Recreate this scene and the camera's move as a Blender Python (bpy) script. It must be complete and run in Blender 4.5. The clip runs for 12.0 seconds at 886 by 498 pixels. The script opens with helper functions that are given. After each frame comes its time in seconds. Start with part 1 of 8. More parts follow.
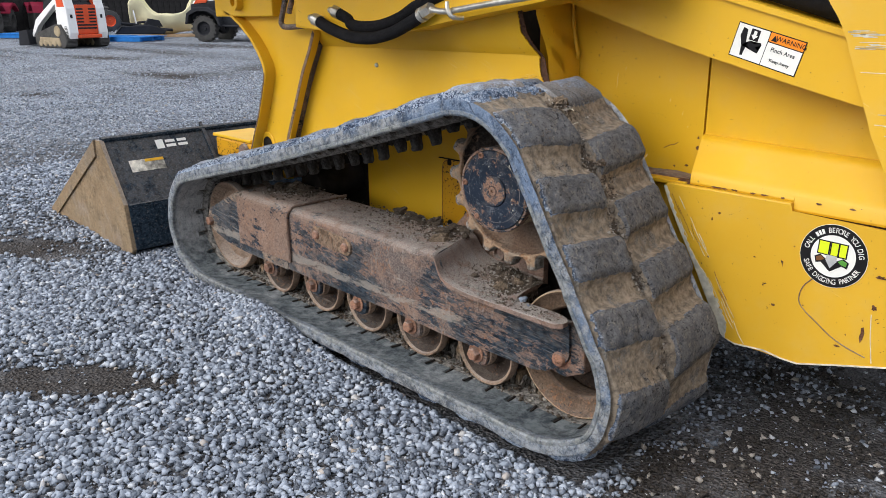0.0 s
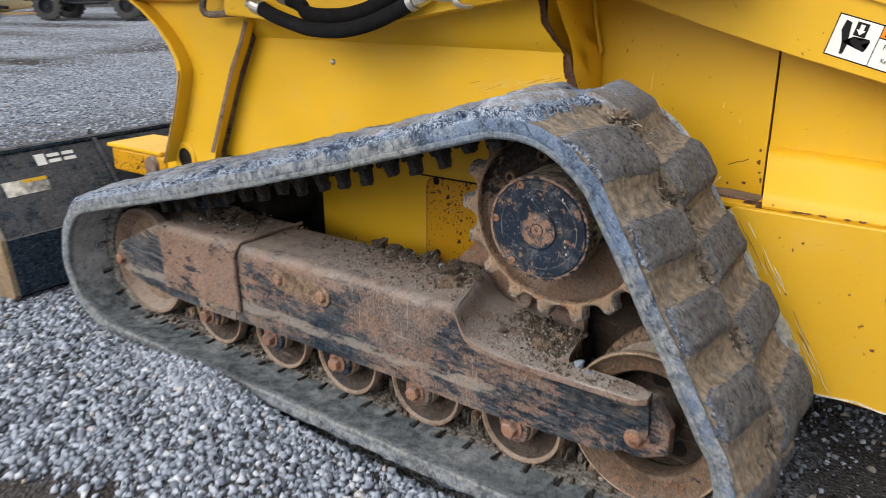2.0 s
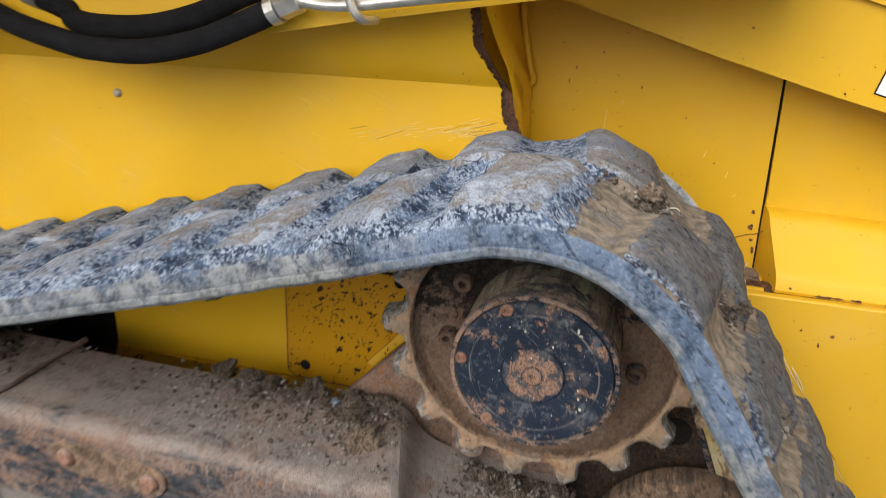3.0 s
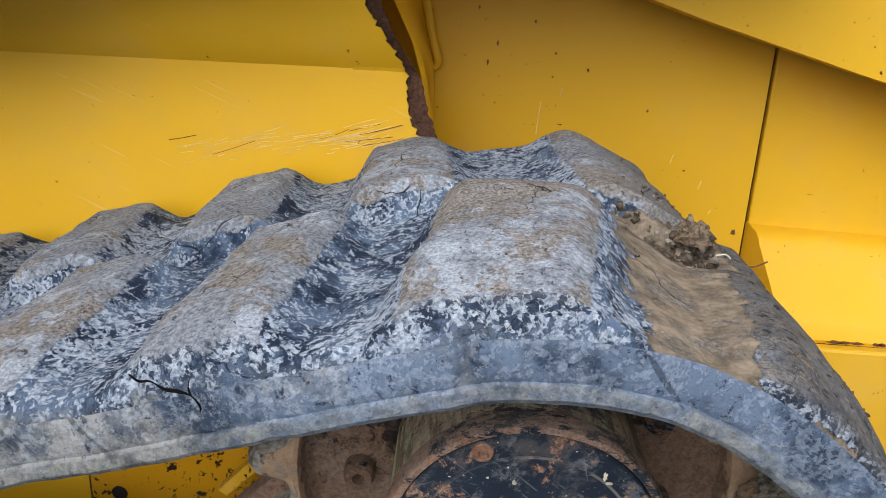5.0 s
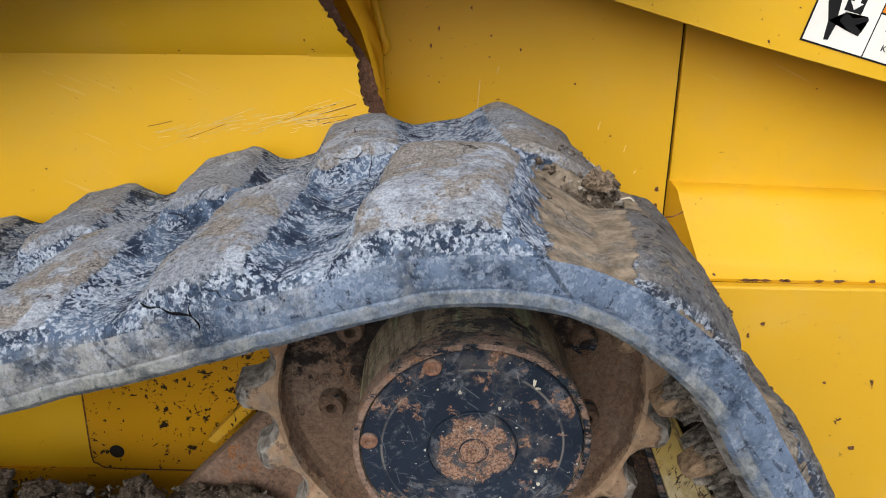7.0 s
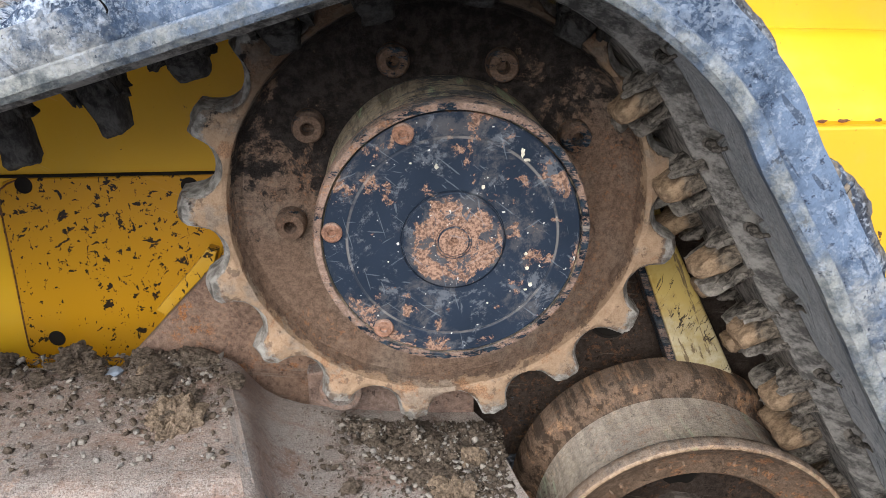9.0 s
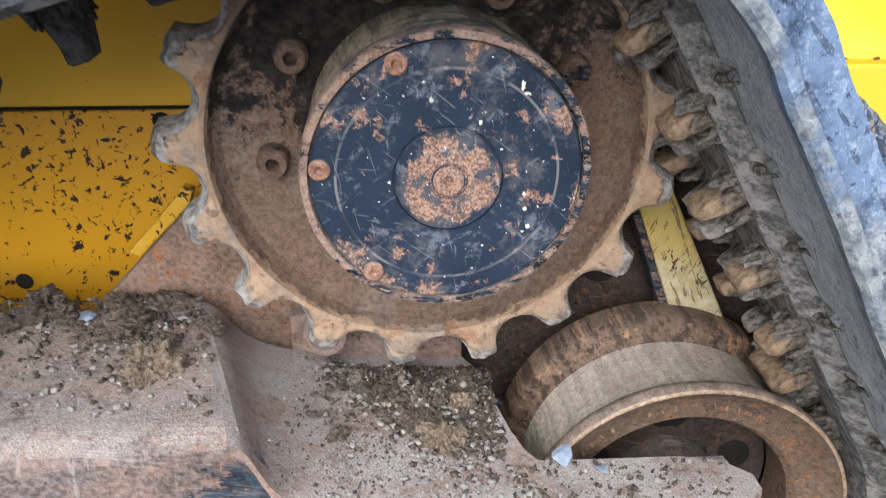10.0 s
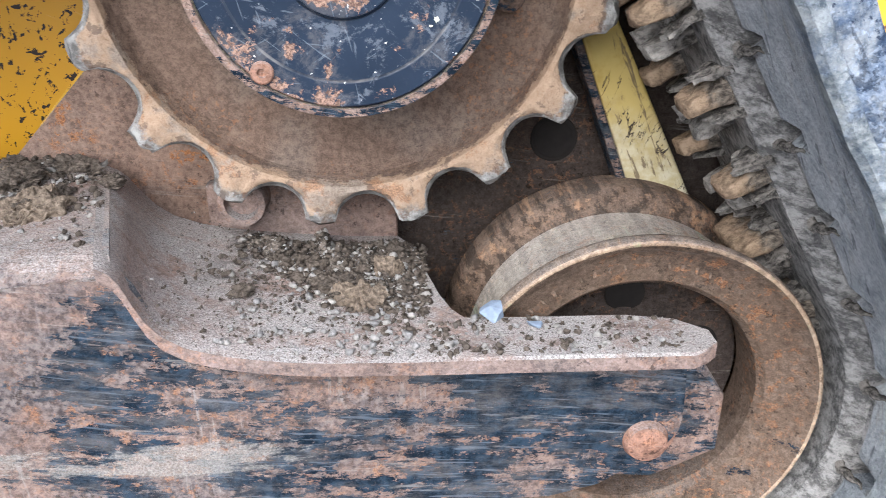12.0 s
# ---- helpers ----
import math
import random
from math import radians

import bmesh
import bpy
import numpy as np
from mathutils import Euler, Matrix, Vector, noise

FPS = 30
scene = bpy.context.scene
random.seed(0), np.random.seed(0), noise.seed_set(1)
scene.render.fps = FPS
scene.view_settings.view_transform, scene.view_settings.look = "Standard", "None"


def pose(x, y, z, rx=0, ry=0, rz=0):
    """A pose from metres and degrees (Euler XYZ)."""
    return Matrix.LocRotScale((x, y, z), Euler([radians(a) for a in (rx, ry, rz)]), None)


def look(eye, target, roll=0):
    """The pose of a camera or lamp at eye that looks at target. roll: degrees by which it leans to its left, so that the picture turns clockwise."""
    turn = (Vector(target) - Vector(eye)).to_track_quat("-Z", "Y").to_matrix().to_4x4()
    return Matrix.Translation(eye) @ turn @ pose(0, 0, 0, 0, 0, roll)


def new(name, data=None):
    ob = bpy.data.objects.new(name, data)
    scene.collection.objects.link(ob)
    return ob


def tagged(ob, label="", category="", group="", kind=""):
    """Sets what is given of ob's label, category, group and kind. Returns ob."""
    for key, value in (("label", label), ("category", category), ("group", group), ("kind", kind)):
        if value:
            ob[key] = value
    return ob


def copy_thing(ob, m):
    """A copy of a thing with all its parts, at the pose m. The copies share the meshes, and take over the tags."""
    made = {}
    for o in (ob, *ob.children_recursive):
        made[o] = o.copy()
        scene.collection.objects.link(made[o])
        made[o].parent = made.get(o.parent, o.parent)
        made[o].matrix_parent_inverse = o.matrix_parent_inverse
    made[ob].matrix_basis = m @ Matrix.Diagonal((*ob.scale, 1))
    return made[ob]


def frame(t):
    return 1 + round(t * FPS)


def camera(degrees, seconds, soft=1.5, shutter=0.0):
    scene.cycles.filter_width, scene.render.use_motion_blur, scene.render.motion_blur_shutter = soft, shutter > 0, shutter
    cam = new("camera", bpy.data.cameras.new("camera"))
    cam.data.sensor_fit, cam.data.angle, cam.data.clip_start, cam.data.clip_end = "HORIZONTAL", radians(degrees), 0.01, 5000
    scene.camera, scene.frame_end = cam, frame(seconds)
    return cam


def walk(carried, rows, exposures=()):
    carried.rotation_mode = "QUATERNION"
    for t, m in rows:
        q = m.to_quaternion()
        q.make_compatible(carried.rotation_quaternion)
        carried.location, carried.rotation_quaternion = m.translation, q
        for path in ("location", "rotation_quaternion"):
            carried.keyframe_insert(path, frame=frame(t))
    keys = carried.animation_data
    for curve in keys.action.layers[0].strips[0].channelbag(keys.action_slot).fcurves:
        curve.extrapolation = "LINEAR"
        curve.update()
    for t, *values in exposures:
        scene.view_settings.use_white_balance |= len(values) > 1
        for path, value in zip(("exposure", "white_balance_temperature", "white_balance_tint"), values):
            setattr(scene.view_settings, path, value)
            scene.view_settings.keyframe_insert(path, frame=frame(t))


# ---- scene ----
cam = camera(59.3, 12.0, soft=0.5, shutter=0.3)
PATH = [
    (0, (1.426, -1.539, 1.141), (0.036, -0.228, 0.55), -0.6),
    (0.5, (1.421, -1.535, 1.137), (0.036, -0.227, 0.531), -0.4),
    (1, (1.391, -1.511, 1.134), (0.024, -0.191, 0.51), -0.3),
    (1.5, (1.168, -1.485, 1.15), (-0.123, -0.099, 0.509), -0.5),
    (2, (0.795, -1.409, 1.169), (-0.336, 0.106, 0.519), -0.5),
    (2.5, (0.45, -1.167, 1.179), (-0.43, 0.496, 0.501), -0.0),
    (3, (0.159, -0.958, 1.187), (-0.394, 0.841, 0.512), 1.4),
    (3.5, (0.007, -0.671, 1.138), (-0.331, 1.189, 0.485), 1.6),
    (3.7, (-0.011, -0.595, 1.112), (-0.302, 1.27, 0.45), 1.7),
    (5.3, (-0.048, -0.531, 1.108), (-0.142, 1.35, 0.435), 2.2),
    (5.5, (-0.043, -0.536, 1.111), (-0.137, 1.345, 0.437), 1.8),
    (6, (-0.031, -0.564, 1.115), (-0.107, 1.314, 0.432), 1.4),
    (6.5, (-0.024, -0.644, 1.129), (-0.081, 1.231, 0.434), 0.8),
    (7, (-0.02, -0.66, 1.117), (-0.051, 1.214, 0.419), 0.4),
    (7.5, (-0.021, -0.646, 0.978), (-0.022, 1.23, 0.284), 0.1),
    (7.7, (-0.021, -0.632, 0.927), (-0.007, 1.243, 0.232), 0.1),
    (9.3, (-0.021, -0.627, 0.889), (0.014, 1.24, 0.172), -0.9),
    (9.5, (-0.021, -0.612, 0.897), (0.012, 1.233, 0.127), -0.9),
    (10, (-0.038, -0.597, 0.875), (0.066, 1.213, 0.031), 0.2),
    (10.5, (0.015, -0.586, 0.745), (0.162, 1.235, -0.07), 0.6),
    (11, (0.04, -0.596, 0.696), (0.221, 1.218, -0.127), 0.4),
    (11.5, (0.051, -0.59, 0.687), (0.217, 1.232, -0.121), 0.1),
    (12, (0.049, -0.592, 0.687), (0.12, 1.242, -0.106), -0.2),
]
walk(cam, [(t, look(eye, target, roll)) for t, eye, target, roll in PATH], exposures=[(0, 0.1, 6100, 10), (1.5, 0.1, 6200, 10), (2.5, 0.25, 6400, 10), (3.5, 0.2, 6300, 10), (5.5, 0.17, 6200, 10), (6.5, 0.2, 6350, 10), (7.0, 0.15, 6350, 10), (7.5, 0.75, 6300, 10), (9.5, 0.97, 5950, 10), (10.5, 1.25, 5600, 10), (12, 1.34, 5500, 10)])

# ---- sky and light: a bright overcast day ----
world = bpy.data.worlds.new("overcast_sky")
scene.world = world
world.use_nodes = True
wnt = world.node_tree
wnt.nodes.clear()
sky = wnt.nodes.new("ShaderNodeTexSky")
sky.sky_type = "NISHITA"
sky.sun_disc = False
sky.sun_elevation = radians(35)
sky.sun_rotation = radians(196)
sky.dust_density = 6.0
sky.air_density = 1.0
grey = wnt.nodes.new("ShaderNodeMix")
grey.data_type = "RGBA"
grey.inputs[0].default_value = 0.72
grey.inputs[7].default_value = (7.0, 7.0, 7.15, 1)
wbg = wnt.nodes.new("ShaderNodeBackground")
wbg.inputs[1].default_value = 0.13
wout = wnt.nodes.new("ShaderNodeOutputWorld")
wnt.links.new(sky.outputs[0], grey.inputs[6])
# an overcast dome is brighter overhead than along the horizon
dome = wnt.nodes.new("ShaderNodeTexCoord")
axes = wnt.nodes.new("ShaderNodeSeparateXYZ")
rise = wnt.nodes.new("ShaderNodeMapRange")
for i, v in enumerate((0.0, 1.0, 0.85, 1.9)):
    rise.inputs[i + 1].default_value = v
lit = wnt.nodes.new("ShaderNodeVectorMath")
lit.operation = "SCALE"
wnt.links.new(dome.outputs["Generated"], axes.inputs[0])
wnt.links.new(axes.outputs[2], rise.inputs[0])
wnt.links.new(grey.outputs[2], lit.inputs[0])
wnt.links.new(rise.outputs[0], lit.inputs["Scale"])
wnt.links.new(lit.outputs[0], wbg.inputs[0])
wnt.links.new(wbg.outputs[0], wout.inputs[0])
sun_data = bpy.data.lights.new("sun", "SUN")
sun_data.energy = 1.95
sun_data.angle = radians(56)
sun_data.color = (1.0, 0.97, 0.92)
sun = new("sun", sun_data)
sun.matrix_world = look((-1.4, -5.0, 3.6), (0, 0, 0))


# ---- materials ----
class Nodes:
    """A small builder for one procedural material."""

    def __init__(self, name, coords="Object"):
        self.mat = bpy.data.materials.new(name)
        self.mat.use_nodes = True
        self.t = self.mat.node_tree
        self.b = self.t.nodes["Principled BSDF"]
        tc = self.t.nodes.new("ShaderNodeTexCoord")
        self.co = tc.outputs[coords]

    def put(self, socket, value):
        if isinstance(value, bpy.types.NodeSocket):
            self.t.links.new(value, socket)
        elif isinstance(value, (int, float)):
            socket.default_value = value
        else:
            socket.default_value = (*value, 1) if len(value) == 3 and len(socket.default_value) == 4 else value

    def stretch(self, sx, sy, sz, rot=(0, 0, 0)):
        n = self.t.nodes.new("ShaderNodeMapping")
        self.t.links.new(self.co, n.inputs[0])
        n.vector_type = "TEXTURE"
        n.inputs["Rotation"].default_value = [radians(a) for a in rot]
        n.inputs["Scale"].default_value = (1 / sx, 1 / sy, 1 / sz)
        return n.outputs[0]

    def noise(self, scale, detail=4.0, rough=0.55, dist=0.0, co=None):
        n = self.t.nodes.new("ShaderNodeTexNoise")
        self.t.links.new(co or self.co, n.inputs["Vector"])
        n.inputs["Scale"].default_value = scale
        n.inputs["Detail"].default_value = detail
        n.inputs["Roughness"].default_value = rough
        n.inputs["Distortion"].default_value = dist
        return n.outputs["Fac"]

    def cells(self, scale, feature="F1", co=None, out="Distance", rand=1.0):
        n = self.t.nodes.new("ShaderNodeTexVoronoi")
        n.feature = feature
        self.t.links.new(co or self.co, n.inputs["Vector"])
        n.inputs["Scale"].default_value = scale
        n.inputs["Randomness"].default_value = rand
        return n.outputs[out]

    def warp(self, scale, amount, co=None, detail=3.0):
        """Coordinates pushed about by noise, so that cell borders wander."""
        n = self.t.nodes.new("ShaderNodeTexNoise")
        self.t.links.new(co or self.co, n.inputs["Vector"])
        n.inputs["Scale"].default_value = scale
        n.inputs["Detail"].default_value = detail
        a = self.t.nodes.new("ShaderNodeVectorMath")
        a.operation = "MULTIPLY_ADD"
        self.t.links.new(n.outputs["Color"], a.inputs[0])
        a.inputs[1].default_value = (amount, amount, amount)
        self.t.links.new(co or self.co, a.inputs[2])
        return a.outputs[0]

    def radius(self, x, z):
        """Distance from an axle along y."""
        dx, dz = self.math("SUBTRACT", self.axis(0), x), self.math("SUBTRACT", self.axis(2), z)
        return self.math("SQRT", self.math("ADD", self.math("MULTIPLY", dx, dx), self.math("MULTIPLY", dz, dz)))

    def step(self, fac, a, b, lo=0.0, hi=1.0):
        n = self.t.nodes.new("ShaderNodeMapRange")
        n.interpolation_type = "SMOOTHSTEP"
        self.put(n.inputs[0], fac)
        for i, v in enumerate((a, b, lo, hi)):
            n.inputs[i + 1].default_value = v
        return n.outputs[0]

    def math(self, op, a, b=0.0):
        n = self.t.nodes.new("ShaderNodeMath")
        n.operation = op
        self.put(n.inputs[0], a)
        self.put(n.inputs[1], b)
        return n.outputs[0]

    def mix(self, fac, a, b):
        n = self.t.nodes.new("ShaderNodeMix")
        n.data_type = "RGBA"
        self.put(n.inputs[0], fac)
        self.put(n.inputs[6], a)
        self.put(n.inputs[7], b)
        return n.outputs[2]

    def attr(self, name, out="Fac"):
        n = self.t.nodes.new("ShaderNodeAttribute")
        n.attribute_name = name
        return n.outputs[out]

    def axis(self, i):
        n = self.t.nodes.new("ShaderNodeSeparateXYZ")
        self.t.links.new(self.co, n.inputs[0])
        return n.outputs[i]

    def up(self):
        g = self.t.nodes.new("ShaderNodeNewGeometry")
        n = self.t.nodes.new("ShaderNodeSeparateXYZ")
        self.t.links.new(g.outputs["Normal"], n.inputs[0])
        return n.outputs[2]

    def island(self):
        return self.t.nodes.new("ShaderNodeNewGeometry").outputs["Random Per Island"]

    def ramp(self, fac, *stops):
        n = self.t.nodes.new("ShaderNodeValToRGB")
        self.put(n.inputs[0], fac)
        e = n.color_ramp.elements
        while len(e) < len(stops):
            e.new(0.5)
        for el, (p, c) in zip(e, stops):
            el.position, el.color = p, (*c, 1)
        return n.outputs[0]

    def bump(self, height, strength=0.3, distance=0.01, after=None):
        n = self.t.nodes.new("ShaderNodeBump")
        n.inputs["Strength"].default_value = strength
        n.inputs["Distance"].default_value = distance
        self.put(n.inputs["Height"], height)
        if after is not None:
            self.t.links.new(after, n.inputs["Normal"])
        return n.outputs[0]

    def done(self, colour, rough=0.6, metal=0.0, normal=None, spec=None):
        self.put(self.b.inputs["Base Color"], colour)
        self.put(self.b.inputs["Roughness"], rough)
        self.put(self.b.inputs["Metallic"], metal)
        if normal is not None:
            self.t.links.new(normal, self.b.inputs["Normal"])
        if spec is not None:
            self.b.inputs["Specular IOR Level"].default_value = spec
        return self.mat


def plain(name, colour, rough=0.6, metal=0.0, vary=0.25, scale=30, bump=0.1):
    m = Nodes(name)
    n = m.noise(scale, 5, 0.6)
    n2 = m.noise(scale * 0.13, 3, 0.5)
    lo = [c * (1 - vary) for c in colour]
    hi = [min(1, c * (1 + vary)) for c in colour]
    f = m.math("ADD", m.math("MULTIPLY", n, 0.6), m.math("MULTIPLY", n2, 0.4))
    return m.done(m.mix(m.step(f, 0.3, 0.7), lo, hi), m.step(n, 0.2, 0.8, rough - 0.08, rough + 0.1), metal, m.bump(n, bump, 0.004), 0.5 if rough < 0.4 or metal else 0.1)


YELLOW = (0.69, 0.405, 0.014)


def yellow_paint(name, speck=0.0, tint=YELLOW, dust=0.18):
    """Weathered machine enamel: slight fading, fine dust, small chips down to brown primer."""
    m = Nodes(name)
    fade = m.noise(2.3, 3, 0.5)
    c = m.mix(m.step(fade, 0.3, 0.7), [v * 0.93 for v in tint], [min(1, v * 1.05) for v in tint])
    film = m.step(m.noise(9, 6, 0.65), 0.45, 0.8, 0.0, dust)
    c = m.mix(film, c, (0.62, 0.45, 0.16))
    scr = m.step(m.noise(60, 2, 0.5, co=m.stretch(0.15, 1.0, 3.0, (0, 25, 0))), 0.69, 0.73)
    scr = m.math("MULTIPLY", scr, m.step(m.noise(4.5, 2), 0.54, 0.64, 0, 0.2))
    c = m.mix(scr, c, (0.75, 0.6, 0.3))
    chip = m.step(m.noise(75, 3, 0.6), 0.7, 0.715)
    chip = m.math("MAXIMUM", chip, m.step(m.noise(170, 3, 0.6), 0.72, 0.735))
    chip = m.math("MULTIPLY", chip, m.step(m.noise(6, 3), 0.5, 0.56))
    c = m.mix(chip, c, (0.07, 0.035, 0.02))
    if speck:
        where = m.step(m.noise(5.0, 4, 0.6), 0.33, 0.5)
        bias = m.math("MULTIPLY", m.math("SUBTRACT", where, 1.0), 0.1)
        blob = m.math("ADD", m.noise(62, 5, 0.66, 0.4, co=m.stretch(0.8, 1, 1.2, (0, -25, 0))), bias)
        small = m.math("ADD", m.noise(125, 4, 0.6, 0.3, co=m.stretch(1, 1, 0.6)), bias)
        spots = m.math("MAXIMUM", m.step(blob, 0.588, 0.598), m.step(small, 0.618, 0.628))
        c = m.mix(m.math("MULTIPLY", spots, speck), c, (0.022, 0.013, 0.008))
    peel = m.noise(420, 2, 0.5)
    rough = m.step(film, 0.0, dust + 0.01, 0.4, 0.58)
    return m.done(c, rough, 0, m.bump(peel, 0.04, 0.002), 0.3)


def rusty(name, dust=0.5, paint=0.4, base=(0.24, 0.165, 0.128), shift=0.0, size=24, rubbed=0.3, grooves=0.0, bloom=0.25, film=0.0):
    """Brown rusted steel with remains of blue-black paint and dry dust on what faces up."""
    m = Nodes(name)
    grain = m.noise(620, 4, 0.7)
    mid = m.noise(170, 6, 0.7)
    n2 = m.noise(6, 4, 0.6)
    mot = m.noise(28, 7, 0.74)
    g = m.math("ADD", m.math("MULTIPLY", grain, 0.4), m.math("MULTIPLY", mid, 0.6))
    c = m.mix(m.step(g, 0.31, 0.69), [v * 0.58 for v in base], [v * 1.34 for v in base])
    tone = m.step(n2, 0.35, 0.65)
    c = m.mix(m.math("MULTIPLY", tone, 0.4), c, m.mix(m.step(g, 0.41, 0.6), [v * 0.6 for v in base], (base[0] * 1.3, base[1] * 1.45, base[2] * 1.6)))
    c = m.mix(m.step(mot, 0.5, 0.66, 0.0, 0.4), c, [v * 0.3 for v in base])
    c = m.mix(m.step(m.noise(6.5, 10, 0.74, 0.6), 0.5, 0.6, 0.0, 0.62), c, m.mix(m.step(g, 0.4, 0.6), [base[0] * 0.28, base[1] * 0.3, base[2] * 0.34], [base[0] * 0.75, base[1] * 0.72, base[2] * 0.7]))
    c = m.mix(m.step(m.noise(11, 10, 0.76, 0.4), 0.54, 0.62, 0.0, 0.5), c, m.mix(m.step(g, 0.4, 0.6), [base[0] * 0.9, base[1] * 0.95, base[2] * 1.0], [min(0.6, base[0] * 1.55), min(0.5, base[1] * 1.65), min(0.42, base[2] * 1.75)]))
    fleck = m.math("MULTIPLY", m.step(m.noise(180, 4, 0.65), 0.54, 0.62, 0, 0.55), m.step(m.noise(15, 5, 0.7), 0.46, 0.6))
    c = m.mix(fleck, c, (base[0] * 1.6, base[1] * 1.42, base[2] * 1.25))
    if grooves:
        lines = m.noise(60, 6, 0.72, co=m.stretch(1, 0.1, 1))
        c = m.mix(m.step(lines, 0.47, 0.58, 0, grooves), c, [v * 0.2 for v in base])
        c = m.mix(m.step(m.noise(34, 6, 0.7, co=m.stretch(1, 0.1, 1)), 0.55, 0.63, 0, grooves * 0.8), c, (min(0.6, base[0] * 2.4), base[1] * 2.1, base[2] * 1.7))
    flake = m.noise(size, 13, 0.82, 0.25, co=m.stretch(0.5, 1, 1.15, (0, 4, 0)))
    broad = m.step(m.noise(4.2, 3, 0.6), 0.38, 0.62, -0.045, 0.045)
    if film:
        broad = m.math("ADD", broad, m.step(m.axis(0), -0.36, 0.0, -0.035, 0.045))
        broad = m.math("ADD", broad, m.math("MULTIPLY", m.step(m.axis(0), -0.4, -0.56), m.step(m.axis(2), 0.43, 0.37, 0, 0.085)))
        broad = m.math("ADD", broad, m.math("MULTIPLY", m.math("MULTIPLY", m.step(m.axis(0), -0.16, -0.24), m.step(m.axis(0), -0.5, -0.4)), m.step(m.axis(2), 0.3, 0.38, 0, -0.05)))
    drawn = m.noise(size * 2.2, 9, 0.76, 0.1, co=m.stretch(0.3, 1, 1.3, (0, 3, 0)))
    flake = m.math("ADD", m.math("MULTIPLY", flake, 0.68), m.math("MULTIPLY", drawn, 0.32))
    edge = 0.585 - 0.12 * paint + shift
    pm = m.step(m.math("ADD", flake, broad), edge, edge + 0.016)
    coat = m.mix(m.step(m.noise(70, 6, 0.75), 0.4, 0.62), (0.006, 0.0115, 0.019), (0.029, 0.046, 0.066))
    hair = m.step(m.noise(120, 2, 0.5, co=m.stretch(0.07, 1, 2.6, (0, 9, 0))), 0.6, 0.66, 0, 0.35)
    coat = m.mix(hair, coat, (0.19, 0.215, 0.245))
    if film:
        # a thin drawn-out film of dust over the paint
        coat = m.mix(m.step(m.noise(38, 8, 0.78, co=m.stretch(0.3, 1, 1.4, (0, 8, 0))), 0.44, 0.66, 0, film), coat, (0.2, 0.175, 0.155))
        # thin blue-grey remains and pale runs down the side
        wash = m.step(m.noise(7, 10, 0.74, 0.3, co=m.stretch(0.6, 1, 1.2)), 0.47, 0.58, 0, 0.62)
        c = m.mix(wash, c, m.mix(m.step(mid, 0.38, 0.62), (0.035, 0.036, 0.042), (0.17, 0.155, 0.145)))
        runs = m.math("MULTIPLY", m.step(m.noise(70, 5, 0.65, 0.15, co=m.stretch(1.4, 1, 0.14)), 0.57, 0.65, 0, 0.5), m.step(m.noise(6, 3), 0.44, 0.6))
        c = m.mix(runs, c, (0.36, 0.325, 0.29))
    scuff = None
    if film:
        band = m.math("MULTIPLY", m.step(m.math("ABSOLUTE", m.math("SUBTRACT", m.axis(2), 0.268)), 0.026, 0.008), m.step(m.axis(0), 0.0, -0.16))
        scuff = m.step(m.math("ADD", m.math("MULTIPLY", band, 0.2), m.noise(26, 9, 0.76, 0.2, co=m.stretch(0.4, 1, 1.3))), 0.62, 0.7, 0, 0.6)
    orange = m.math("MULTIPLY", m.step(m.noise(95, 6, 0.72), 0.53, 0.58), m.step(m.noise(10, 6, 0.7), 0.46, 0.6, 0, bloom))
    c = m.mix(orange, c, m.mix(m.step(grain, 0.38, 0.62), (0.19, 0.075, 0.03), (0.46, 0.21, 0.085)))
    dark_pit = m.math("MULTIPLY", m.step(m.noise(130, 5, 0.7), 0.57, 0.61), m.step(m.noise(21, 5, 0.7), 0.44, 0.6, 0, 0.75))
    c = m.mix(dark_pit, c, [v * 0.18 for v in base])
    c = m.mix(pm, c, coat)
    rub = m.step(m.noise(44, 8, 0.78, co=m.stretch(0.12, 1, 2.0, (0, 6, 0))), 0.57, 0.66, 0, rubbed)
    c = m.mix(rub, c, (0.36, 0.32, 0.28))
    if scuff is not None:
        c = m.mix(scuff, c, m.mix(m.step(grain, 0.36, 0.64), (0.2, 0.18, 0.155), (0.42, 0.38, 0.325)))
    face_up = m.step(m.up(), 0.2, 0.85)
    d = m.math("MULTIPLY", face_up, m.step(m.noise(20, 9, 0.78), 0.36, 0.54))
    d = m.math("ADD", m.math("MULTIPLY", d, 0.85), m.step(n2, 0.45, 0.8, 0, 0.5 * dust))
    d = m.math("MULTIPLY", d, dust * 1.4)
    grit = m.noise(640, 4, 0.7)
    powder = m.mix(m.step(grit, 0.36, 0.64), (0.2, 0.18, 0.163), (0.48, 0.44, 0.402))
    powder = m.mix(m.step(m.noise(9, 5, 0.65), 0.48, 0.68, 0, 0.3), powder, m.mix(m.step(grit, 0.4, 0.6), (0.18, 0.122, 0.1), (0.43, 0.31, 0.26)))
    powder = m.mix(m.step(m.cells(380), 0.2, 0.14, 0, 0.6), powder, (0.42, 0.41, 0.4))
    powder = m.mix(m.step(m.noise(420, 2, 0.5), 0.64, 0.68, 0, 0.75), powder, (0.05, 0.038, 0.03))
    c = m.mix(m.math("MINIMUM", d, 0.92), c, powder)
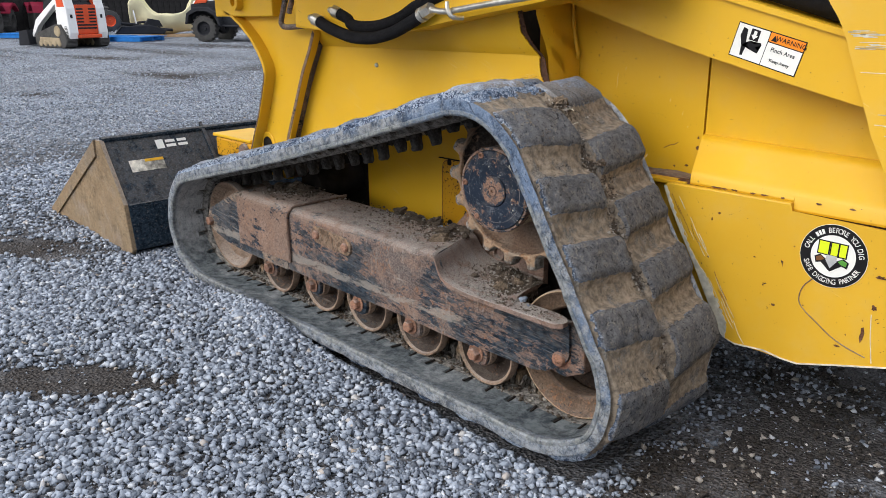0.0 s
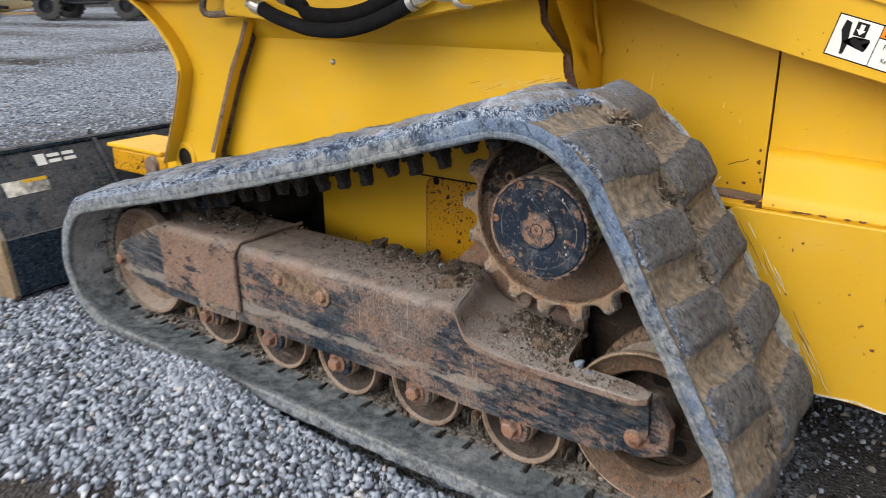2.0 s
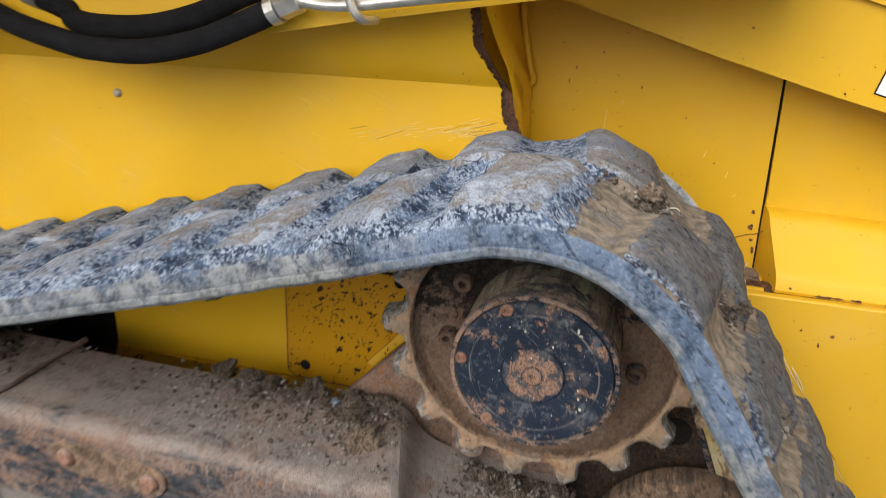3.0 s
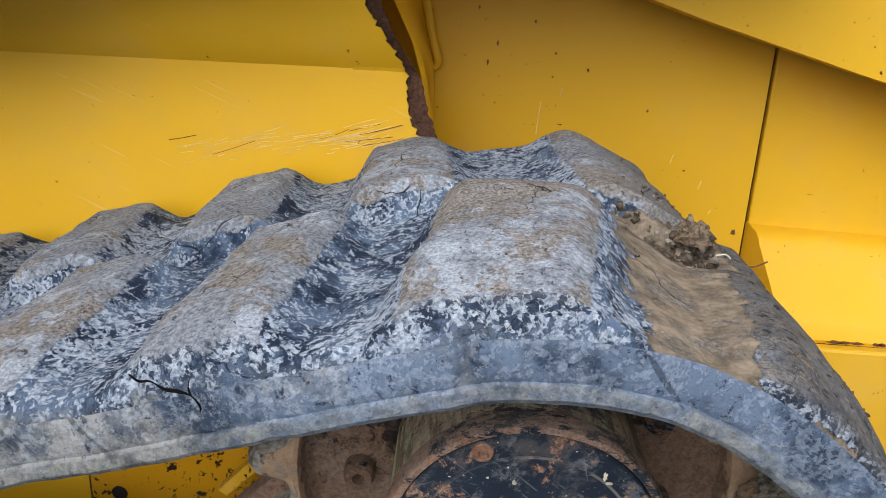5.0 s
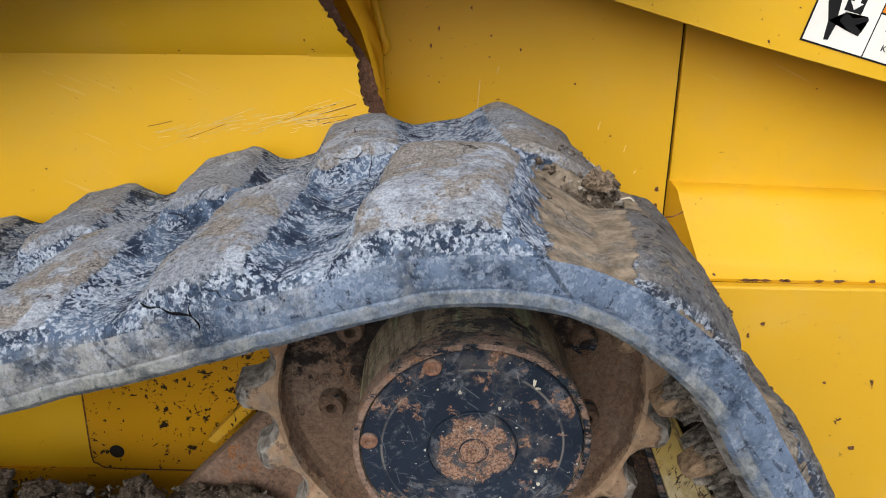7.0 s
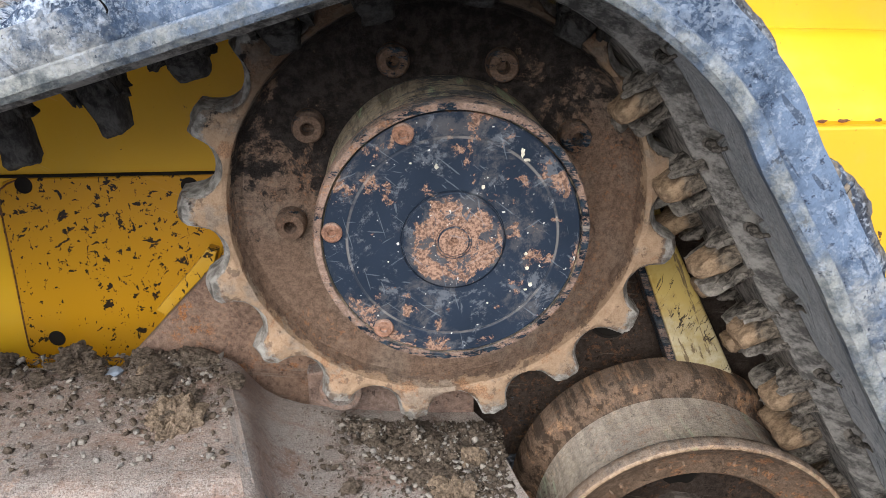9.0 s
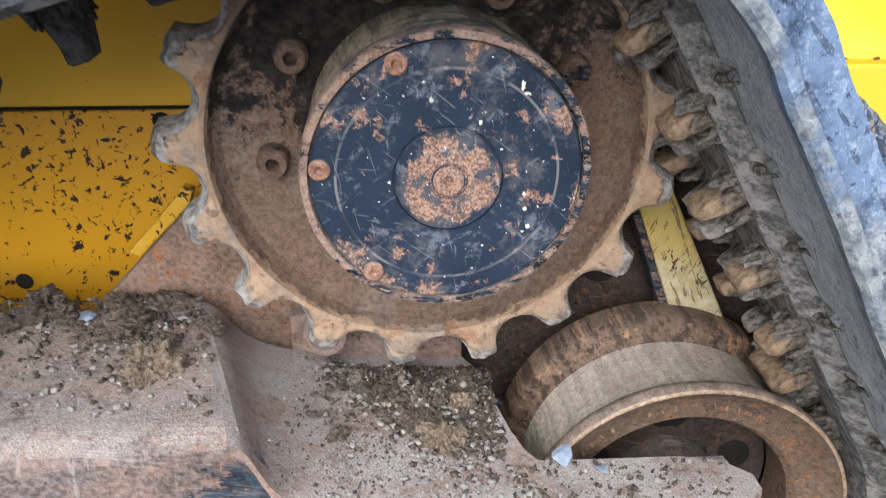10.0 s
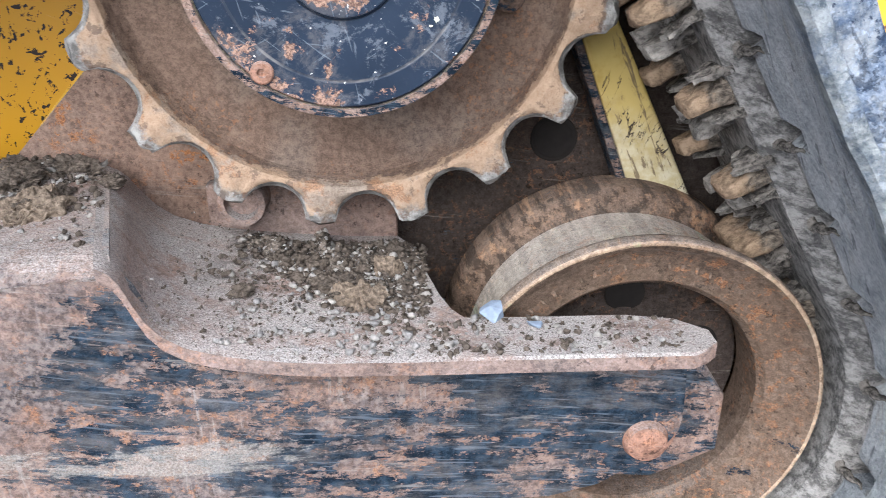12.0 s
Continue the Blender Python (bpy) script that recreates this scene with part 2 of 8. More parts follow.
    pit = m.math("ADD", m.math("ADD", m.math("MULTIPLY", mot, 0.6), m.math("MULTIPLY", mid, 0.7)), m.math("ADD", m.math("MULTIPLY", grain, 0.55), m.math("MULTIPLY", pm, 0.1)))
    return m.done(c, m.step(pm, 0, 1, 0.88, 0.55), 0.0, m.bump(pit, 0.8, 0.004), 0.06)


def sprocket_steel(name):
    """Rusty dish with old black paint; attribute ring: orange worn tooth faces; attribute edge: grey polished tooth
    flanks; attribute old: paint left, plus shade painted in towards the top.
    """
    m = Nodes(name)
    grain = m.noise(640, 4, 0.7)
    mid = m.noise(150, 6, 0.72)
    g = m.math("ADD", m.math("MULTIPLY", grain, 0.38), m.math("MULTIPLY", mid, 0.62))
    c = m.mix(m.step(g, 0.3, 0.7), (0.095, 0.064, 0.047), (0.265, 0.18, 0.128))
    c = m.mix(m.math("MULTIPLY", m.step(m.noise(210, 4, 0.6), 0.57, 0.62, 0, 0.5), m.step(m.noise(12, 4, 0.6), 0.45, 0.6)), c, (0.36, 0.17, 0.08))
    c = m.mix(m.step(m.noise(9, 5, 0.6), 0.48, 0.66, 0, 0.55), c, m.mix(m.step(g, 0.35, 0.65), (0.13, 0.103, 0.083), (0.3, 0.24, 0.19)))
    # paint remains; attribute old spreads them upward to paint in the belt's shade
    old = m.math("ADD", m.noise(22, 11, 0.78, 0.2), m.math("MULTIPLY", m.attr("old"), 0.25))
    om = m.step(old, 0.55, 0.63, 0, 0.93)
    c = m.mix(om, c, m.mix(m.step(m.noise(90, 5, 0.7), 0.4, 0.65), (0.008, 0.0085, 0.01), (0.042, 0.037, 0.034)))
    ring = m.step(m.math("ADD", m.attr("ring"), m.math("MULTIPLY", m.math("SUBTRACT", m.noise(45, 8, 0.75), 0.5), 1.5)), 0.42, 0.56)
    ring = m.math("MULTIPLY", ring, m.step(m.attr("old"), 0.45, 0.85, 1.0, 0.3))
    tan = m.mix(m.step(g, 0.3, 0.7), (0.33, 0.218, 0.138), (0.49, 0.352, 0.238))
    tan = m.mix(m.step(m.noise(26, 5, 0.64), 0.5, 0.62, 0, 0.75), tan, m.mix(m.step(g, 0.35, 0.65), (0.2, 0.165, 0.13), (0.36, 0.3, 0.245)))
    tan = m.mix(m.step(m.noise(19, 6, 0.66), 0.54, 0.61, 0, 0.6), tan, m.mix(m.step(grain, 0.4, 0.6), (0.17, 0.08, 0.04), (0.44, 0.22, 0.11)))
    tan = m.mix(m.step(m.noise(48, 6, 0.68), 0.57, 0.63, 0, 0.75), tan, (0.15, 0.105, 0.078))
    c = m.mix(ring, c, tan)
    edge = m.step(m.math("ADD", m.attr("edge"), m.math("MULTIPLY", m.math("SUBTRACT", m.noise(50, 8, 0.75), 0.5), 0.9)), 0.36, 0.5)
    grey = m.mix(m.step(m.noise(70, 6, 0.66), 0.36, 0.64), (0.15, 0.14, 0.126), (0.42, 0.4, 0.365))
    grey = m.mix(m.step(m.noise(26, 6, 0.7), 0.55, 0.62, 0, 0.8), grey, (0.13, 0.09, 0.065))
    c = m.mix(edge, c, grey)
    h = m.math("ADD", m.math("MULTIPLY", mid, 0.8), m.math("MULTIPLY", grain, 0.6))
    h = m.math("ADD", h, m.math("MULTIPLY", ring, 0.25))
    return m.done(c, m.step(om, 0, 1, 0.85, 0.5), 0.0, m.bump(h, 0.75, 0.005), 0.08)


def strut_paint(name):
    """Pale worn yellow paint covered in dark branching scratches."""
    m = Nodes(name)
    low = m.step(m.math("ADD", m.axis(2), m.math("MULTIPLY", m.noise(22, 6, 0.7), 0.12)), 0.58, 0.5)
    c = m.mix(m.step(m.noise(16, 5, 0.7), 0.4, 0.6), (0.33, 0.225, 0.05), (0.43, 0.32, 0.1))
    c = m.mix(m.math("MULTIPLY", low, 0.8), c, m.mix(m.step(m.noise(50, 6, 0.7), 0.4, 0.6), (0.36, 0.31, 0.18), (0.47, 0.43, 0.32)))
    # brown scrapes down the strut
    scrape = m.noise(75, 6, 0.7, 0.25, co=m.stretch(1.5, 1.0, 0.22, (0, -24, 0)))
    c = m.mix(m.step(m.math("ADD", scrape, m.math("MULTIPLY", low, 0.03)), 0.57, 0.62, 0, 0.85), c, (0.12, 0.085, 0.05))
    line = m.math("ABSOLUTE", m.math("SUBTRACT", m.noise(30, 5, 0.62, 0.5, co=m.stretch(1.0, 1.0, 0.3, (0, 30, 0))), 0.5))
    c = m.mix(m.math("MULTIPLY", m.step(line, 0.008, 0.004), m.step(m.noise(12, 3), 0.44, 0.54)), c, (0.04, 0.03, 0.02))
    return m.done(c, 0.7, 0, m.bump(m.noise(150, 4), 0.2, 0.002), 0.2)


def lug_rubber(name, dark, light, tip):
    """Frayed guide lug: fibrous dusty rubber with a rubbed end."""
    m = Nodes(name)
    fibre = m.noise(85, 8, 0.75, 0.3, co=m.stretch(1.2, 1.2, 0.85))
    n = m.noise(38, 7, 0.75)
    c = m.mix(m.step(fibre, 0.38, 0.62), dark, light)
    c = m.mix(m.step(n, 0.52, 0.62, 0, 0.8), c, [v * 0.4 for v in dark])
    end = m.step(m.math("ADD", m.math("MULTIPLY", m.axis(2), 22.0), m.math("MULTIPLY", m.math("SUBTRACT", n, 0.5), 1.6)), 0.25, 0.6)
    c = m.mix(m.math("MULTIPLY", end, 0.9), c, m.mix(m.step(fibre, 0.4, 0.6), [v * 0.6 for v in tip], [min(1, v * 1.3) for v in tip]))
    return m.done(c, 0.88, 0, m.bump(m.math("ADD", fibre, n), 0.8, 0.006), 0.05)


def rubber(name):
    """Track rubber. Attributes: mud, dried soil between the lugs; rim, the pale scuffed lip; crown, dusty lug tops;
    flank, the near side face; lip, the torn border of the lug tops; wall, the frayed inner step; inner, the belly; dull, the dark rear lugs."""
    m = Nodes(name)
    fine = m.noise(260, 6, 0.75)
    mid = m.noise(30, 8, 0.74, 0.3)
    big = m.noise(6, 4, 0.6)
    flank, crown, inner = m.attr("flank"), m.attr("crown"), m.attr("inner")
    torn = m.attr("lip")
    # flaking bloom: small hard-edged scales, pale over blue-black
    chips = m.t.nodes.new("ShaderNodeSeparateColor")
    m.t.links.new(m.cells(380, co=m.warp(120, 0.009), out="Color"), chips.inputs[0])
    pick = m.math("ADD", m.math("MULTIPLY", chips.outputs[0], 0.16), m.math("ADD", m.math("MULTIPLY", m.noise(105, 7, 0.72, 0.4), 0.75), m.math("MULTIPLY", mid, 0.25)))
    flakes = m.step(m.math("ADD", pick, m.step(big, 0.35, 0.65, -0.05, 0.05)), 0.565, 0.625)
    c = m.mix(m.step(mid, 0.4, 0.6), (0.022, 0.034, 0.063), (0.12, 0.172, 0.262))
    c = m.mix(flakes, c, m.mix(m.step(fine, 0.36, 0.64), (0.2, 0.252, 0.338), (0.5, 0.568, 0.67)))
    # the near flank: blue rubber, cream scuffs, dark nicks and cracks; greyer ahead where dust has settled
    wash = m.mix(m.step(m.noise(11, 11, 0.72), 0.4, 0.6), (0.018, 0.031, 0.057), (0.135, 0.183, 0.268))
    scuff = m.step(m.math("ADD", m.noise(48, 10, 0.8, 0.2), m.step(m.noise(7, 3), 0.35, 0.65, -0.07, 0.05)), 0.53, 0.62, 0, 0.42)
    wash = m.mix(scuff, wash, m.mix(m.step(fine, 0.4, 0.6), (0.25, 0.3, 0.37), (0.46, 0.49, 0.53)))
    dusty = m.step(m.math("ADD", m.math("MULTIPLY", m.axis(0), -0.25), m.math("ADD", m.noise(5, 7, 0.7), m.step(m.axis(2), 0.86, 0.6, 0, 0.28))), 0.55, 0.68, 0, 0.85)
    wash = m.mix(dusty, wash, m.mix(m.step(m.noise(40, 8, 0.75), 0.38, 0.62), (0.07, 0.076, 0.082), (0.33, 0.335, 0.325)))
    wash = m.mix(m.step(m.noise(90, 7, 0.78), 0.57, 0.61, 0, 0.9), wash, (0.02, 0.028, 0.048))
    hair = m.step(m.noise(55, 2, 0.5, 0.3, co=m.stretch(0.25, 1, 1.6, (0, 50, 0))), 0.66, 0.68, 0, 0.6)
    wash = m.mix(hair, wash, (0.02, 0.026, 0.04))
    c = m.mix(m.math("MULTIPLY", flank, m.step(flakes, 0, 1, 0.96, 0.75)), c, wash)
    rim = m.math("MULTIPLY", m.attr("rim"), m.step(m.noise(14, 9, 0.74, 0.3), 0.36, 0.6, 0.0, 0.9))
    c = m.mix(rim, c, m.mix(m.step(m.noise(85, 7, 0.75), 0.34, 0.66), (0.07, 0.082, 0.088), (0.315, 0.32, 0.295)))
    # dust on the lug tops, crumbly, with worn grey showing through
    ragged_edge = m.math("MULTIPLY", m.math("SUBTRACT", m.noise(34, 10, 0.8), 0.5), 1.5)
    cm = m.step(m.math("ADD", crown, ragged_edge), 0.36, 0.46)
    crumb = m.noise(420, 4, 0.7)
    top = m.mix(m.step(fine, 0.34, 0.66), (0.112, 0.126, 0.152), (0.34, 0.374, 0.43))
    worn = m.step(m.math("ADD", m.noise(20, 10, 0.78, 0.2), m.step(big, 0.3, 0.7, -0.05, 0.05)), 0.5, 0.56, 0, 0.75)
    top = m.mix(worn, top, m.mix(m.step(crumb, 0.4, 0.6), (0.27, 0.314, 0.385), (0.52, 0.572, 0.655)))
    earth = m.step(m.math("ADD", m.noise(12, 9, 0.74), m.step(m.axis(0), -0.3, 0.1, -0.03, 0.05)), 0.5, 0.55, 0, 0.85)
    top = m.mix(earth, top, m.mix(m.step(m.math("ADD", m.math("MULTIPLY", fine, 0.5), m.math("MULTIPLY", crumb, 0.5)), 0.4, 0.6), (0.1, 0.09, 0.08), (0.33, 0.3, 0.268)))
    top = m.mix(m.step(m.noise(190, 4, 0.7), 0.62, 0.65, 0, 0.85), top, (0.045, 0.042, 0.042))
    c = m.mix(cm, c, top)
    # torn border: black rubber with white peeled edges
    tm = m.step(m.math("ADD", torn, m.math("MULTIPLY", m.math("SUBTRACT", m.noise(48, 9, 0.8), 0.5), 2.4)), 0.62, 0.74, 0, 0.8)
    tb = m.step(pick, 0.55, 0.62)
    c = m.mix(tm, c, m.mix(tb, (0.03, 0.044, 0.075), m.mix(m.step(fine, 0.36, 0.64), (0.2, 0.25, 0.33), (0.55, 0.61, 0.69))))
    belly = m.mix(m.step(m.math("ADD", m.math("MULTIPLY", mid, 0.5), m.math("MULTIPLY", fine, 0.5)), 0.36, 0.64), (0.26, 0.27, 0.277), (0.6, 0.603, 0.588))
    belly = m.mix(m.step(m.noise(34, 9, 0.8, 0.2, co=m.stretch(0.3, 2.2, 0.7, (0, 20, 20))), 0.54, 0.62, 0, 0.55), belly, m.mix(m.step(fine, 0.38, 0.62), (0.25, 0.232, 0.19), (0.48, 0.45, 0.39)))
    belly = m.mix(m.step(m.noise(26, 9, 0.78), 0.57, 0.63, 0, 0.45), belly, (0.08, 0.09, 0.11))
    belly = m.mix(m.step(m.noise(80, 3, 0.6, 0.3, co=m.stretch(0.22, 1.6, 0.3, (0, 0, 30))), 0.63, 0.66, 0, 0.6), belly, (0.05, 0.052, 0.058))
    # shade painted into the belly's ground run, against the open sky above it
    low_run = m.math("MULTIPLY", m.step(m.axis(2), 0.26, 0.12), m.step(m.noise(7, 8, 0.74), 0.36, 0.56, 0.6, 0.97))
    belly = m.mix(low_run, belly, m.mix(m.step(mid, 0.36, 0.64), (0.04, 0.05, 0.058), (0.17, 0.19, 0.197)))
    c = m.mix(inner, c, belly)
    wall = m.step(m.math("ADD", m.attr("wall"), m.math("MULTIPLY", m.math("SUBTRACT", mid, 0.5), 0.2)), 0.4, 0.6)
    fibre = m.noise(75, 8, 0.78, 0.2, co=m.stretch(0.5, 1.0, 1.0, (0, 18, 0)))
    c = m.mix(wall, c, m.mix(m.step(fibre, 0.4, 0.6), (0.11, 0.103, 0.094), (0.37, 0.345, 0.31)))
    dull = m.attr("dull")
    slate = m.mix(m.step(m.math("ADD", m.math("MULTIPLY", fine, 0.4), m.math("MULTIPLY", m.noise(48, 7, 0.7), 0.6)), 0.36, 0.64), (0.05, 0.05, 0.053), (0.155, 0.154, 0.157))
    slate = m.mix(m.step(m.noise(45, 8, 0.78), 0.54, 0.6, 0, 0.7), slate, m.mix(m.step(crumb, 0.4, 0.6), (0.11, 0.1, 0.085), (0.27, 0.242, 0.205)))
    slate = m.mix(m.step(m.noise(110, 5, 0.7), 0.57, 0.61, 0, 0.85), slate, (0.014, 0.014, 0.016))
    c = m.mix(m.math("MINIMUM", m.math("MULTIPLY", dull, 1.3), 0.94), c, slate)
    mud = m.step(m.math("ADD", m.attr("mud"), m.math("MULTIPLY", m.math("SUBTRACT", m.noise(26, 9, 0.78), 0.5), 2.0)), 0.42, 0.52)
    clay = m.mix(m.step(m.noise(55, 7, 0.7), 0.34, 0.66), (0.12, 0.099, 0.076), (0.29, 0.237, 0.178))
    clay = m.mix(m.step(m.noise(18, 8, 0.74), 0.52, 0.6, 0, 0.8), clay, m.mix(m.step(fine, 0.4, 0.6), (0.075, 0.07, 0.065), (0.22, 0.205, 0.187)))
    c = m.mix(mud, c, clay)
    # drying cracks: long wandering ones, and fine crazing in patches
    n = m.t.nodes.new("ShaderNodeTexVoronoi")
    n.feature = "DISTANCE_TO_EDGE"
    m.t.links.new(m.warp(22, 0.05), n.inputs["Vector"])
    n.inputs["Scale"].default_value = 11
    long_crack = m.math("MULTIPLY", m.step(n.outputs["Distance"], 0.0075, 0.003), m.step(m.noise(9, 3), 0.52, 0.57))
    n2 = m.t.nodes.new("ShaderNodeTexVoronoi")
    n2.feature = "DISTANCE_TO_EDGE"
    m.t.links.new(m.warp(60, 0.014), n2.inputs["Vector"])
    n2.inputs["Scale"].default_value = 62
    craze = m.math("MULTIPLY", m.step(n2.outputs["Distance"], 0.026, 0.012), m.step(m.noise(17, 4), 0.6, 0.64))
    crack = m.math("MAXIMUM", long_crack, m.math("MULTIPLY", craze, 0.55))
    crack = m.math("MULTIPLY", crack, m.math("SUBTRACT", 1.0, m.math("MAXIMUM", flank, inner)))
    c = m.mix(m.math("MULTIPLY", crack, 0.85), c, (0.01, 0.01, 0.012))
    h = m.math("ADD", m.math("MULTIPLY", mid, m.step(cm, 0, 1, 0.9, 0.25)), m.math("MULTIPLY", fine, m.step(flank, 0, 1, 0.6, 0.2)))
    h = m.math("ADD", h, m.math("MULTIPLY", m.math("MAXIMUM", m.math("MULTIPLY", flakes, m.math("SUBTRACT", 1.0, cm)), tm), m.step(flank, 0, 1, 0.3, 0.1)))
    h = m.math("ADD", h, m.math("MULTIPLY", m.math("MULTIPLY", crumb, cm), 0.45))
    h = m.math("MULTIPLY", h, m.step(m.math("MAXIMUM", mud, m.math("MULTIPLY", dull, 0.55)), 0, 1, 1.0, 0.3))
    h = m.math("SUBTRACT", h, m.math("MULTIPLY", crack, 0.6))
    return m.done(c, m.step(mid, 0.3, 0.8, 0.6, 0.9), 0, m.bump(h, 0.8, 0.006), 0.05)


def soil(name, dark=(0.05, 0.04, 0.03), light=(0.24, 0.19, 0.14)):
    m = Nodes(name)
    n = m.noise(190, 7, 0.75)
    r = m.island()
    c = m.mix(m.step(n, 0.3, 0.7), dark, light)
    c = m.mix(m.step(r, 0.2, 1.0, 0, 0.6), c, [v * 0.45 for v in light])
    c = m.mix(m.step(r, 0.86, 0.88), c, (0.36, 0.33, 0.29))
    return m.done(c, 0.95, 0, m.bump(n, 0.8, 0.006), 0.05)


def soil_bed(name):
    m = Nodes(name)
    n = m.noise(90, 9, 0.78)
    g = m.cells(340)
    c = m.mix(m.step(n, 0.4, 0.62), (0.03, 0.024, 0.018), (0.27, 0.222, 0.178))
    c = m.mix(m.step(m.noise(420, 2), 0.64, 0.7, 0, 0.8), c, (0.5, 0.48, 0.45))
    return m.done(c, 0.95, 0, m.bump(m.math("ADD", n, m.math("MULTIPLY", g, 0.6)), 1.0, 0.008), 0.05)


def gravel_stone(name):
    m = Nodes(name)
    r = m.island()
    c = m.ramp(r, (0.0, (0.05, 0.057, 0.07)), (0.22, (0.15, 0.17, 0.205)), (0.6, (0.275, 0.31, 0.368)), (0.9, (0.4, 0.44, 0.505)), (0.975, (0.55, 0.565, 0.585)), (1.0, (0.33, 0.27, 0.21)))
    n = m.noise(85, 5, 0.65)
    c = m.mix(m.step(n, 0.44, 0.62, 0, 0.35), c, (0.36, 0.385, 0.425))
    c = m.mix(m.step(m.noise(160, 3), 0.62, 0.75, 0, 0.6), c, (0.08, 0.085, 0.095))
    return m.done(c, m.step(n, 0.3, 0.7, 0.6, 0.85), 0, m.bump(n, 0.4, 0.003), 0.12)


def ground_earth(name):
    """Packed grit and fine crushed stone between the loose gravel, with damp brown patches."""
    m = Nodes(name)
    grit = m.cells(95, out="Color")
    sep = m.t.nodes.new("ShaderNodeSeparateColor")
    m.t.links.new(grit, sep.inputs[0])
    stone = m.ramp(sep.outputs[0], (0.0, (0.02, 0.021, 0.025)), (0.4, (0.15, 0.167, 0.195)), (0.75, (0.4, 0.435, 0.485)), (1.0, (0.58, 0.6, 0.63)))
    fines = m.mix(m.step(m.noise(120, 7, 0.74), 0.36, 0.66), (0.014, 0.0122, 0.0115), (0.11, 0.1, 0.093))
    share = m.attr("packed")
    fine_mask = m.step(m.math("ADD", m.math("MULTIPLY", share, 0.75), m.math("MULTIPLY", m.noise(14, 6, 0.7), 0.6)), 0.45, 0.75)
    far = m.step(m.noise(0.9, 10, 0.72, co=m.stretch(1.6, 0.5, 1)), 0.44, 0.56)
    fine_mask = m.math("MAXIMUM", fine_mask, m.math("MULTIPLY", far, 0.3))
    # near ground turned to dark fines, which also paint in shade between stones
    fine_mask = m.math("MAXIMUM", fine_mask, m.step(m.axis(0), -6.5, -4.3, 0.0, 0.8))
    c = m.mix(fine_mask, stone, fines)
    c = m.mix(m.step(m.noise(2.2, 5, 0.7), 0.45, 0.75, 0, 0.35), c, (0.3, 0.31, 0.335))
    h = m.math("ADD", m.cells(95), m.math("MULTIPLY", m.noise(60, 6), 0.8))
    return m.done(c, 0.85, 0, m.bump(h, 0.9, 0.012), 0.05)


def cover_paint(name, worn=0.0):
    """Blue-black paint on the drive's end cover: rubbed, dusty, chipped to rust most along its border, with fine and turned scratches."""
    m = Nodes(name)
    r = m.radius(0.0, 0.66)
    c = m.mix(m.noise(14, 5), (0.009, 0.0132, 0.0215), (0.027, 0.038, 0.06))
    border = m.math("ADD", m.step(r, 0.086, 0.108, 0.0, 0.05), m.step(r, 0.05, 0.03, 0.0, worn))
    where = m.math("ADD", m.step(m.noise(13, 4, 0.6), 0.36, 0.66, -0.075, 0.04), border)
    chips = m.step(m.math("ADD", m.noise(40, 10, 0.76, 0.3), where), 0.57, 0.59)
    rust = m.mix(m.step(m.noise(420, 5, 0.7), 0.38, 0.62), (0.1, 0.06, 0.044), (0.33, 0.208, 0.148))
    # grey-brown dust rubbed into the paint
    film = m.step(m.math("ADD", m.noise(24, 11, 0.78, 0.3), where), 0.5, 0.6, 0, 0.34)
    c = m.mix(film, c, m.mix(m.noise(120, 6, 0.72), (0.035, 0.037, 0.042), (0.26, 0.235, 0.215)))
    rub = m.step(m.noise(30, 9, 0.8, 0.4), 0.545, 0.61, 0, 0.62)
    c = m.mix(rub, c, m.mix(m.noise(200, 5, 0.7), (0.06, 0.068, 0.08), (0.21, 0.225, 0.25)))
    c = m.mix(chips, c, rust)
    for turn, thin, amount in ((40, 0.67, 0.55), (-30, 0.68, 0.5), (78, 0.69, 0.5), (8, 0.69, 0.45)):
        lines = m.step(m.noise(105, 2.5, 0.6, 0.4, co=m.stretch(0.22, 1, 2.6, (0, turn, 0))), thin - 0.01, thin + 0.02, 0, amount * 0.5)
        c = m.mix(lines, c, (0.25, 0.28, 0.31))
    # a pale ring where the groove has caught dust
    groove = m.math("MULTIPLY", m.step(m.math("ABSOLUTE", m.math("SUBTRACT", r, 0.0908)), 0.0016, 0.0006), m.step(m.noise(22, 4, 0.6), 0.44, 0.6, 0.05, 0.5))
    c = m.mix(groove, c, (0.27, 0.25, 0.23))
    speck = m.step(m.noise(230, 2, 0.5), 0.73, 0.75)
    c = m.mix(speck, c, (0.5, 0.48, 0.44))
    return m.done(c, m.step(chips, 0, 1, 0.42, 0.85), 0, m.bump(m.math("SUBTRACT", m.noise(200, 4), chips), 0.35, 0.0014), 0.08)


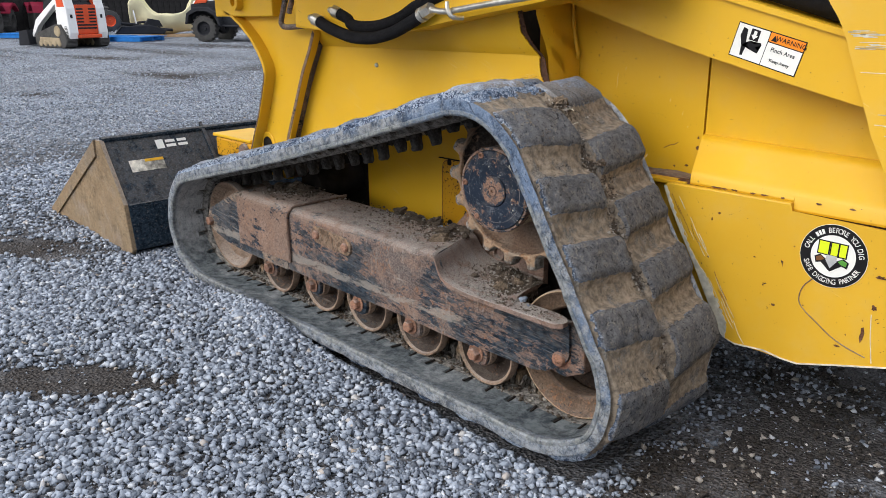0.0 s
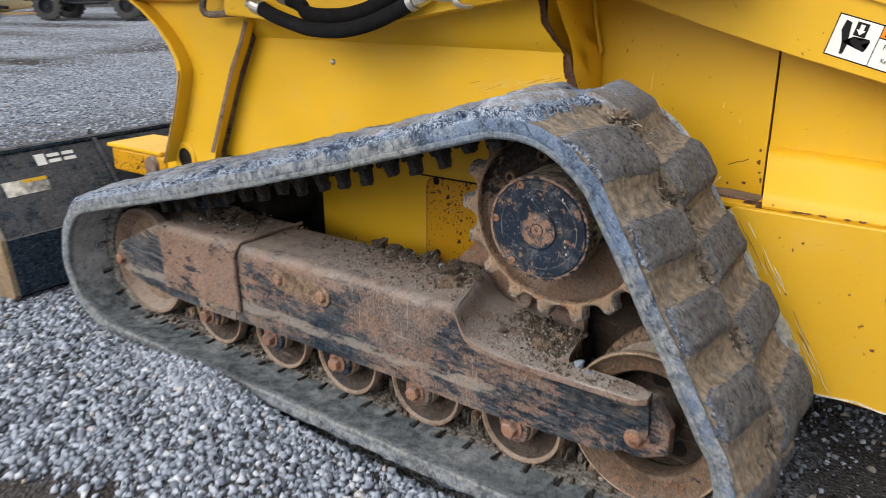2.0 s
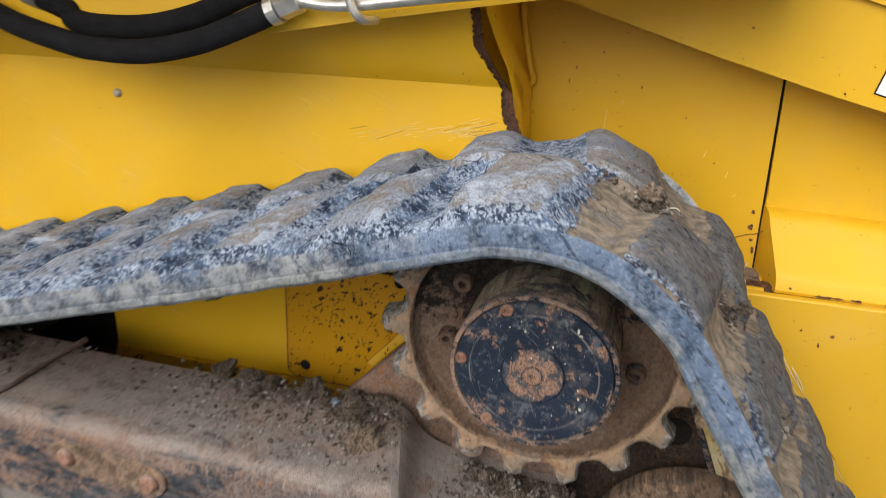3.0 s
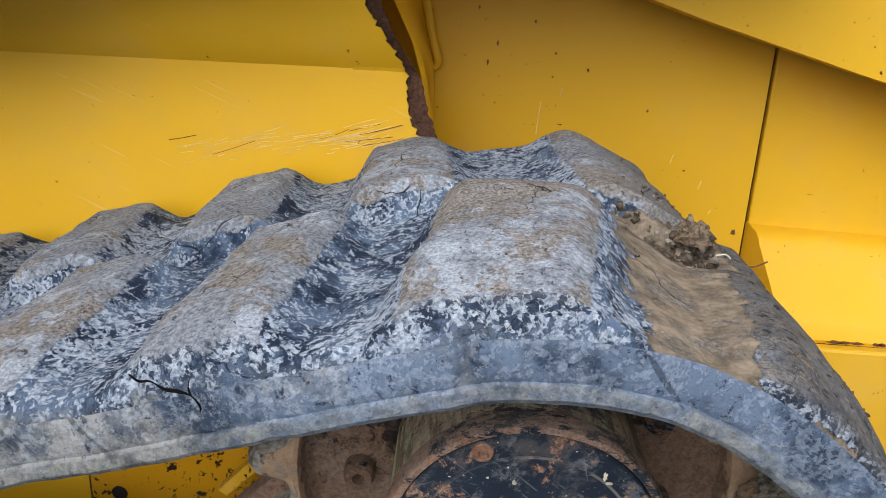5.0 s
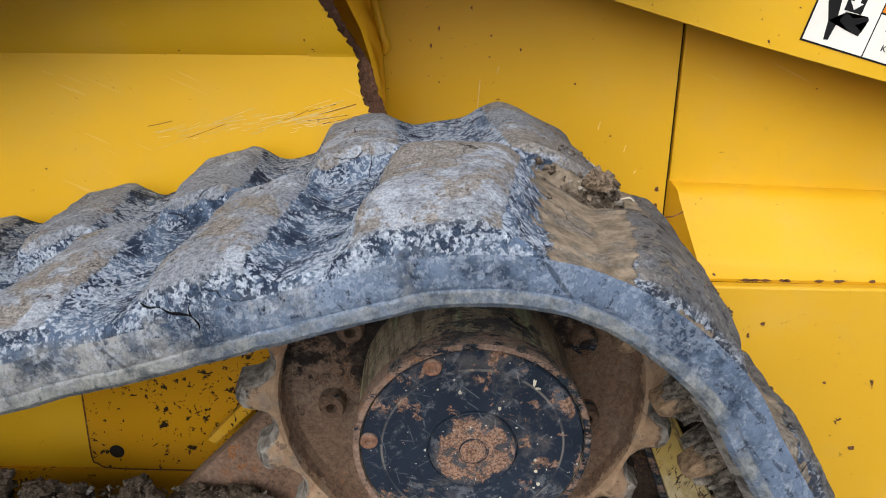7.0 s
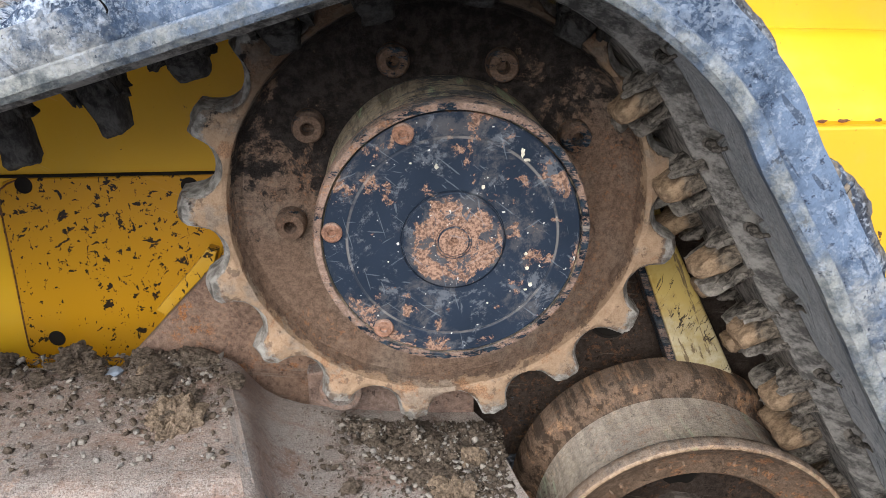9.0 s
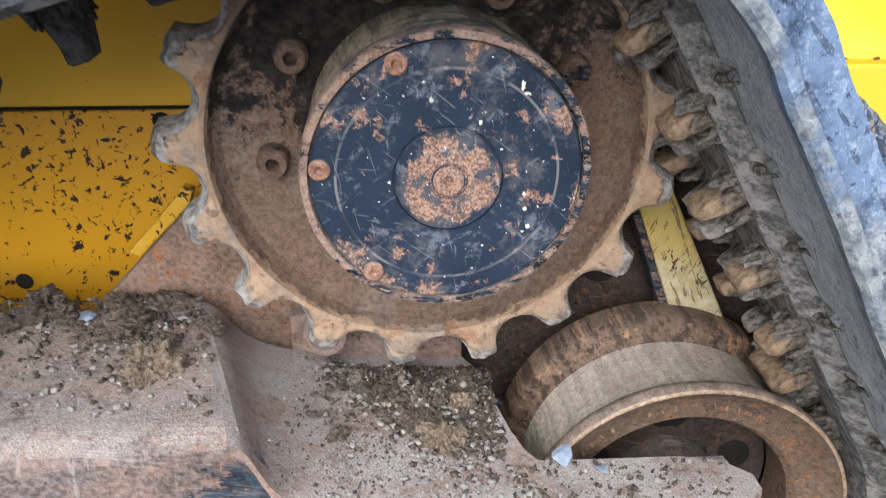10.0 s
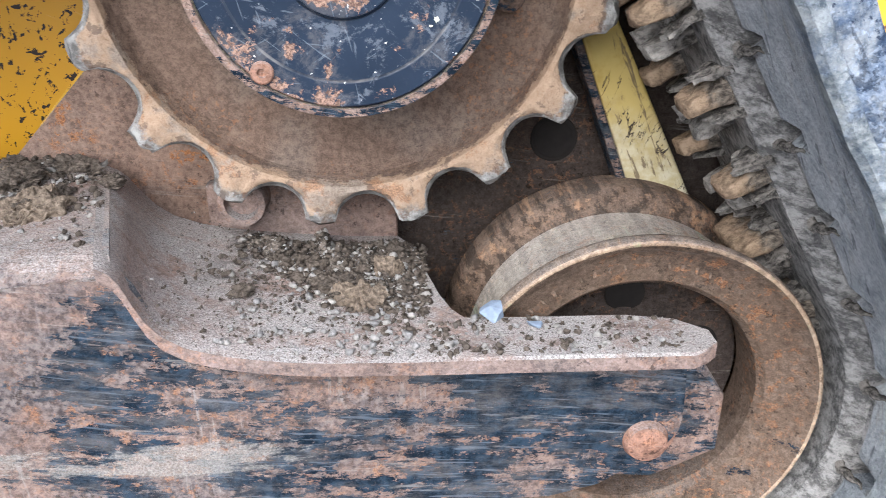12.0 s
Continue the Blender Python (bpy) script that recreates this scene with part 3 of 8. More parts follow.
MAT = dict(
    yellow=yellow_paint("yellow_enamel"),
    # tint lowered to hold the shade under the track; the specks are mud
    yellow_specked=yellow_paint("darkened_mud_specked_enamel", 1.0, (0.54, 0.27, 0.005), 0.06),
    yellow_pale=yellow_paint("scuffed_pale_yellow_enamel", 0.0, (0.64, 0.375, 0.022), 0.26),
    yellow_rusted=yellow_paint("flaking_yellow_enamel", 1.0, (0.6, 0.34, 0.02), 0.5),
    rust=rusty("rusted_steel", 0.4, 0.1, (0.235, 0.16, 0.122)),
    rust_plain=rusty("bare_brown_rust", 0.3, -0.3, (0.25, 0.165, 0.12), bloom=1.0),
    rust_dark=rusty("dark_pitted_rust", 0.08, -0.1, (0.17, 0.115, 0.078), 0.0, 24, 0.0, 0.85),
    dusty_steel=rusty("smooth_sandy_worn_steel", 0.35, -0.6, (0.46, 0.385, 0.3), 0, 24, 0.3, 0.4, 0.6),
    rust_dusty=rusty("dust_covered_rusted_steel", 0.7, -0.5, (0.25, 0.175, 0.14), 0, 24, 0.0),
    rust_idler=rusty("brown_worn_idler_steel", 0.14, -0.15, (0.155, 0.106, 0.073), 0, 30, 0.12, bloom=0.5),
    rust_nose=rusty("dusty_scuffed_nose_plate", 0.6, 0.5, (0.27, 0.205, 0.155), 0, 36, 0.6, film=0.5),
    rust_flange=rusty("brown_worn_flange_steel", 0.25, 0.15, (0.23, 0.16, 0.11), 0, 40, 0.2, 0.5),
    torn_rust=rusty("dark_torn_rust", 0.0, -1.5, (0.1, 0.055, 0.038)),
    # darkened to carry the shade behind the sprocket and inside the wheels
    pit_dark=rusty("dark_recess_steel", 0.1, -0.2, (0.062, 0.047, 0.038)),
    rust_painted=rusty("rusted_steel_with_old_black_paint", 0.47, 0.55, (0.225, 0.152, 0.118), 0.0, 30, 0.4, bloom=0.5, film=0.4),
    rust_wheel=rusty("worn_rusty_wheel_steel", 0.5, -0.5, (0.3, 0.215, 0.155), 0, 24, 0.0),
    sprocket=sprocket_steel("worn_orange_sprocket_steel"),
    worn_rim=rusty("bright_worn_rim_steel", 0.2, -1.5, (0.46, 0.32, 0.21), 0, 24, 0.0, 0.3),
    housing=rusty("dusty_tan_housing_paint", 0.25, 0.5, (0.5, 0.41, 0.275), 0, 40, 0.4, 0.75, 0.05),
    rim_rust=rusty("pinkish_rusted_rim", 0.2, 0.55, (0.285, 0.195, 0.15), 0, 70, 0.75, bloom=0.6),
    boss=cover_paint("flaking_boss_paint", 0.1),
    strut=strut_paint("scraped_yellow_strut"),
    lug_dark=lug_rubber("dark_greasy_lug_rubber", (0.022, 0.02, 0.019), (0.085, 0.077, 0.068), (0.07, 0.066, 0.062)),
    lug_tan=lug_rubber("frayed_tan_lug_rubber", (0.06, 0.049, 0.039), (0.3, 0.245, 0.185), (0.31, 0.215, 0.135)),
    fin=lug_rubber("frayed_grey_rubber_fin", (0.035, 0.031, 0.027), (0.26, 0.23, 0.195), (0.29, 0.262, 0.225)),
    cover=cover_paint("chipped_blue_black_paint"),
    rubber=rubber("dusty_track_rubber"),
    soil=soil("dry_brown_soil", (0.03, 0.024, 0.018), (0.2, 0.16, 0.125)),
    damp_soil=soil("damp_dark_soil", (0.016, 0.014, 0.012), (0.1, 0.088, 0.078)),
    grit=soil("pale_beige_grit", (0.19, 0.175, 0.16), (0.44, 0.41, 0.375)),
    soil_bed=soil_bed("crumbly_soil_bed"),
    clod=soil("dry_brown_clod", (0.07, 0.052, 0.037), (0.33, 0.255, 0.185)),
    stone=gravel_stone("blue_grey_crushed_stone"),
    earth=ground_earth("packed_grit"),
    # near-black for voids, gaps and holes: their shade is in the colour
    dark=plain("shade_black", (0.02, 0.017, 0.015), 0.85, 0, 0.5, 20, 0.4),
    crack=plain("black_torn_rubber", (0.004, 0.004, 0.005), 1.0, 0, 0.2, 200, 0.1),
    hose=plain("braided_black_hose_sleeve", (0.013, 0.013, 0.0145), 0.92, 0, 0.4, 300, 0.9),
    rust_spots=rusty("blistered_rust", 0.0, -1.5, (0.17, 0.085, 0.05)),
    bolt_dark=rusty("dark_rusted_bolt", 0.1, 0.3, (0.15, 0.1, 0.072), 0, 60, 0.2),
    zinc=plain("zinc_plated_steel", (0.55, 0.54, 0.5), 0.36, 0.85, 0.2, 50, 0.05),
    bolt=rusty("rusted_bolt_steel", 0.35, -1.0, (0.31, 0.17, 0.115)),
    scuffed=plain("scuffed_pale_yellow", (0.66, 0.5, 0.2), 0.7, 0.0, 0.3, 45, 0.2),
    bare=plain("scraped_bare_primer", (0.55, 0.52, 0.42), 0.7, 0.0, 0.4, 45, 0.3),
    bucket_black=rusty("scratched_black_bucket_paint", 0.25, 2.2, (0.09, 0.07, 0.06), 0.0),
    bucket_tan=rusty("dried_mud_on_bucket_steel", 0.8, -1.0, (0.27, 0.2, 0.125)),
    white=plain("white_vinyl", (0.78, 0.78, 0.74), 0.45, 0, 0.05, 20, 0.02),
    black=plain("black_vinyl", (0.014, 0.014, 0.015), 0.45, 0, 0.2, 20, 0.02),
    orange=plain("orange_vinyl", (0.82, 0.25, 0.02), 0.45, 0, 0.06, 20, 0.02),
    lime=plain("lime_vinyl", (0.66, 0.78, 0.02), 0.45, 0, 0.06, 20, 0.02),
    silver=plain("grey_vinyl", (0.4, 0.41, 0.42), 0.4, 0, 0.2, 60, 0.02),
    leafgreen=plain("green_vinyl", (0.1, 0.3, 0.05), 0.45, 0, 0.1, 20, 0.02),
    brown=plain("brown_vinyl", (0.16, 0.075, 0.03), 0.45, 0, 0.1, 20, 0.02),
    far_white=plain("white_machine_paint", (0.76, 0.76, 0.75), 0.45, 0, 0.06, 3, 0.02),
    far_red=plain("orange_red_machine_paint", (0.6, 0.09, 0.035), 0.5, 0, 0.15, 3, 0.02),
    far_dark=plain("dark_plastic", (0.025, 0.026, 0.03), 0.6, 0, 0.3, 4, 0.1),
    far_tyre=plain("dusty_tyre_rubber", (0.07, 0.068, 0.065), 0.9, 0, 0.3, 8, 0.3),
    far_blue=plain("blue_pallet_paint", (0.03, 0.17, 0.48), 0.65, 0, 0.25, 4, 0.2),
    far_cream=plain("cream_plastic", (0.72, 0.67, 0.44), 0.6, 0, 0.12, 3, 0.2),
    far_tan=plain("mud_tan_steel", (0.32, 0.26, 0.17), 0.85, 0, 0.25, 6, 0.2),
    far_maroon=plain("maroon_plastic", (0.25, 0.02, 0.045), 0.5, 0, 0.15, 3, 0.1),
    far_board=plain("weathered_dark_boards", (0.035, 0.033, 0.032), 0.9, 0, 0.45, 5, 0.4),
    far_glass=plain("dark_tinted_glass", (0.015, 0.017, 0.02), 0.08, 0, 0.1, 3, 0.0),
    far_wood=plain("bare_timber", (0.42, 0.29, 0.17), 0.8, 0, 0.25, 6, 0.2),
)


# ---- mesh helpers ----
def part(name, bm, material, parent=None, label="", smooth=False):
    """Links a bmesh, or a ready mesh, as one object under a thing or a part."""
    if isinstance(bm, bpy.types.Mesh):
        me = bm
    else:
        bmesh.ops.recalc_face_normals(bm, faces=bm.faces)
        me = bpy.data.meshes.new(name)
        bm.to_mesh(me)
        bm.free()
    if not me.materials:
        me.materials.append(MAT[material] if isinstance(material, str) else material)
    if smooth:
        me.polygons.foreach_set("use_smooth", [True] * len(me.polygons))
        me.set_sharp_from_angle(angle=radians(32))
    ob = new(name, me)
    if parent is not None:
        ob.parent = parent
    if label:
        tagged(ob, label)
    return ob


def empty(name, label, category, group="", at=(0, 0, 0)):
    ob = new(name)
    ob.location = at
    return tagged(ob, label, category, group)


def box(x0, x1, y0, y1, z0, z1, bevel=0.0, bm=None, seg=2):
    bm = bm or bmesh.new()
    m = Matrix.Translation(((x0 + x1) / 2, (y0 + y1) / 2, (z0 + z1) / 2)) @ Matrix.Diagonal((x1 - x0, y1 - y0, z1 - z0, 1))
    vs = bmesh.ops.create_cube(bm, size=1, matrix=m)["verts"]
    if bevel:
        es = list({e for v in vs for e in v.link_edges})
        bmesh.ops.bevel(bm, geom=es, offset=bevel, segments=seg, affect="EDGES", profile=0.5)
    return bm


def prism(poly, y0, y1, bevel=0.0, bm=None, skew=None, seg=2):
    """A plate: an outline of (x, z) from y0 to y1. skew(x, z): moves it in y."""
    bm = bm or bmesh.new()
    k = skew or (lambda x, z: 0.0)
    a = [bm.verts.new((x, y0 + k(x, z), z)) for x, z in poly]
    b = [bm.verts.new((x, y1 + k(x, z), z)) for x, z in poly]
    n = len(poly)
    faces = [bm.faces.new(a), bm.faces.new(b[::-1])]
    faces += [bm.faces.new((a[i], b[i], b[(i + 1) % n], a[(i + 1) % n])) for i in range(n)]
    if bevel:
        es = list(faces[0].edges)
        bmesh.ops.bevel(bm, geom=es, offset=bevel, segments=seg, affect="EDGES", profile=0.5)
    return bm


def lathe(profile, cx=0.0, cz=0.0, seg=64, bm=None):
    """Turns (radius, y) rows round an axle along y."""
    bm = bm or bmesh.new()
    rings = []
    for r, y in profile:
        if r < 1e-5:
            rings.append([bm.verts.new((cx, y, cz))])
        else:
            rings.append([bm.verts.new((cx + r * math.cos(a), y, cz + r * math.sin(a))) for a in (2 * math.pi * i / seg for i in range(seg))])
    for p, q in zip(rings, rings[1:]):
        for i in range(seg):
            j = (i + 1) % seg
            f = [p[i % len(p)], p[j % len(p)], q[j % len(q)], q[i % len(q)]]
            f = list(dict.fromkeys(f))
            if len(f) > 2:
                bm.faces.new(f)
    return bm


def tube(points, radius, seg=14, bm=None, caps=True):
    """A round bar or hose along a smooth line through the points."""
    bm = bm or bmesh.new()
    pts = [Vector(p) for p in points]
    line = []
    for i in range(len(pts) - 1):
        p0, p1, p2, p3 = pts[max(i - 1, 0)], pts[i], pts[i + 1], pts[min(i + 2, len(pts) - 1)]
        for s in range(8):
            t = s / 8
            line.append(0.5 * (2 * p1 + (p2 - p0) * t + (2 * p0 - 5 * p1 + 4 * p2 - p3) * t * t + (3 * p1 - p0 - 3 * p2 + p3) * t ** 3))
    line.append(pts[-1])
    rings = []
    for i, p in enumerate(line):
        d = (line[min(i + 1, len(line) - 1)] - line[max(i - 1, 0)]).normalized()
        u = d.cross(Vector((0.03, 0.2, 1))).normalized()
        v = d.cross(u)
        r = radius(i / (len(line) - 1)) if callable(radius) else radius
        rings.append([bm.verts.new(p + r * (math.cos(a) * u + math.sin(a) * v)) for a in (2 * math.pi * k / seg for k in range(seg))])
    for a, b in zip(rings, rings[1:]):
        for k in range(seg):
            bm.faces.new((a[k], a[(k + 1) % seg], b[(k + 1) % seg], b[k]))
    if caps:
        bm.faces.new(rings[0][::-1])
        bm.faces.new(rings[-1])
    return bm


def hexbolt(x, y, z, r=0.016, h=0.012, washer=True, turn=0.3, bm=None):
    """A bolt head that faces -y, on its washer."""
    bm = bm or bmesh.new()
    if washer:
        lathe([(0, y), (r * 1.45, y), (r * 1.5, y - 0.001), (r * 1.45, y - 0.003), (r * 0.8, y - 0.003)], x, z, 24, bm)
    ring = [(r * 0.97, y - 0.002), (r, y - 0.003), (r, y - h * 0.85), (r * 0.84, y - h), (0, y - h)]
    rows = []
    for rr, yy in ring:
        rows.append([bm.verts.new((x + rr * math.cos(turn + k * math.pi / 3), yy, z + rr * math.sin(turn + k * math.pi / 3))) for k in range(6)] if rr > 0 else [bm.verts.new((x, yy, z))])
    for a, b in zip(rows, rows[1:]):
        for k in range(6):
            f = list(dict.fromkeys([a[k % len(a)], a[(k + 1) % 6 % len(a)], b[(k + 1) % 6 % len(b)], b[k % len(b)]]))
            bm.faces.new(f)
    return bm


def socket_bolt(x, y, z, r=0.008, h=0.004, seg=24, bm=None):
    """A round head with a socket, facing -y."""
    return lathe([(r * 0.9, y + 0.001), (r, y), (r, y - h * 0.7), (r * 0.85, y - h), (r * 0.42, y - h), (r * 0.36, y - h * 0.2), (0, y - h * 0.15)], x, z, seg, bm)


def lettering(name, text, size, material, parent, m, thick=0.0006):
    """Raised lettering in Blender's own font, as a mesh."""
    cu = bpy.data.curves.new(name, "FONT")
    cu.body, cu.size, cu.extrude, cu.align_x, cu.align_y = text, size, thick, "CENTER", "CENTER"
    tmp = bpy.data.objects.new(name, cu)
    scene.collection.objects.link(tmp)
    bpy.context.view_layer.update()
    me = bpy.data.meshes.new_from_object(tmp.evaluated_get(bpy.context.evaluated_depsgraph_get()))
    bpy.data.objects.remove(tmp)
    me.transform(m)
    return part(name, me, material, parent)


def hash3(ix, iy, iz):
    h = (ix.astype(np.int64) * 374761393 + iy.astype(np.int64) * 668265263 + iz.astype(np.int64) * 2147483647) & 0xFFFFFFFF
    h = ((h ^ (h >> 13)) * 1274126177) & 0xFFFFFFFF
    return ((h ^ (h >> 16)) & 0xFFFF) / 65535.0


def vnoise(p, scale):
    """Smooth value noise, -1 to 1, for rows of points."""
    q = np.asarray(p) * scale
    i = np.floor(q)
    f = q - i
    f = f * f * (3 - 2 * f)
    out = 0
    for a in (0, 1):
        for b in (0, 1):
            for c in (0, 1):
                w = (f[:, 0] if a else 1 - f[:, 0]) * (f[:, 1] if b else 1 - f[:, 1]) * (f[:, 2] if c else 1 - f[:, 2])
                out = out + w * hash3(i[:, 0] + a, i[:, 1] + b, i[:, 2] + c)
    return out * 2 - 1


def fbm(p, scale, octaves=3):
    return sum(vnoise(np.asarray(p) + 7.3 * k, scale * 2.1 ** k) * 0.5 ** k for k in range(octaves))


def sstep(x, a, b):
    t = np.clip((np.asarray(x, float) - a) / (b - a), 0, 1)
    return t * t * (3 - 2 * t)


def mesh_np(name, verts, faces):
    """A mesh from arrays of places and of triangles or quads."""
    me = bpy.data.meshes.new(name)
    n, k = faces.shape
    me.vertices.add(len(verts))
    me.vertices.foreach_set("co", np.ascontiguousarray(verts, np.float32).ravel())
    me.loops.add(n * k)
    me.loops.foreach_set("vertex_index", faces.astype(np.int32).ravel())
    me.polygons.add(n)
    me.polygons.foreach_set("loop_start", np.arange(0, n * k, k, dtype=np.int32))
    me.update(calc_edges=True)
    return me


def float_attr(me, name, values):
    me.attributes.new(name, "FLOAT", "POINT").data.foreach_set("value", np.asarray(values, np.float32))


# ---- ground ----
def ground_height(x, y):
    """The yard rises gently ahead of the loader; gravel is heaped against the track."""
    x, y = np.asarray(x, float), np.asarray(y, float)
    h = np.where(x < 0.3, -0.036 * (np.maximum(x, -4.0) - 0.3), 0.0) - 0.012 * np.minimum(x + 4.0, 0) - 0.012 + np.where(x > 0.3, -0.01 * (x - 0.3), 0)
    p = np.stack([x, y, 0 * x], 1) if x.ndim else np.array([[x, y, 0]])
    near = np.exp(-((p[:, 0] + 1) ** 2 + p[:, 1] ** 2) / 40)
    h = h + fbm(p, 1.7, 3) * 0.012 * near + fbm(p, 0.12, 2) * 0.05 * (1 - near)
    h = h + 0.062 * np.exp(-((x + 0.98) / 0.22) ** 2 - ((y + 0.20) / 0.1) ** 2)
    h = h + 0.02 * np.exp(-((x + 1.45) / 0.35) ** 2 - ((y + 0.3) / 0.15) ** 2)
    inside = sstep(x, -1.7, -1.5) * sstep(-x, -0.45, -0.3) * sstep(y, -0.18, -0.1) * sstep(-y, -0.36, -0.28)
    return h * (1 - inside) + np.minimum(h, -0.035) * inside


def packed(x, y):
    """Where fines show bare: wheel ruts and the trodden strip behind the machine."""
    p = np.stack([x, y, 0 * x], 1)
    n = fbm(p, 2.6, 3) * 0.35
    u, v = 0.72 * (x + 0.98) + 0.69 * (y + 0.86), 0.72 * (y + 0.86) - 0.69 * (x + 0.98)
    a = np.exp(-(u / 0.42) ** 2 - (v / 0.11) ** 2) * 1.35
    u, v = 0.85 * (x + 2.45) + 0.5 * (y + 0.58), 0.85 * (y + 0.58) - 0.5 * (x + 2.45)
    b = np.exp(-(u / 0.42) ** 2 - (v / 0.17) ** 2) * 1.4
    b = np.maximum(b, sstep(-x, 7.0, 10.5) * (0.3 + 0.55 * fbm(p * np.array([0.25, 0.09, 1.0]) + 3, 2.2, 3)))
    c = sstep(x, 0.28, 0.7) * sstep(y, -0.75, -0.2) * (0.85 + 0.9 * fbm(p + 5, 3.4, 3))
    return np.clip(np.maximum(np.maximum(a, b), c) + n, 0, 1)


def build_ground():
    def ticks(lo, hi, fine, far):
        inner = list(np.arange(lo, hi, fine))
        step, a, b = fine, [], []
        v = lo
        while v > -far:
            step *= 1.22
            v -= step
            a.append(v)
        step, v = fine, inner[-1]
        while v < far:
            step *= 1.22
            v += step
            b.append(v)
        return np.array(a[::-1] + inner + b)

    xs, ys = ticks(-4.2, 1.6, 0.03, 600), ticks(-1.7, 1.6, 0.03, 600)
    gx, gy = np.meshgrid(xs, ys, indexing="ij")
    x, y = gx.ravel(), gy.ravel()
    z = ground_height(x, y)
    z = np.where(x < -60, ground_height(np.full_like(x, -60.0), y * 0), z)
    n, m = len(xs), len(ys)
    i = (np.arange(n - 1)[:, None] * m + np.arange(m - 1)).ravel()
    me = mesh_np("ground", np.stack([x, y, z], 1), np.stack([i, i + m, i + m + 1, i + 1], 1))
    float_attr(me, "packed", packed(x, y))
    ob = part("ground", me, "earth", None, "packed grit yard with loose blue-grey gravel", True)
    tagged(ob, category="ground", kind="structure")


build_ground()

ICO = bmesh.new()
bmesh.ops.create_icosphere(ICO, subdivisions=1, radius=1.0)
ICO_V = np.array([v.co[:] for v in ICO.verts])
ICO_F = np.array([[v.index for v in f.verts] for f in ICO.faces])
ICO.free()


CHIP_V = np.array([(x, y, z) for x in (-1, 1) for y in (-1, 1) for z in (-1, 1)]) * 0.6
CHIP_F = np.array([(0, 1, 3), (0, 3, 2), (4, 6, 7), (4, 7, 5), (0, 4, 5), (0, 5, 1), (2, 3, 7), (2, 7, 6), (0, 2, 6), (0, 6, 4), (1, 5, 7), (1, 7, 3)])


def crumbs(name, places, sizes, material, flat=0.7, jag=0.35, seed=1, sink=0.25, angular=False):
    """Many small broken pieces joined into one mesh."""
    rng = np.random.default_rng(seed)
    n = len(places)
    kinds = 24
    unit, faces = (CHIP_V, CHIP_F) if angular else (ICO_V, ICO_F)
    shapes = unit[None] * (1 + jag * (rng.random((kinds, len(unit), 3 if angular else 1)) * 2 - 1.1))
    shapes = shapes * (1 + (0.9 if angular else 0.45) * (rng.random((kinds, 1, 3)) - 0.5))
    v = shapes[rng.integers(0, kinds, n)]
    q = rng.normal(size=(n, 4))
    q /= np.linalg.norm(q, axis=1, keepdims=True)
    w, a, b, c = q.T
    rot = np.stack([1 - 2 * (b * b + c * c), 2 * (a * b - c * w), 2 * (a * c + b * w), 2 * (a * b + c * w), 1 - 2 * (a * a + c * c), 2 * (b * c - a * w), 2 * (a * c - b * w), 2 * (b * c + a * w), 1 - 2 * (a * a + b * b)], 1).reshape(n, 3, 3)
    v = np.einsum("nij,nkj->nki", rot, v)
    v[:, :, 2] *= flat
    v = v * np.asarray(sizes)[:, None, None] + np.asarray(places)[:, None, :]
    v[:, :, 2] += (np.asarray(sizes) * flat * (1 - sink))[:, None]
    f = faces[None] + (np.arange(n) * len(unit))[:, None, None]
    return mesh_np(name, v.reshape(-1, 3), f.reshape(-1, 3))


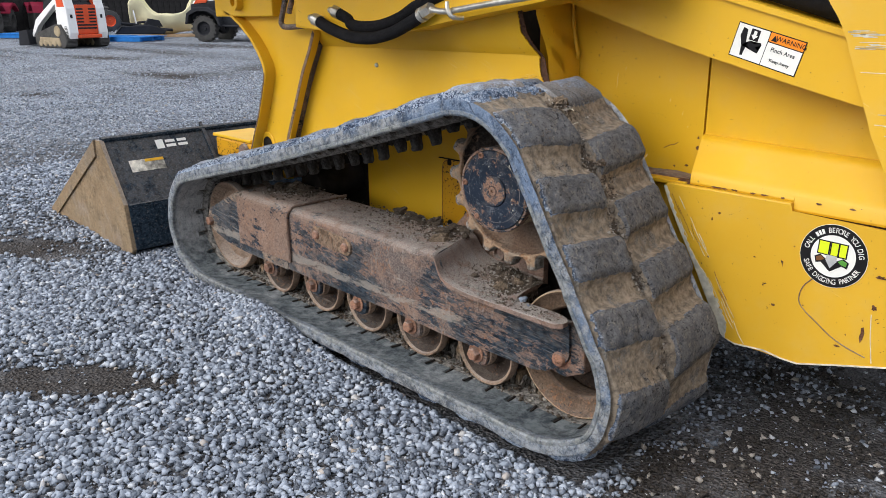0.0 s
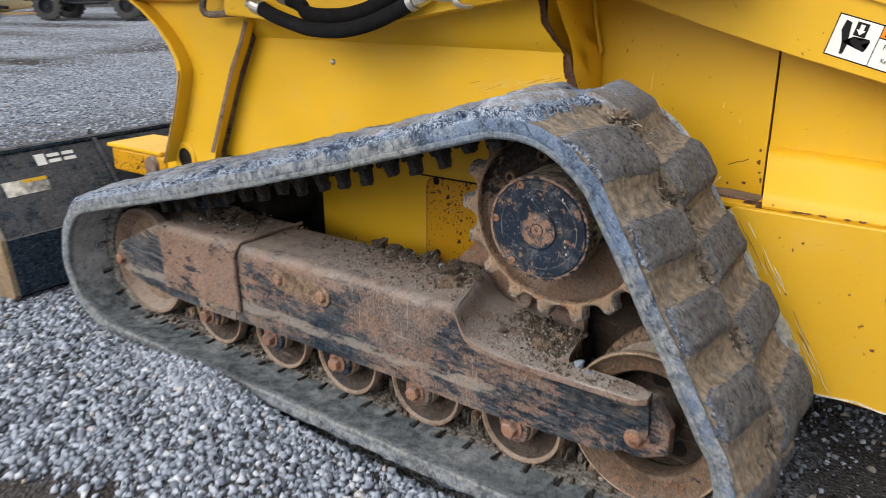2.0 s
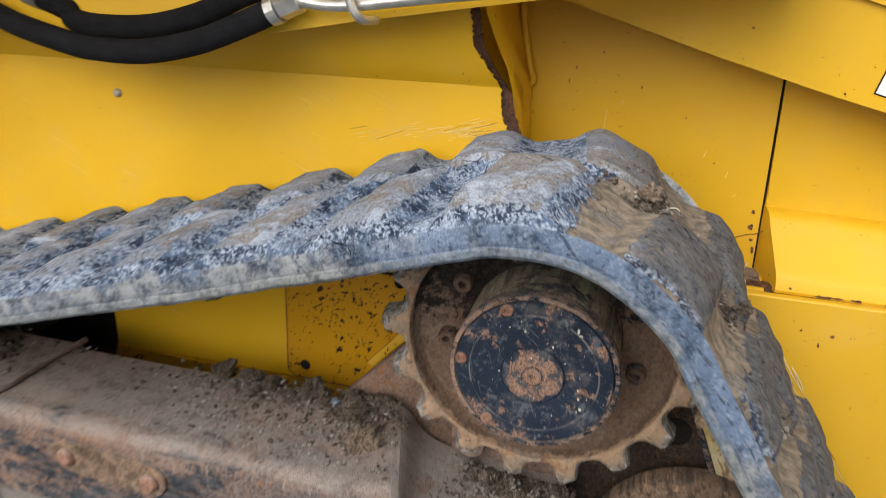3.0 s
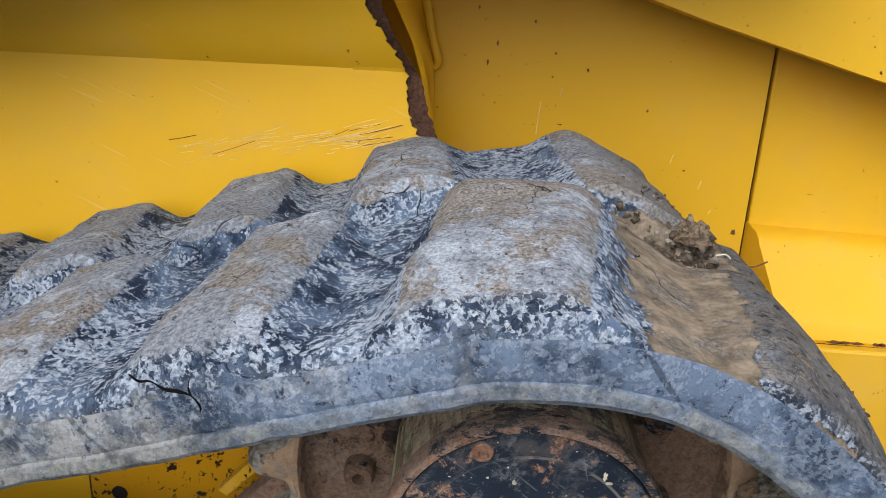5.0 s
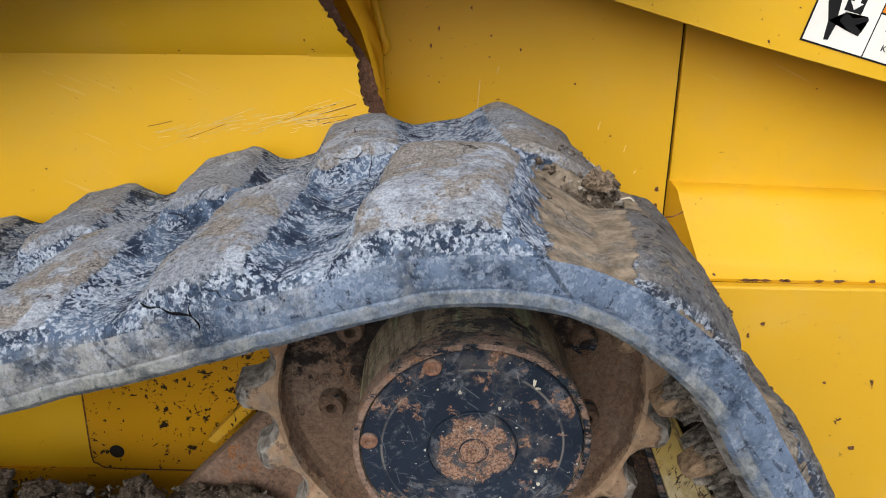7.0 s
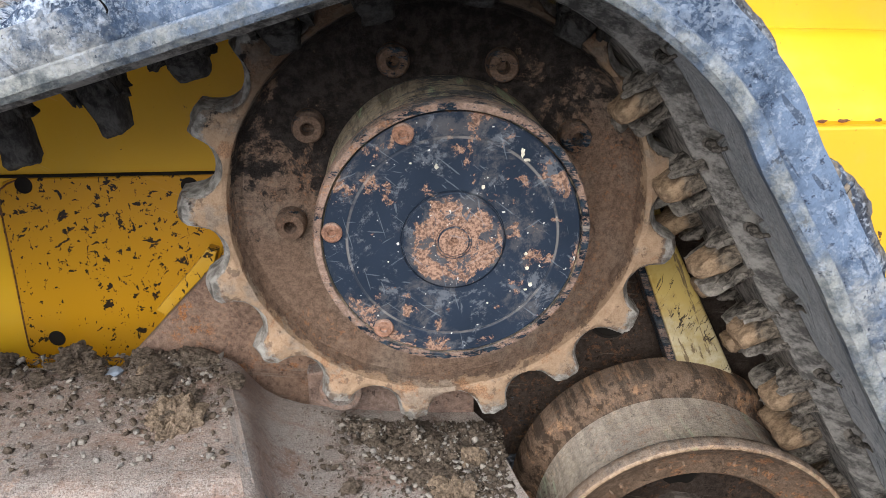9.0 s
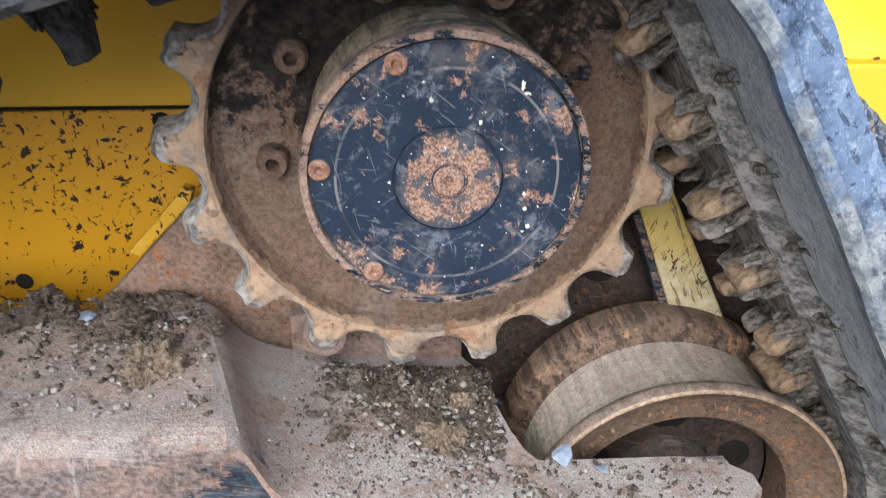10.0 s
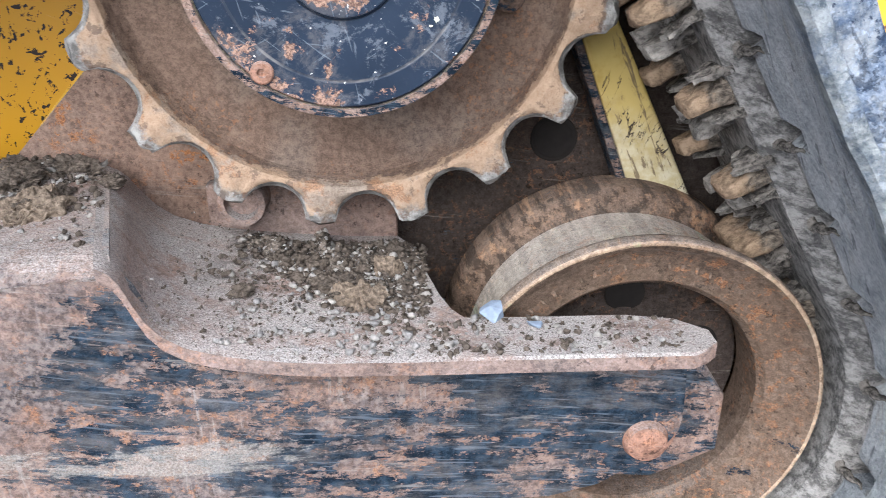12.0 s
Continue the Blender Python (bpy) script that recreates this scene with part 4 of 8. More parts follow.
def build_gravel():
    rng = np.random.default_rng(11)
    spots, sizes = [], []
    # close ring, middle ring, far ring: area, how many, largest
    for x0, x1, y0, y1, count, lo, hi in ((-2.6, 0.75, -1.35, 0.0, 42000, 0.0045, 0.0155), (-4.3, -1.5, -1.4, 1.6, 30000, 0.006, 0.0145), (0.2, 1.6, -1.1, 1.9, 9000, 0.004, 0.0115), (-9.5, -3.4, -1.6, 4.6, 30000, 0.007, 0.0145), (-19.0, -9.0, -2.0, 9.5, 20000, 0.008, 0.016)):
        x, y = rng.uniform(x0, x1, count), rng.uniform(y0, y1, count)
        s = lo + (hi - lo) * rng.random(count) ** 1.7
        keep = rng.random(count) > packed(x, y) * 0.98
        keep &= ~((x > -1.72) & (x < 0.42) & (y > -0.125) & (y < 0.34))
        spots.append(np.stack([x, y], 1)[keep])
        sizes.append(s[keep])
    # fine chips in the trodden strips
    x, y = rng.uniform(-4.0, 1.6, 20000), rng.uniform(-1.4, 1.7, 20000)
    k = (packed(x, y) > 0.3) & ~((x > -1.72) & (x < 0.42) & (y > -0.125) & (y < 0.34)) & (rng.random(20000) < 0.8)
    spots.append(np.stack([x, y], 1)[k])
    sizes.append(0.001 + 0.0036 * rng.random(k.sum()) ** 3)
    # a heap pushed up against the track
    x, y = rng.normal(-0.98, 0.17, 1500), rng.normal(-0.21, 0.055, 1500)
    k = y < -0.11
    spots.append(np.stack([x, y], 1)[k])
    sizes.append(0.005 + 0.007 * rng.random(k.sum()))
    # the cover thins out past the walked strip
    rim = np.random.default_rng(29)
    x, y = rim.uniform(-3.6, 2.2, 10000), -1.33 - np.abs(rim.normal(0, 0.6, 10000))
    k = x < 1.9 - 0.3 * rim.random(10000)
    spots.append(np.stack([x, y], 1)[k])
    sizes.append(0.0045 + 0.011 * rim.random(k.sum()) ** 1.7)
    p, s = np.concatenate(spots), np.concatenate(sizes)
    z = ground_height(p[:, 0], p[:, 1])
    me = crumbs("gravel", np.column_stack([p, z]), s, "stone", 0.78, 0.5, 5, 0.4, True)
    ob = part("gravel", me, "stone", None, "loose angular blue-grey crushed stone on the yard")
    tagged(ob, category="gravel", kind="stuff")


build_gravel()


def build_dirt():
    """Dark damp crumbs kicked up behind the track."""
    rng = np.random.default_rng(41)
    x, y = rng.uniform(0.15, 1.7, 15000), rng.uniform(-0.75, 2.0, 15000)
    clump = fbm(np.stack([x, y, 0 * x], 1), 7.0, 3)
    k = (packed(x, y) > 0.45) & (clump > -0.15) & ~((x < 0.42) & (y > -0.125) & (y < 0.34))
    x, y = x[k], y[k]
    size = 0.0022 + 0.0085 * rng.random(len(x)) ** 3.2
    me = crumbs("dirt", np.stack([x, y, ground_height(x, y)], 1), size, "damp_soil", 0.75, 0.7, 77, 0.35)
    ob = part("dirt", me, "damp_soil", None, "dark damp soil crumbs churned up behind the track")
    tagged(ob, category="soil", kind="stuff")


build_dirt()


# ---- the track loader ----
loader = empty("track_loader", "weathered yellow compact track loader with a muddy rubber track", "track loader")

# wheels of the undercarriage: centre x, z and the radius on which the belt's inner rail runs
DRIVE, REAR, FRONT = (0.0, 0.66, 0.20), (0.262, 0.242, 0.185), (-1.56, 0.255, 0.195)


def belt_path(step=0.0055):
    """The belt's rail line, clockwise seen from outside: places (x, z) and outward normals, evenly spaced."""
    wheels = (DRIVE, REAR, FRONT)
    normals = []
    for i in range(3):
        (x0, z0, r0), (x1, z1, r1) = wheels[i], wheels[(i + 1) % 3]
        dx, dz = x1 - x0, z1 - z0
        length = math.hypot(dx, dz)
        dx, dz = dx / length, dz / length
        k = (r0 - r1) / length
        q = math.sqrt(1 - k * k)
        normals.append((k * dx - q * dz, k * dz + q * dx))
    pts = []
    for i in range(3):
        x0, z0, r0 = wheels[i]
        a0 = math.atan2(normals[i - 1][1], normals[i - 1][0])
        a1 = math.atan2(normals[i][1], normals[i][0])
        while a1 > a0:
            a1 -= 2 * math.pi
        for k in range(61):
            a = a0 + (a1 - a0) * k / 60
            pts.append((x0 + r0 * math.cos(a), z0 + r0 * math.sin(a)))
        x1, z1, r1 = wheels[(i + 1) % 3]
        p, n = pts[-1], normals[i]
        e = (x1 + r1 * n[0], z1 + r1 * n[1])
        sag = 0.014 if i == 2 else 0.0
        for k in range(1, 60):
            t = k / 60
            s = sag * math.sin(math.pi * t)
            pts.append((p[0] + (e[0] - p[0]) * t - n[0] * s, p[1] + (e[1] - p[1]) * t - n[1] * s))
    pts = np.array(pts + pts[:1])
    run = np.r_[0, np.cumsum(np.linalg.norm(np.diff(pts, axis=0), axis=1))]
    count = round(run[-1] / step)
    s = np.arange(count) * run[-1] / count
    x, z = np.interp(s, run, pts[:, 0]), np.interp(s, run, pts[:, 1])
    tx, tz = np.roll(x, -3) - np.roll(x, 3), np.roll(z, -3) - np.roll(z, 3)
    length = np.hypot(tx, tz)
    return s, run[-1], x, z, -tz / length, tx / length


S, LOOP, BX, BZ, NX, NZ = belt_path()
PADS = 30
PITCH = LOOP / PADS
CROWN = S[np.argmin(np.abs(BX + 0.013) + 10 * (BZ < 0.8))]


def wing_drop(nz):
    """How far the belt's wings lie outside its rail: pressed flush where it stands on the ground."""
    return 0.032 * sstep(nz, -1.0, -0.35)


def pad_height(s, y, near=-0.136):
    """Two staggered rows of worn, rounded tread lugs; near: where the near row begins."""
    s, y, near = np.broadcast_arrays(s, y, near)
    out = np.zeros(s.shape)
    for row, (lo, hi, shift) in enumerate(((near, 0.094, 0.0), (0.106, 0.331, 0.5))):
        skew = (y - 0.1) * (0.10 if row else -0.10)
        u = np.abs(((s - CROWN + skew) / PITCH - shift + 0.5) % 1 - 0.5) * PITCH
        along = (1 - sstep(u, 0.028, 0.072)) * (1.02 - 0.06 * (u / 0.05) ** 2)
        across = sstep(y - lo, 0.0, 0.011) * sstep(-y, -hi, -hi + 0.02)
        out = np.maximum(out, along * across * (0.55 + 0.45 * sstep(y, -0.137, -0.06)))
    return out


def belt_rows():
    """Rows along the belt: close together over the crown and the rear bend, wider apart elsewhere."""
    rel, rows = -LOOP / 2, []
    while rel < LOOP / 2 - 0.002:
        rows.append(rel)
        rel += 0.0026 if -0.62 < rel < 0.5 else 0.0058
    s = (np.array(rows) + CROWN) % LOOP
    ring = np.r_[S, LOOP]
    x, z, nx, nz = (np.interp(s, ring, np.r_[a, a[0]]) for a in (BX, BZ, NX, NZ))
    k = np.hypot(nx, nz)
    return s, x, z, nx / k, nz / k


def build_belt():
    rs, bx, bz, nx, nz = belt_rows()
    outer_y = np.r_[np.linspace(-0.138, 0.12, 86), np.linspace(0.1236, 0.329, 50)]
    d = wing_drop(nz)[:, None]
    s2, y2 = rs[:, None], outer_y[None]
    base = np.stack([bx[:, None] + 0 * y2, y2 + 0 * s2, bz[:, None] + 0 * y2], -1).reshape(-1, 3)
    edge_q = np.stack([bx, 0 * bx, bz], 1)
    ragged_near = -0.137 + 0.007 * np.abs(fbm(edge_q, 26, 3)) + 0.0018 * vnoise(edge_q, 150)
    h = pad_height(s2, y2, ragged_near[:, None])
    rough = (fbm(base, 18, 2) * 0.0042 + fbm(base + 3, 60, 1) * 0.0006).reshape(h.shape)
    chip = (np.maximum(fbm(base + 9, 95, 2), 0) * 0.0026 + fbm(base + 4, 210, 1) * 0.0007).reshape(h.shape)
    slope = 1 - np.abs(2 * np.clip(h, 0, 1) - 1)
    worn = (0.5 + 0.5 * vnoise(base, 7)).reshape(h.shape)
    bend = (sstep(nx, 0.08, 0.45) * sstep(nz, 0.35, 0.65))[:, None]
    ahead = (sstep(-bx, -0.02, 0.12) * sstep(nz, 0.7, 0.95))[:, None]
    off = d + 0.031 + h * (0.027 + 0.006 * worn) + rough + chip * (0.3 + 0.9 * slope) - 0.012 * bend + 0.008 * ahead * sstep(y2, -0.05, 0.2)
    ease = 1 - 0.010 * (1 - sstep(np.minimum(outer_y + 0.141, 0.335 - outer_y), 0, 0.015))[None] / 0.026
    outer = (np.broadcast_to(y2, h.shape), off * ease)
    edge_near = [(-0.1415, 0.0285), (-0.1428, 0.024), (-0.1436, 0.018), (-0.1438, 0.012), (-0.1436, 0.006), (-0.1428, 0.0032), (-0.1424, 0.0024), (-0.1448, 0.0006), (-0.1452, -0.003), (-0.1448, -0.008), (-0.1405, -0.0125), (-0.13, -0.0115)]
    inner = [(-0.115, -0.009), (-0.09, -0.004), (-0.06, 0), (-0.04, 0), (-0.028, 0), (-0.012, 0), (0.0, 0), (0.012, 0)]
    rail = [(0.0145, 0.75), (0.018, 0.5), (0.022, 0.36), (0.05, 0.36), (0.1, 0.36), (0.15, 0.36), (0.186, 0.36), (0.194, 0.6)]
    inner_far = [(0.2, 0), (0.24, 0), (0.28, 0), (0.32, 0.0)]
    edge_far = [(0.328, 0.001), (0.336, 0.008), (0.339, 0.018), (0.336, 0.029)]
    ys, os, rim, mud, crown, dull, lip = [], [], [], [], [], [], []
    n = len(rs)
    one = np.ones(n)
    slot = np.abs(((rs - CROWN) / (PITCH / 2) + 0.5) % 1 - 0.5) * PITCH / 2
    slot = 1 - sstep(slot, 0.0045, 0.008)
    for y, o in edge_near + inner:
        q = np.stack([bx, 0 * bx + y, bz], 1)
        wob = fbm(q, 16, 2) * 0.0022 * (1 if y < -0.1 else 0.4)
        nick = fbm(q + 2, 70, 2) * 0.0011 if y < -0.138 else 0
        cut = slot * 0.021 if -0.02 < y < 0.013 else 0
        ys.append(one * y + nick)
        os.append(d[:, 0] + o + wob + cut)
        rim.append(one * (0.9 if y < -0.12 and o < 0.002 else 0.0))
    for y, f in rail:
        ys.append(one * y)
        os.append(d[:, 0] * f + (slot * 0.006 if y < 0.01 else 0))
        rim.append(one * 0.1)
    for y, o in inner_far + edge_far:
        ys.append(one * y)
        os.append(d[:, 0] + o)
        rim.append(one * 0.1)
    k_in = len(ys)
    walls = range(len(edge_near) + len(inner) - 1, len(edge_near) + len(inner) + len(rail))
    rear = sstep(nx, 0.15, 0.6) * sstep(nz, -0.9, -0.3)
    top = sstep(nz, 0.1, 0.75)
    for j in range(len(outer_y) - 1, -1, -1):
        ys.append(outer[0][:, j])
        os.append(outer[1][:, j])
        near = 1 - sstep(outer_y[j] - ragged_near, 0.006, 0.012)
        rim.append(one * 0.0)
        valley = 1 - sstep(h[:, j] / (0.55 + 0.45 * float(sstep(outer_y[j], -0.137, -0.06))), 0.2, 0.8)
        side_slip = 0.28 * sstep(bx, 0.03, 0.1) * sstep(nx, 0.1, 0.4) * (1 - 0.5 * rear * sstep(nx, 0.6, 0.8))
        mud.append(np.clip(valley * np.clip(rear + 0.8 * top * sstep(bx, 0.01, 0.07), 0, 1) + side_slip * (1 - near), 0, 1))
        reach = 0.55 + 0.45 * float(sstep(outer_y[j], -0.137, -0.06))
        crown.append((0.05 + 0.75 * sstep(h[:, j] / reach, 0.45, 0.85)) * np.clip(top * (0.62 + 0.38 * sstep(bx, -0.55, -0.1)) + 0.7 * rear, 0, 1) * (1 - 0.8 * near))
        band = sstep(outer_y[j] - ragged_near, -0.004, 0.002) * (1 - sstep(outer_y[j] - ragged_near, 0.009, 0.016))
        lip.append(band * sstep(h[:, j], 0.06, 0.3) * (0.25 + 0.6 * top))
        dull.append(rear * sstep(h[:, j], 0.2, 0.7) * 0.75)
    yy, oo = np.stack(ys, 1), np.stack(os, 1)
    v = np.stack([bx[:, None] + nx[:, None] * oo, yy, bz[:, None] + nz[:, None] * oo], -1)
    v[..., 2] = np.maximum(v[..., 2], -0.02 + 0.004 * np.sin(40 * v[..., 0]))
    m = yy.shape[1]
    i = np.arange(n)[:, None] * m
    j = np.arange(m)[None]
    a = (i + j).ravel()
    b = (i + (j + 1) % m).ravel()
    nxt = (np.arange(n) + 1) % n
    c = (nxt[:, None] * m + (j + 1) % m).ravel()
    e = (nxt[:, None] * m + j).ravel()
    me = mesh_np("rubber_track", v.reshape(-1, 3), np.stack([a, e, c, b], 1))
    zero = np.zeros((n, k_in))
    near_cols = np.array([1.0] * len(edge_near) + [0.0] * (k_in - len(edge_near)))[None]
    float_attr(me, "rim", np.stack(rim, 1).ravel())
    float_attr(me, "wall", np.stack([one * (1.0 if j in walls else 0.0) for j in range(m)], 1).ravel())
    float_attr(me, "mud", np.concatenate([zero, np.stack(mud, 1)], 1).ravel())
    float_attr(me, "inner", np.concatenate([zero + 1.0 - near_cols, np.zeros((n, len(outer_y)))], 1).ravel())
    flank = np.concatenate([zero + near_cols, 1 - sstep(outer_y[::-1][None] - ragged_near[:, None], -0.001, 0.006)], 1)
    float_attr(me, "flank", flank.ravel())
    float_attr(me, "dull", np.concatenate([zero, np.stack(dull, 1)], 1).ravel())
    float_attr(me, "crown", np.concatenate([zero, np.stack(crown, 1)], 1).ravel())
    float_attr(me, "lip", np.concatenate([zero, np.stack(lip, 1)], 1).ravel())
    return part("rubber_track", me, "rubber", loader, "worn rubber track with dusty staggered tread lugs", True)


track = build_belt()
CRACK = [(-0.252, -0.1392, 0.8775), (-0.246, -0.1404, 0.8742), (-0.238, -0.1416, 0.8752), (-0.23, -0.1424, 0.8712), (-0.222, -0.143, 0.8708), (-0.214, -0.1434, 0.8688), (-0.2085, -0.1436, 0.862), (-0.209, -0.1436, 0.855), (-0.2045, -0.1438, 0.847)]
part("crack", tube(CRACK, lambda t: 0.0003 + 0.0009 * abs(math.sin(9 * t + 0.6)) * math.sin(math.pi * (0.1 + 0.8 * t)), 6), "crack", track, "dark crack in the rubber")
part("crack", tube([(-0.214, -0.1434, 0.8688), (-0.2155, -0.1424, 0.874), (-0.2145, -0.1412, 0.879)], lambda t: 0.0008 * (1 - 0.8 * t), 6), "crack", track)


def tongue(bm, tall, half, y0, y1, square=0.42, blunt=1.0, index=0):
    """A tapered block that stands on the rail, with rounded sides and a worn end."""
    rings = []
    for f, w, l in ((-0.15, 1.15, 1.02), (0.1, 1.06, 1.0), (0.4, 0.95, 0.98), (0.7, 0.84, 0.95), (0.9, 0.77, 0.9), (0.97, 0.72 * blunt, 0.78), (1.0, 0.5 * blunt, 0.55)):
        ring = []
        for k in range(16):
            a = 2 * math.pi * k / 16
            cx, cy = math.cos(a), math.sin(a)
            ring.append(bm.verts.new((math.copysign(abs(cx) ** square, cx) * half * w, (y0 + y1) / 2 + math.copysign(abs(cy) ** square, cy) * (y1 - y0) / 2 * l, f * tall)))
        rings.append(ring)
    for a, b in zip(rings, rings[1:]):
        for k in range(16):
            bm.faces.new((a[k], a[(k + 1) % 16], b[(k + 1) % 16], b[k])).material_index = index
    bm.faces.new(rings[-1]).material_index = index


def lug_mesh(seed, dark):
    """One guide lug of the belt: a worn core end between two ragged rubber fins, and a stump of rubber in the next gap."""
    bm = bmesh.new()
    rng = random.Random(seed)
    tall = rng.uniform(0.044, 0.052) if dark else rng.uniform(0.04, 0.046)
    tongue(bm, tall, 0.0105 if not dark else 0.0165, -0.002, 0.036, 0.42 if not dark else 0.5)
    if not dark:
        # set further in, half hidden, in the gap beside the lug
        bulk = bmesh.new()
        tongue(bulk, tall * rng.uniform(0.7, 0.9), 0.009, 0.034, 0.062, 0.5, 1.1, 1)
        bulk.transform(Matrix.Translation((0.037, 0, 0)))
        tmp = bpy.data.meshes.new("stump")
        bulk.to_mesh(tmp)
        bulk.free()
        bm.from_mesh(tmp)
        bpy.data.meshes.remove(tmp)
    for sx in (-1, 1):
        top = (rng.uniform(0.12, 0.4) if dark else rng.uniform(0.5, 0.85)) * tall
        lean, y0, y1 = rng.uniform(0.001, 0.009), rng.uniform(-0.014, -0.006), rng.uniform(0.026, 0.036)
        sides = []
        tips = [top * (0.5 + 0.5 * math.sin(math.pi * (0.25 + 0.6 * i / 7))) * rng.uniform(0.72, 1.12) for i in range(8)]
        for off in (0.0, 1.0):
            grid = []
            for i in range(8):
                t = i / 7
                grid.append([bm.verts.new((sx * ((0.0165 if dark else 0.0135) + lean * h + off * 0.0072 * (1.15 - 0.7 * h)), y0 + (y1 - y0) * t + 0.012 * h * (0.5 - t), -0.006 + (tips[i] + 0.006) * h)) for h in (0, 0.25, 0.5, 0.75, 0.9, 1.0)])
            sides.append(grid)
        for grid in sides:
            for i in range(7):
                for j in range(5):
                    f = bm.faces.new((grid[i][j], grid[i + 1][j], grid[i + 1][j + 1], grid[i][j + 1]))
                    f.material_index = 1
        a, b = sides
        for i in range(7):
            bm.faces.new((a[i][5], a[i + 1][5], b[i + 1][5], b[i][5])).material_index = 1
        for i in (0, 7):
            for j in range(5):
                bm.faces.new((a[i][j], a[i][j + 1], b[i][j + 1], b[i][j])).material_index = 1
    co = np.array([v.co[:] for v in bm.verts])
    push = np.stack([fbm(co + seed * 3.7 + k, 110, 3) for k in range(3)], 1) * 0.0027
    for v, p in zip(bm.verts, push):
        v.co += Vector(p)
    bmesh.ops.recalc_face_normals(bm, faces=bm.faces)
    for f in bm.faces:
        f.smooth = f.material_index == 0
    me = bpy.data.meshes.new("drive_lug")
    bm.to_mesh(me)
    bm.free()
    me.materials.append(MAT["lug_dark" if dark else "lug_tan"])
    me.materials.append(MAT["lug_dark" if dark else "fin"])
    return me


def tear_mesh(seed):
    """A curled flap of rubber at the mouth of a slot in the belt's wing."""
    rng = random.Random(seed)
    pts = [(rng.uniform(-0.002, 0.002), 0.014 - 0.007 * k, 0.0035 + 0.0035 * math.sin(0.7 * k + 0.6) + rng.uniform(-0.0008, 0.0008)) for k in range(6)]
    bm = tube(pts, lambda t: 0.0042 * (1.1 - 0.85 * t * t), 8)
    co = np.array([v.co[:] for v in bm.verts])
    for v, k in zip(bm.verts, fbm(co + seed, 160, 2)):
        v.co.z += 0.0016 * k
        v.co.x += 0.001 * k
    bmesh.ops.recalc_face_normals(bm, faces=bm.faces)
    me = bpy.data.meshes.new("torn_flap")
    bm.to_mesh(me)
    bm.free()
    me.materials.append(MAT["fin"])
    return me


def build_lugs():
    kinds = [[lug_mesh(k + 20 * d, d == 1) for k in range(8)] for d in (0, 1)]
    rng = random.Random(4)
    count = PADS * 2
    # a lug sits in each gap between two sprocket teeth
    gap = S[np.argmin(np.abs(np.arctan2(BZ - DRIVE[1], BX) - radians(82.3)) + 10 * (BZ < 0.8))]
    for k in range(count):
        s = (gap + k * LOOP / count) % LOOP
        i = int(round(s / LOOP * len(S))) % len(S)
        t = Vector((NZ[i], 0, -NX[i]))
        inward = Vector((-NX[i], 0, -NZ[i]))
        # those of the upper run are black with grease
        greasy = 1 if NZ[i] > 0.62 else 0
        rows = ((0.045, 1),) if greasy else ((0.027 if BZ[i] > 0.42 else 0.07, 1), (0.175 if BZ[i] > 0.42 else 0.14, -1))
        for y, flip in rows:
            side = Vector((0, flip, 0))
            m = Matrix((t * (0.92 + 0.14 * rng.random()), side, inward * (0.86 + 0.2 * rng.random()) * (0.5 if greasy and BX[i] > -0.24 else 1.0))).transposed().to_4x4()
            seat_in = 0.36 * float(wing_drop(NZ[i]))
            m.translation = (BX[i] + NX[i] * seat_in, y, BZ[i] + NZ[i] * seat_in)
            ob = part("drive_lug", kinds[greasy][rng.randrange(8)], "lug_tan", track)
            ob.matrix_basis = m @ pose(0, 0, 0, 0, rng.uniform(-4, 4), rng.uniform(-7, 7))
    # slots torn open between the cores, along the run that lies on the ground: near-black plugs carry their shade
    plug = prism([(-0.0035, -0.002), (0.0035, -0.002), (0.003, 0.0022), (-0.003, 0.0022)], -0.026, 0.012, 0.0008)
    bmesh.ops.recalc_face_normals(plug, faces=plug.faces)
    plug_me = bpy.data.meshes.new("slot")
    plug.to_mesh(plug_me)
    plug.free()
    plug_me.materials.append(MAT["dark"])
    for k in range(count):
        s = (CROWN + k * LOOP / count) % LOOP
        i = int(round(s / LOOP * len(S))) % len(S)
        if BZ[i] > 0.1:
            continue
        m = Matrix((Vector((NZ[i], 0, -NX[i])), Vector((0, 1, 0)), Vector((-NX[i], 0, -NZ[i])))).transposed().to_4x4()
        drop = float(wing_drop(NZ[i]))
        m.translation = (BX[i] + NX[i] * drop, 0.0, BZ[i] + NZ[i] * drop)
        part("slot", plug_me, "dark", track).matrix_basis = m @ pose(0, 0, 0, 0, 0, rng.uniform(-14, 14))
    flaps = [tear_mesh(k) for k in range(5)]
    for k in range(count):
        s = (CROWN + k * LOOP / count + 0.008) % LOOP
        i = int(round(s / LOOP * len(S))) % len(S)
        if BZ[i] < 0.12:
            continue
        m = Matrix((Vector((NZ[i], 0, -NX[i])), Vector((0, 1, 0)), Vector((-NX[i], 0, -NZ[i])))).transposed().to_4x4()
        drop = float(wing_drop(NZ[i]))
        m.translation = (BX[i] + NX[i] * drop, 0.002, BZ[i] + NZ[i] * drop)
        part("torn_flap", flaps[rng.randrange(5)], "fin", track).matrix_basis = m


build_lugs()


# -- final drive
def tilted(a, b):
    """The drive's axle leans a little: its face is the plane y = a x + b z through the hub."""
    turn = Vector((0, 1, 0)).rotation_difference(Vector((-a, 1, -b)).normalized()).to_matrix().to_4x4()
    hub = Matrix.Translation((0, 0, DRIVE[1]))
    return hub @ turn @ hub.inverted()


